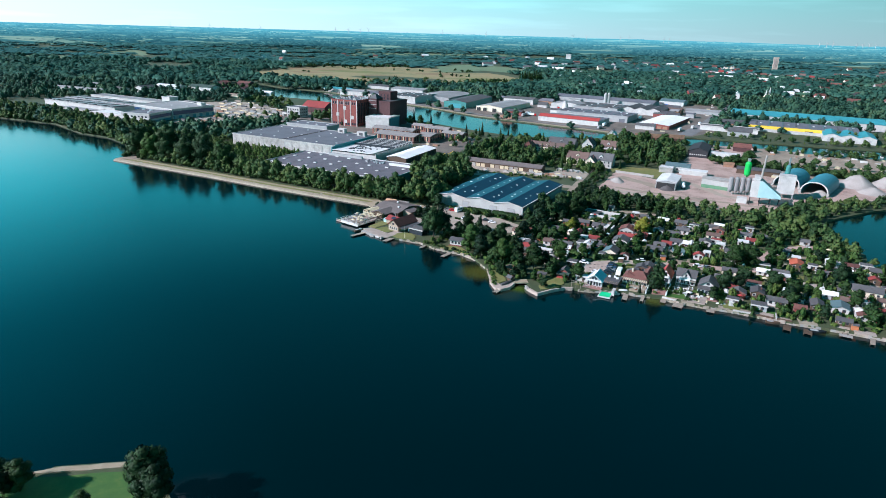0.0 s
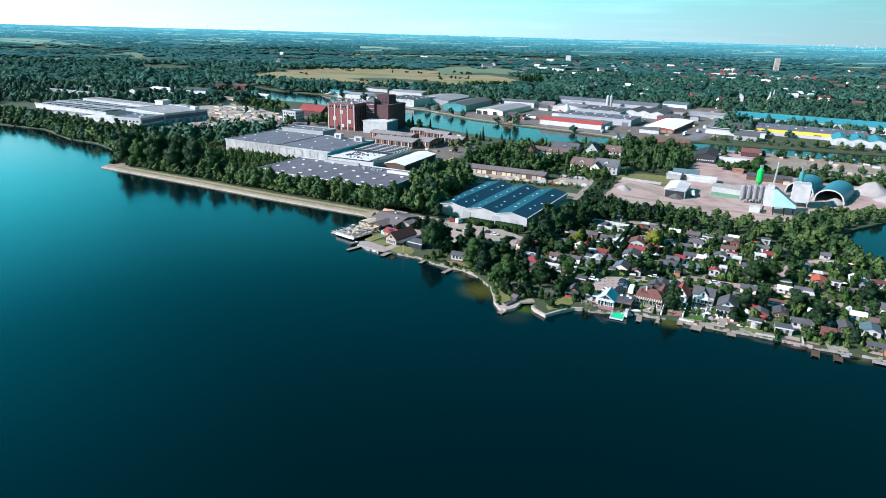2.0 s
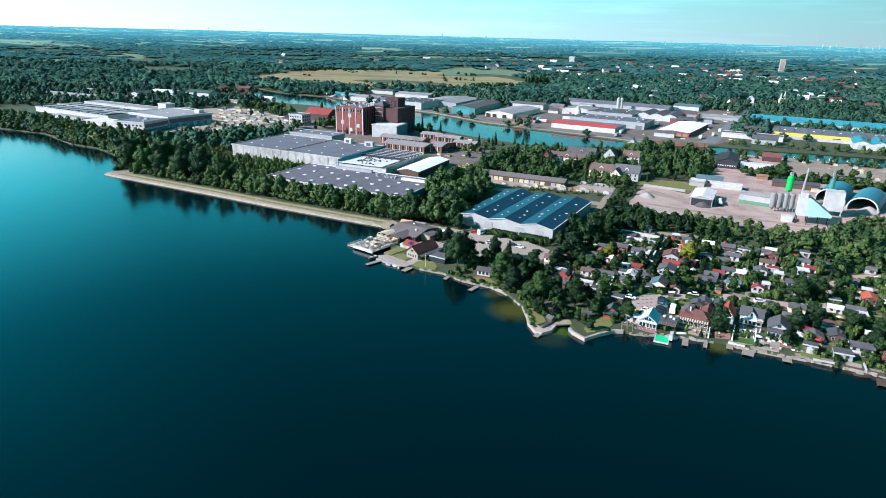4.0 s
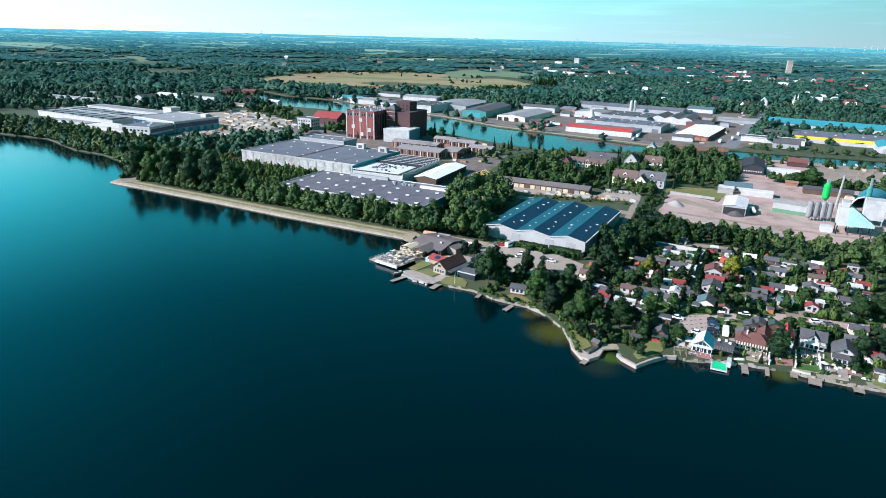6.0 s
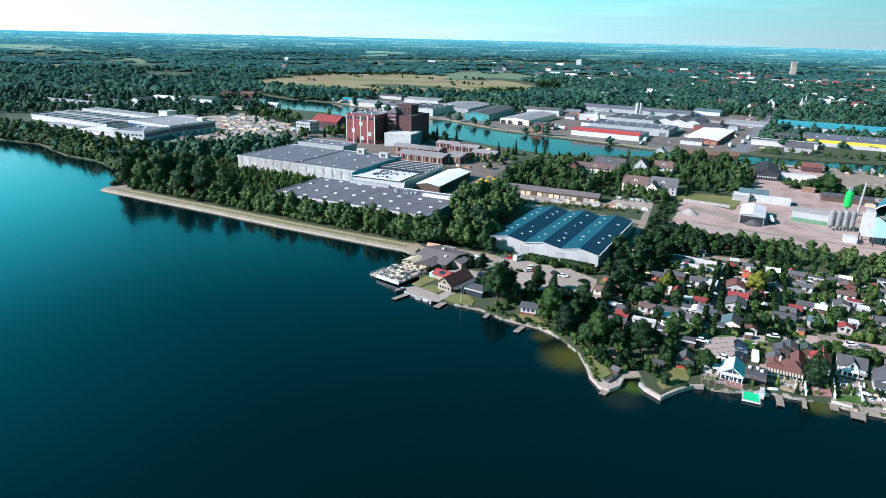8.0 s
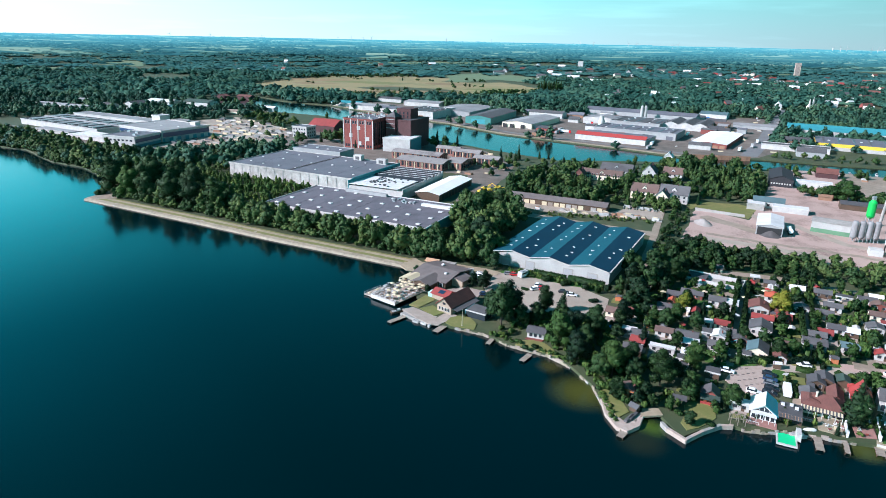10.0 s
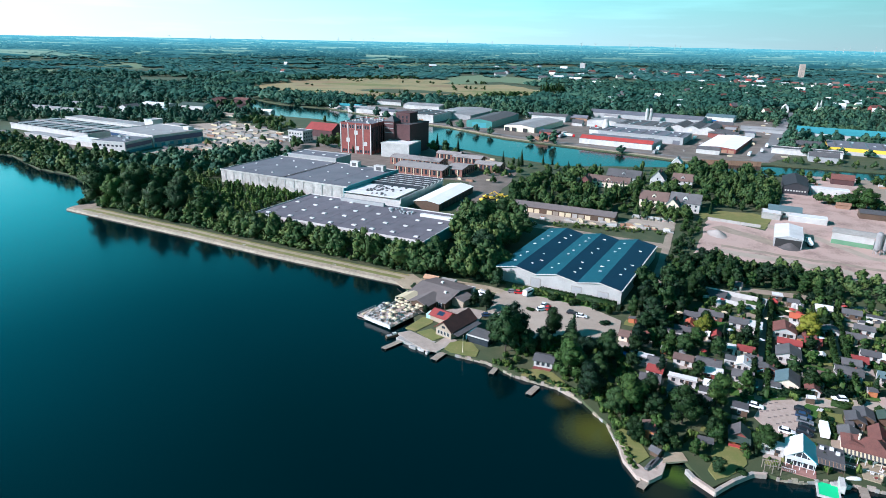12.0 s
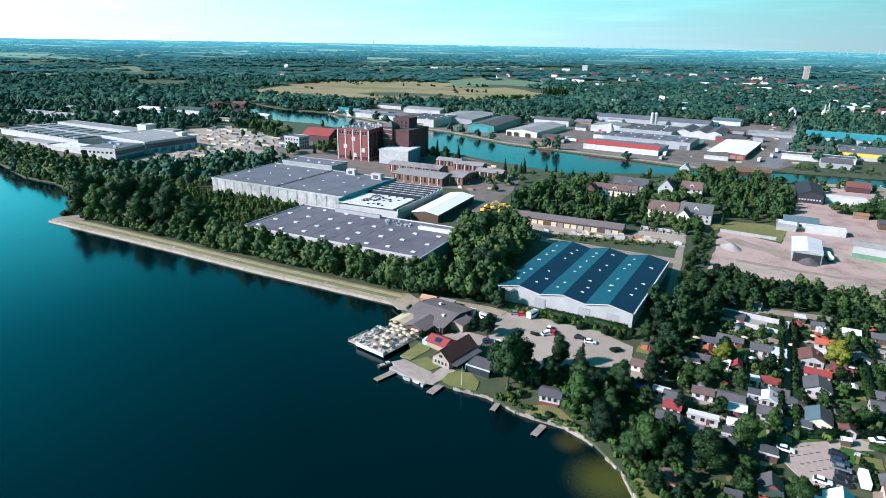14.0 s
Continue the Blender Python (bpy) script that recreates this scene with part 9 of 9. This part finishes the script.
# woods beyond: nearer belts with single crowns, then masses of crowns
belt1, belt2, belt3 = [], [], []
r1 = random.Random(91)
CLEAR.append([(-290, 880), (-190, 770), (-60, 720), (30, 680), (-40, 760), (-200, 940), (-262, 960)])
CLEAR.append([(230, 640), (460, 556), (560, 560), (560, 760), (420, 700), (300, 700), (250, 680)])
CLEAR.append([(-580, 770), (-440, 695), (-375, 655), (-325, 616), (-275, 600), (-250, 690), (-290, 800), (-420, 850), (-560, 830)])
for y0, y1, st, hh, dst in ((560, 1080, 11.5, (9, 16), belt1), (1080, 1750, 21, (11, 17), belt2), (1750, 2900, 36, (9, 14), belt3)):
    y = y0
    while y < y1:
        x = -0.78 * y - 60
        while x < 0.78 * y + 120:
            a, b = x + r1.uniform(-0.48, 0.48) * st, y + r1.uniform(-0.48, 0.48) * st
            if dst is not belt1 and noise.noise(Vector((a / 260, b / 130, 0))) > (0.26 if dst is belt2 else 0.12):
                x += st
                continue
            if not taken(a, b) and not any(inside(w, a, b) for w in WATERS) and not (y0 == 560 and (-150 < a < 300 and b < 700)) and r1.random() < (0.93 if dst is not belt3 else 0.85):
                h = r1.uniform(*hh)
                if dst is belt1 and a < -250 and b < 1030:
                    if r1.random() < 0.04:
                        x += st
                        continue
                    h *= 0.9
                dst.append((a, b, rise(a, b) - 1, st * r1.uniform(0.9, 1.4) if dst is not belt1 else h * r1.uniform(0.95, 1.25), h * r1.uniform(0.75, 1.15), max(0.0, 0.28 + 0.5 * noise.noise(Vector((a / 90, b / 60, 7))) + r1.uniform(-0.2, 0.25))))
            x += st
        y += st
stuff_trees("near_woods", belt1, "broad belts of leafy trees behind the works", 70, 0.105, leaf_mid_haze, kinds=("low", "low", "low", "tall", "low"), lift=0.25)
stuff_trees("middle_woods", belt2, "woods beyond the harbour", 52, 0.115, leaf_far_haze, kinds=("low", "wood", "low"), variants=6, lift=0.5)

for q in CLEAR:
    cx_, cy_ = sum(c[0] for c in q) / len(q), sum(c[1] for c in q) / len(q)
    if cy_ > 1850 and len(q) < 7:
        for line in range(3):
            (xa, ya), (xb, yb) = q[0], q[1]
            (xc, yc), (xd, yd) = q[-1], q[2 if len(q) == 4 else 3]
            f0 = (0.2, 0.55, 0.85)[line]
            for k in range(34):
                f = k / 33
                if r1.random() < 0.6:
                    x = (xa + (xb - xa) * f) * (1 - f0) + (xc + (xd - xc) * f) * f0 + r1.uniform(-8, 8)
                    y = (ya + (yb - ya) * f) * (1 - f0) + (yc + (yd - yc) * f) * f0 + r1.uniform(-14, 14)
                    belt3.append((x, y, rise(x, y) - 0.5, r1.uniform(12, 30), r1.uniform(4, 9), r1.uniform(0, 0.5)))
stuff_trees("far_woods", belt3, "far woods with haze put into their leaf colour", 30, 0.125, leaf_haze, kinds=("wood",), variants=5, lift=0.8)
belt4 = []
y = 2650
while y < 4550:
    x = -0.80 * y
    while x < 0.80 * y:
        a, b = x + r1.uniform(-28, 28), y + r1.uniform(-28, 28)
        if 2850 < math.hypot(a, b) < 4600 and noise.noise(Vector((a / 420, b / 170, 3))) < 0.1:
            belt4.append((a, b, rise(a, b) + 8, r1.uniform(26, 58), r1.uniform(7, 15), 0.0))
        x += 46
    y += 46
stuff_trees("horizon_woods", belt4, "woods before the horizon with haze painted as glow", 14, 0.13, hz_wood, kinds=("wood",), variants=4)
# bushes and hedgerows dot the marsh meadow
dots = []
for cx_, cy_ in ((-330, 1500), (-250, 1640), (-100, 1330), (-60, 1600), (20, 1450), (60, 1640), (-180, 1230), (-20, 1215), (90, 1260), (-300, 1330)):
    dots += [(cx_ + r1.gauss(0, 30), cy_ + r1.gauss(0, 14), G, r1.uniform(7, 16), r1.uniform(3, 9), r1.uniform(0, 0.5)) for k in range(r1.randint(2, 8))]
dots += [(-380 + 7 * i + r1.uniform(-9, 9), 1660 + 2.5 * i + r1.uniform(-12, 12), G, r1.uniform(10, 20), r1.uniform(6, 13), 0.2) for i in range(40) if r1.random() < 0.8]
dots += [(-220 + 12 * i, 1210 + 1.5 * i + r1.uniform(-8, 8), G, 13, 8, 0.3) for i in range(28)]
dots += [(150 + 5 * i, 1340 + 1.2 * i, G, 9, 22 + (i * 7 % 5), 0.2) for i in range(10)]
dots += [(40 + 9 * i + r1.uniform(-3, 3), 1255 + 5 * i + r1.uniform(-10, 10), G, 18, 12, 0.3) for i in range(14)]
stuff_trees("meadow_bushes", dots, "scattered bushes on the marsh meadow", 40, 0.12, leaf)


def hedge(x0, y0, x1, y1, w=1.1, h=1.9, mt=None):
    d = math.hypot(x1 - x0, y1 - y0)
    b = new("hedge")
    tagged(b, "clipped green garden hedge along a lane", "hedge", "hedges")
    b.matrix_world = pose((x0 + x1) / 2, (y0 + y1) / 2, G, 0, 0, math.degrees(math.atan2(y1 - y0, x1 - x0)))
    k = int(d * 26)
    rs = np.random.RandomState(int(d * 10))
    pos = np.stack([rs.uniform(-d / 2, d / 2, k), rs.uniform(-w / 2, w / 2, k), rs.uniform(0, h, k)], 1)
    side = rs.randint(0, 3, k)
    pos[side == 0, 2] = h
    pos[side == 1, 1] = -w / 2
    pos[side == 2, 1] = w / 2
    pos += rs.normal(scale=0.08, size=pos.shape)
    t = rs.normal(size=(k, 3))
    t /= np.linalg.norm(t, axis=1)[:, None]
    u = np.cross(t, rs.normal(size=(k, 3)))
    u /= np.linalg.norm(u, axis=1)[:, None]
    s = 0.3
    q = np.stack([pos - t * s, pos - u * s, pos + t * s, pos + u * s], 1)
    bx = np.array([(sx * d / 2, sy * w * 0.45, sz) for sx in (-1, 1) for sy in (-1, 1) for sz in (0, h * 0.95)])
    bf = np.array([(0, 1, 3), (0, 3, 2), (4, 6, 7), (4, 7, 5), (0, 4, 5), (0, 5, 1), (2, 3, 7), (2, 7, 6), (1, 5, 7), (1, 7, 3)])
    qn = np.where((side == 0)[:, None], [[0, 0.0, 1.0]], np.where((side == 1)[:, None], [[0, -1.0, 0.25]], [[0, 1.0, 0.25]])) + rs.normal(scale=0.22, size=(k, 3))
    qn /= np.linalg.norm(qn, axis=1)[:, None]
    flip = np.einsum("ij,ij->i", np.cross(q[:, 1] - q[:, 0], q[:, 2] - q[:, 1]), qn) < 0
    q[flip] = q[flip][:, ::-1]
    o = new("foliage", arrays_to_mesh("foliage", q, bx, bf, mt or leaf, None, qn, bx * np.array([0.2, 1, 0.5]) + np.array([0, 0, 0.01])))
    o.parent = b


for (x0, y0, x1, y1, s) in ((106.5, 348, 67.5, 271, 1), (127.5, 340, 97, 275, 1)):
    for f0, f1 in ((0.03, 0.24), (0.25, 0.51), (0.52, 0.77), (0.78, 0.98)):
        for off in (-2.0, 2.0):
            nx, ny = -(y1 - y0), (x1 - x0)
            d = math.hypot(nx, ny)
            nx, ny = nx / d * off, ny / d * off
            hedge(x0 + (x1 - x0) * f0 + nx, y0 + (y1 - y0) * f0 + ny, x0 + (x1 - x0) * f1 + nx, y0 + (y1 - y0) * f1 + ny, 1.3, 2.8)
hedge(14, 351.5, 27, 344.5, 1.8, 2.1, leaf_fresh)
hedge(28, 344, 42, 336.2, 2.0, 2.6, leaf_fresh)
hedge(70, 273.2, 84, 273.6, 1.4, 2.4, leaf_dark)
hedge(84.5, 273.6, 96, 273.6, 1.4, 2.4, leaf_dark)
hedge(81.5, 262, 79, 252, 1.0, 2.0)

rh = random.Random(404)
for i, (px, py) in enumerate(PLOTS):
    if i % 3 == 0 or px < 40:
        continue
    ax = U if rh.random() < 0.45 else V
    ln = rh.uniform(3.5, 7.5)
    cx, cy = px + U.x * rh.choice((-4.4, 4.4)), py + U.y * rh.choice((-4.4, 4.4)) - 1.5
    if any(inside(w_, cx, cy) for w_ in WATERS):
        continue
    hedge(cx - ax.x * ln / 2, cy - ax.y * ln / 2, cx + ax.x * ln / 2, cy + ax.y * ln / 2, rh.uniform(0.6, 1.1), rh.uniform(1.1, 2.1), (leaf_fresh, leaf, leaf_fresh)[i % 3])

# ---- the distant town, high-rise and wind turbines ----
hr = flat_hall("high_rise", 1104, 2196, 16, 15, -20, 44, pale_deck, grey_roof, "pale high-rise block far off in the town", "high-rise", base=G)
for zz in range(3, 43, 3):
    part("window_band", box(-6.5, 6.5, -7.75, -7.6, zz, zz + 0.9), slate_roof, hr)
flat_hall("white_tower_block", 447, 2419, 18, 16, -20, 26, white_wall, white_roof, "white tower block far off", "tower block", base=rise(447, 2419))
rg = random.Random(55)
for (x0, x1, y0, y1, k, roofs, s) in ((600, 1600, 1250, 2200, 105, (tile_roof, tile_roof, red_roof, brown_roof), 1.0), (-120, 1000, 1450, 2500, 70, (white_roof, slate_roof, white_roof, tile_roof), 1.5), (-900, -150, 1700, 2500, 22, (white_roof, tile_roof), 1.0), (250, 800, 1030, 1500, 55, (slate_roof, white_roof, tile_roof), 1.0)):
    for i in range(k):
        x, y = rg.uniform(x0, x1), rg.uniform(y0, y1)
        if taken(x, y):
            continue
        w = rg.uniform(9, 22) * s
        h = rg.uniform(6, 10)
        gabled("town_house", x, y, w, rg.uniform(8, 12) * s, rg.choice((ANG, ANG + 90, 10)), h * 0.78, h + 3, rg.choice((white_wall, grey_wall, cream_wall, red_brick)), rg.choice(roofs), "town house among the distant trees", "house", "town houses", base=rise(x, y))
for i, (az, r) in enumerate(((99.8, 4350), (98.7, 4400), (97.7, 4350), (97.0, 4500), (106, 4400), (90.6, 4450), (86.8, 4300), (79.3, 4400), (78.2, 4300), (75.4, 4350), (74.7, 4450), (71.9, 4250), (71.5, 4300), (60.6, 4400), (60.1, 4350), (59.7, 4400), (58.2, 4300), (57.8, 4350), (57.4, 4400), (57.0, 4300), (55.6, 4350), (110, 4500), (113, 4450))):
    x, y = r * math.cos(radians(az)), r * math.sin(radians(az))
    t = root("wind_turbine", x, y, rise(r, 0), 0, "white wind turbine on the horizon", "wind turbine", "wind turbines")
    part("tower", turned([(1.3, 0), (0.9, 36)], 8), white_wall, t)
    part("nacelle", box(-1, 1, -2.5, 1.5, 35, 37), white_wall, t)
    for k in range(3):
        bl = part("blade", profile([(-0.8, 0.5), (0.8, 0.5), (0.3, 15), (-0.2, 15)], -0.3, 0.3), white_wall, t)
        bl.location, bl.rotation_euler = (0, -2.8, 36), (0, radians(120 * k + i * 23), 0)
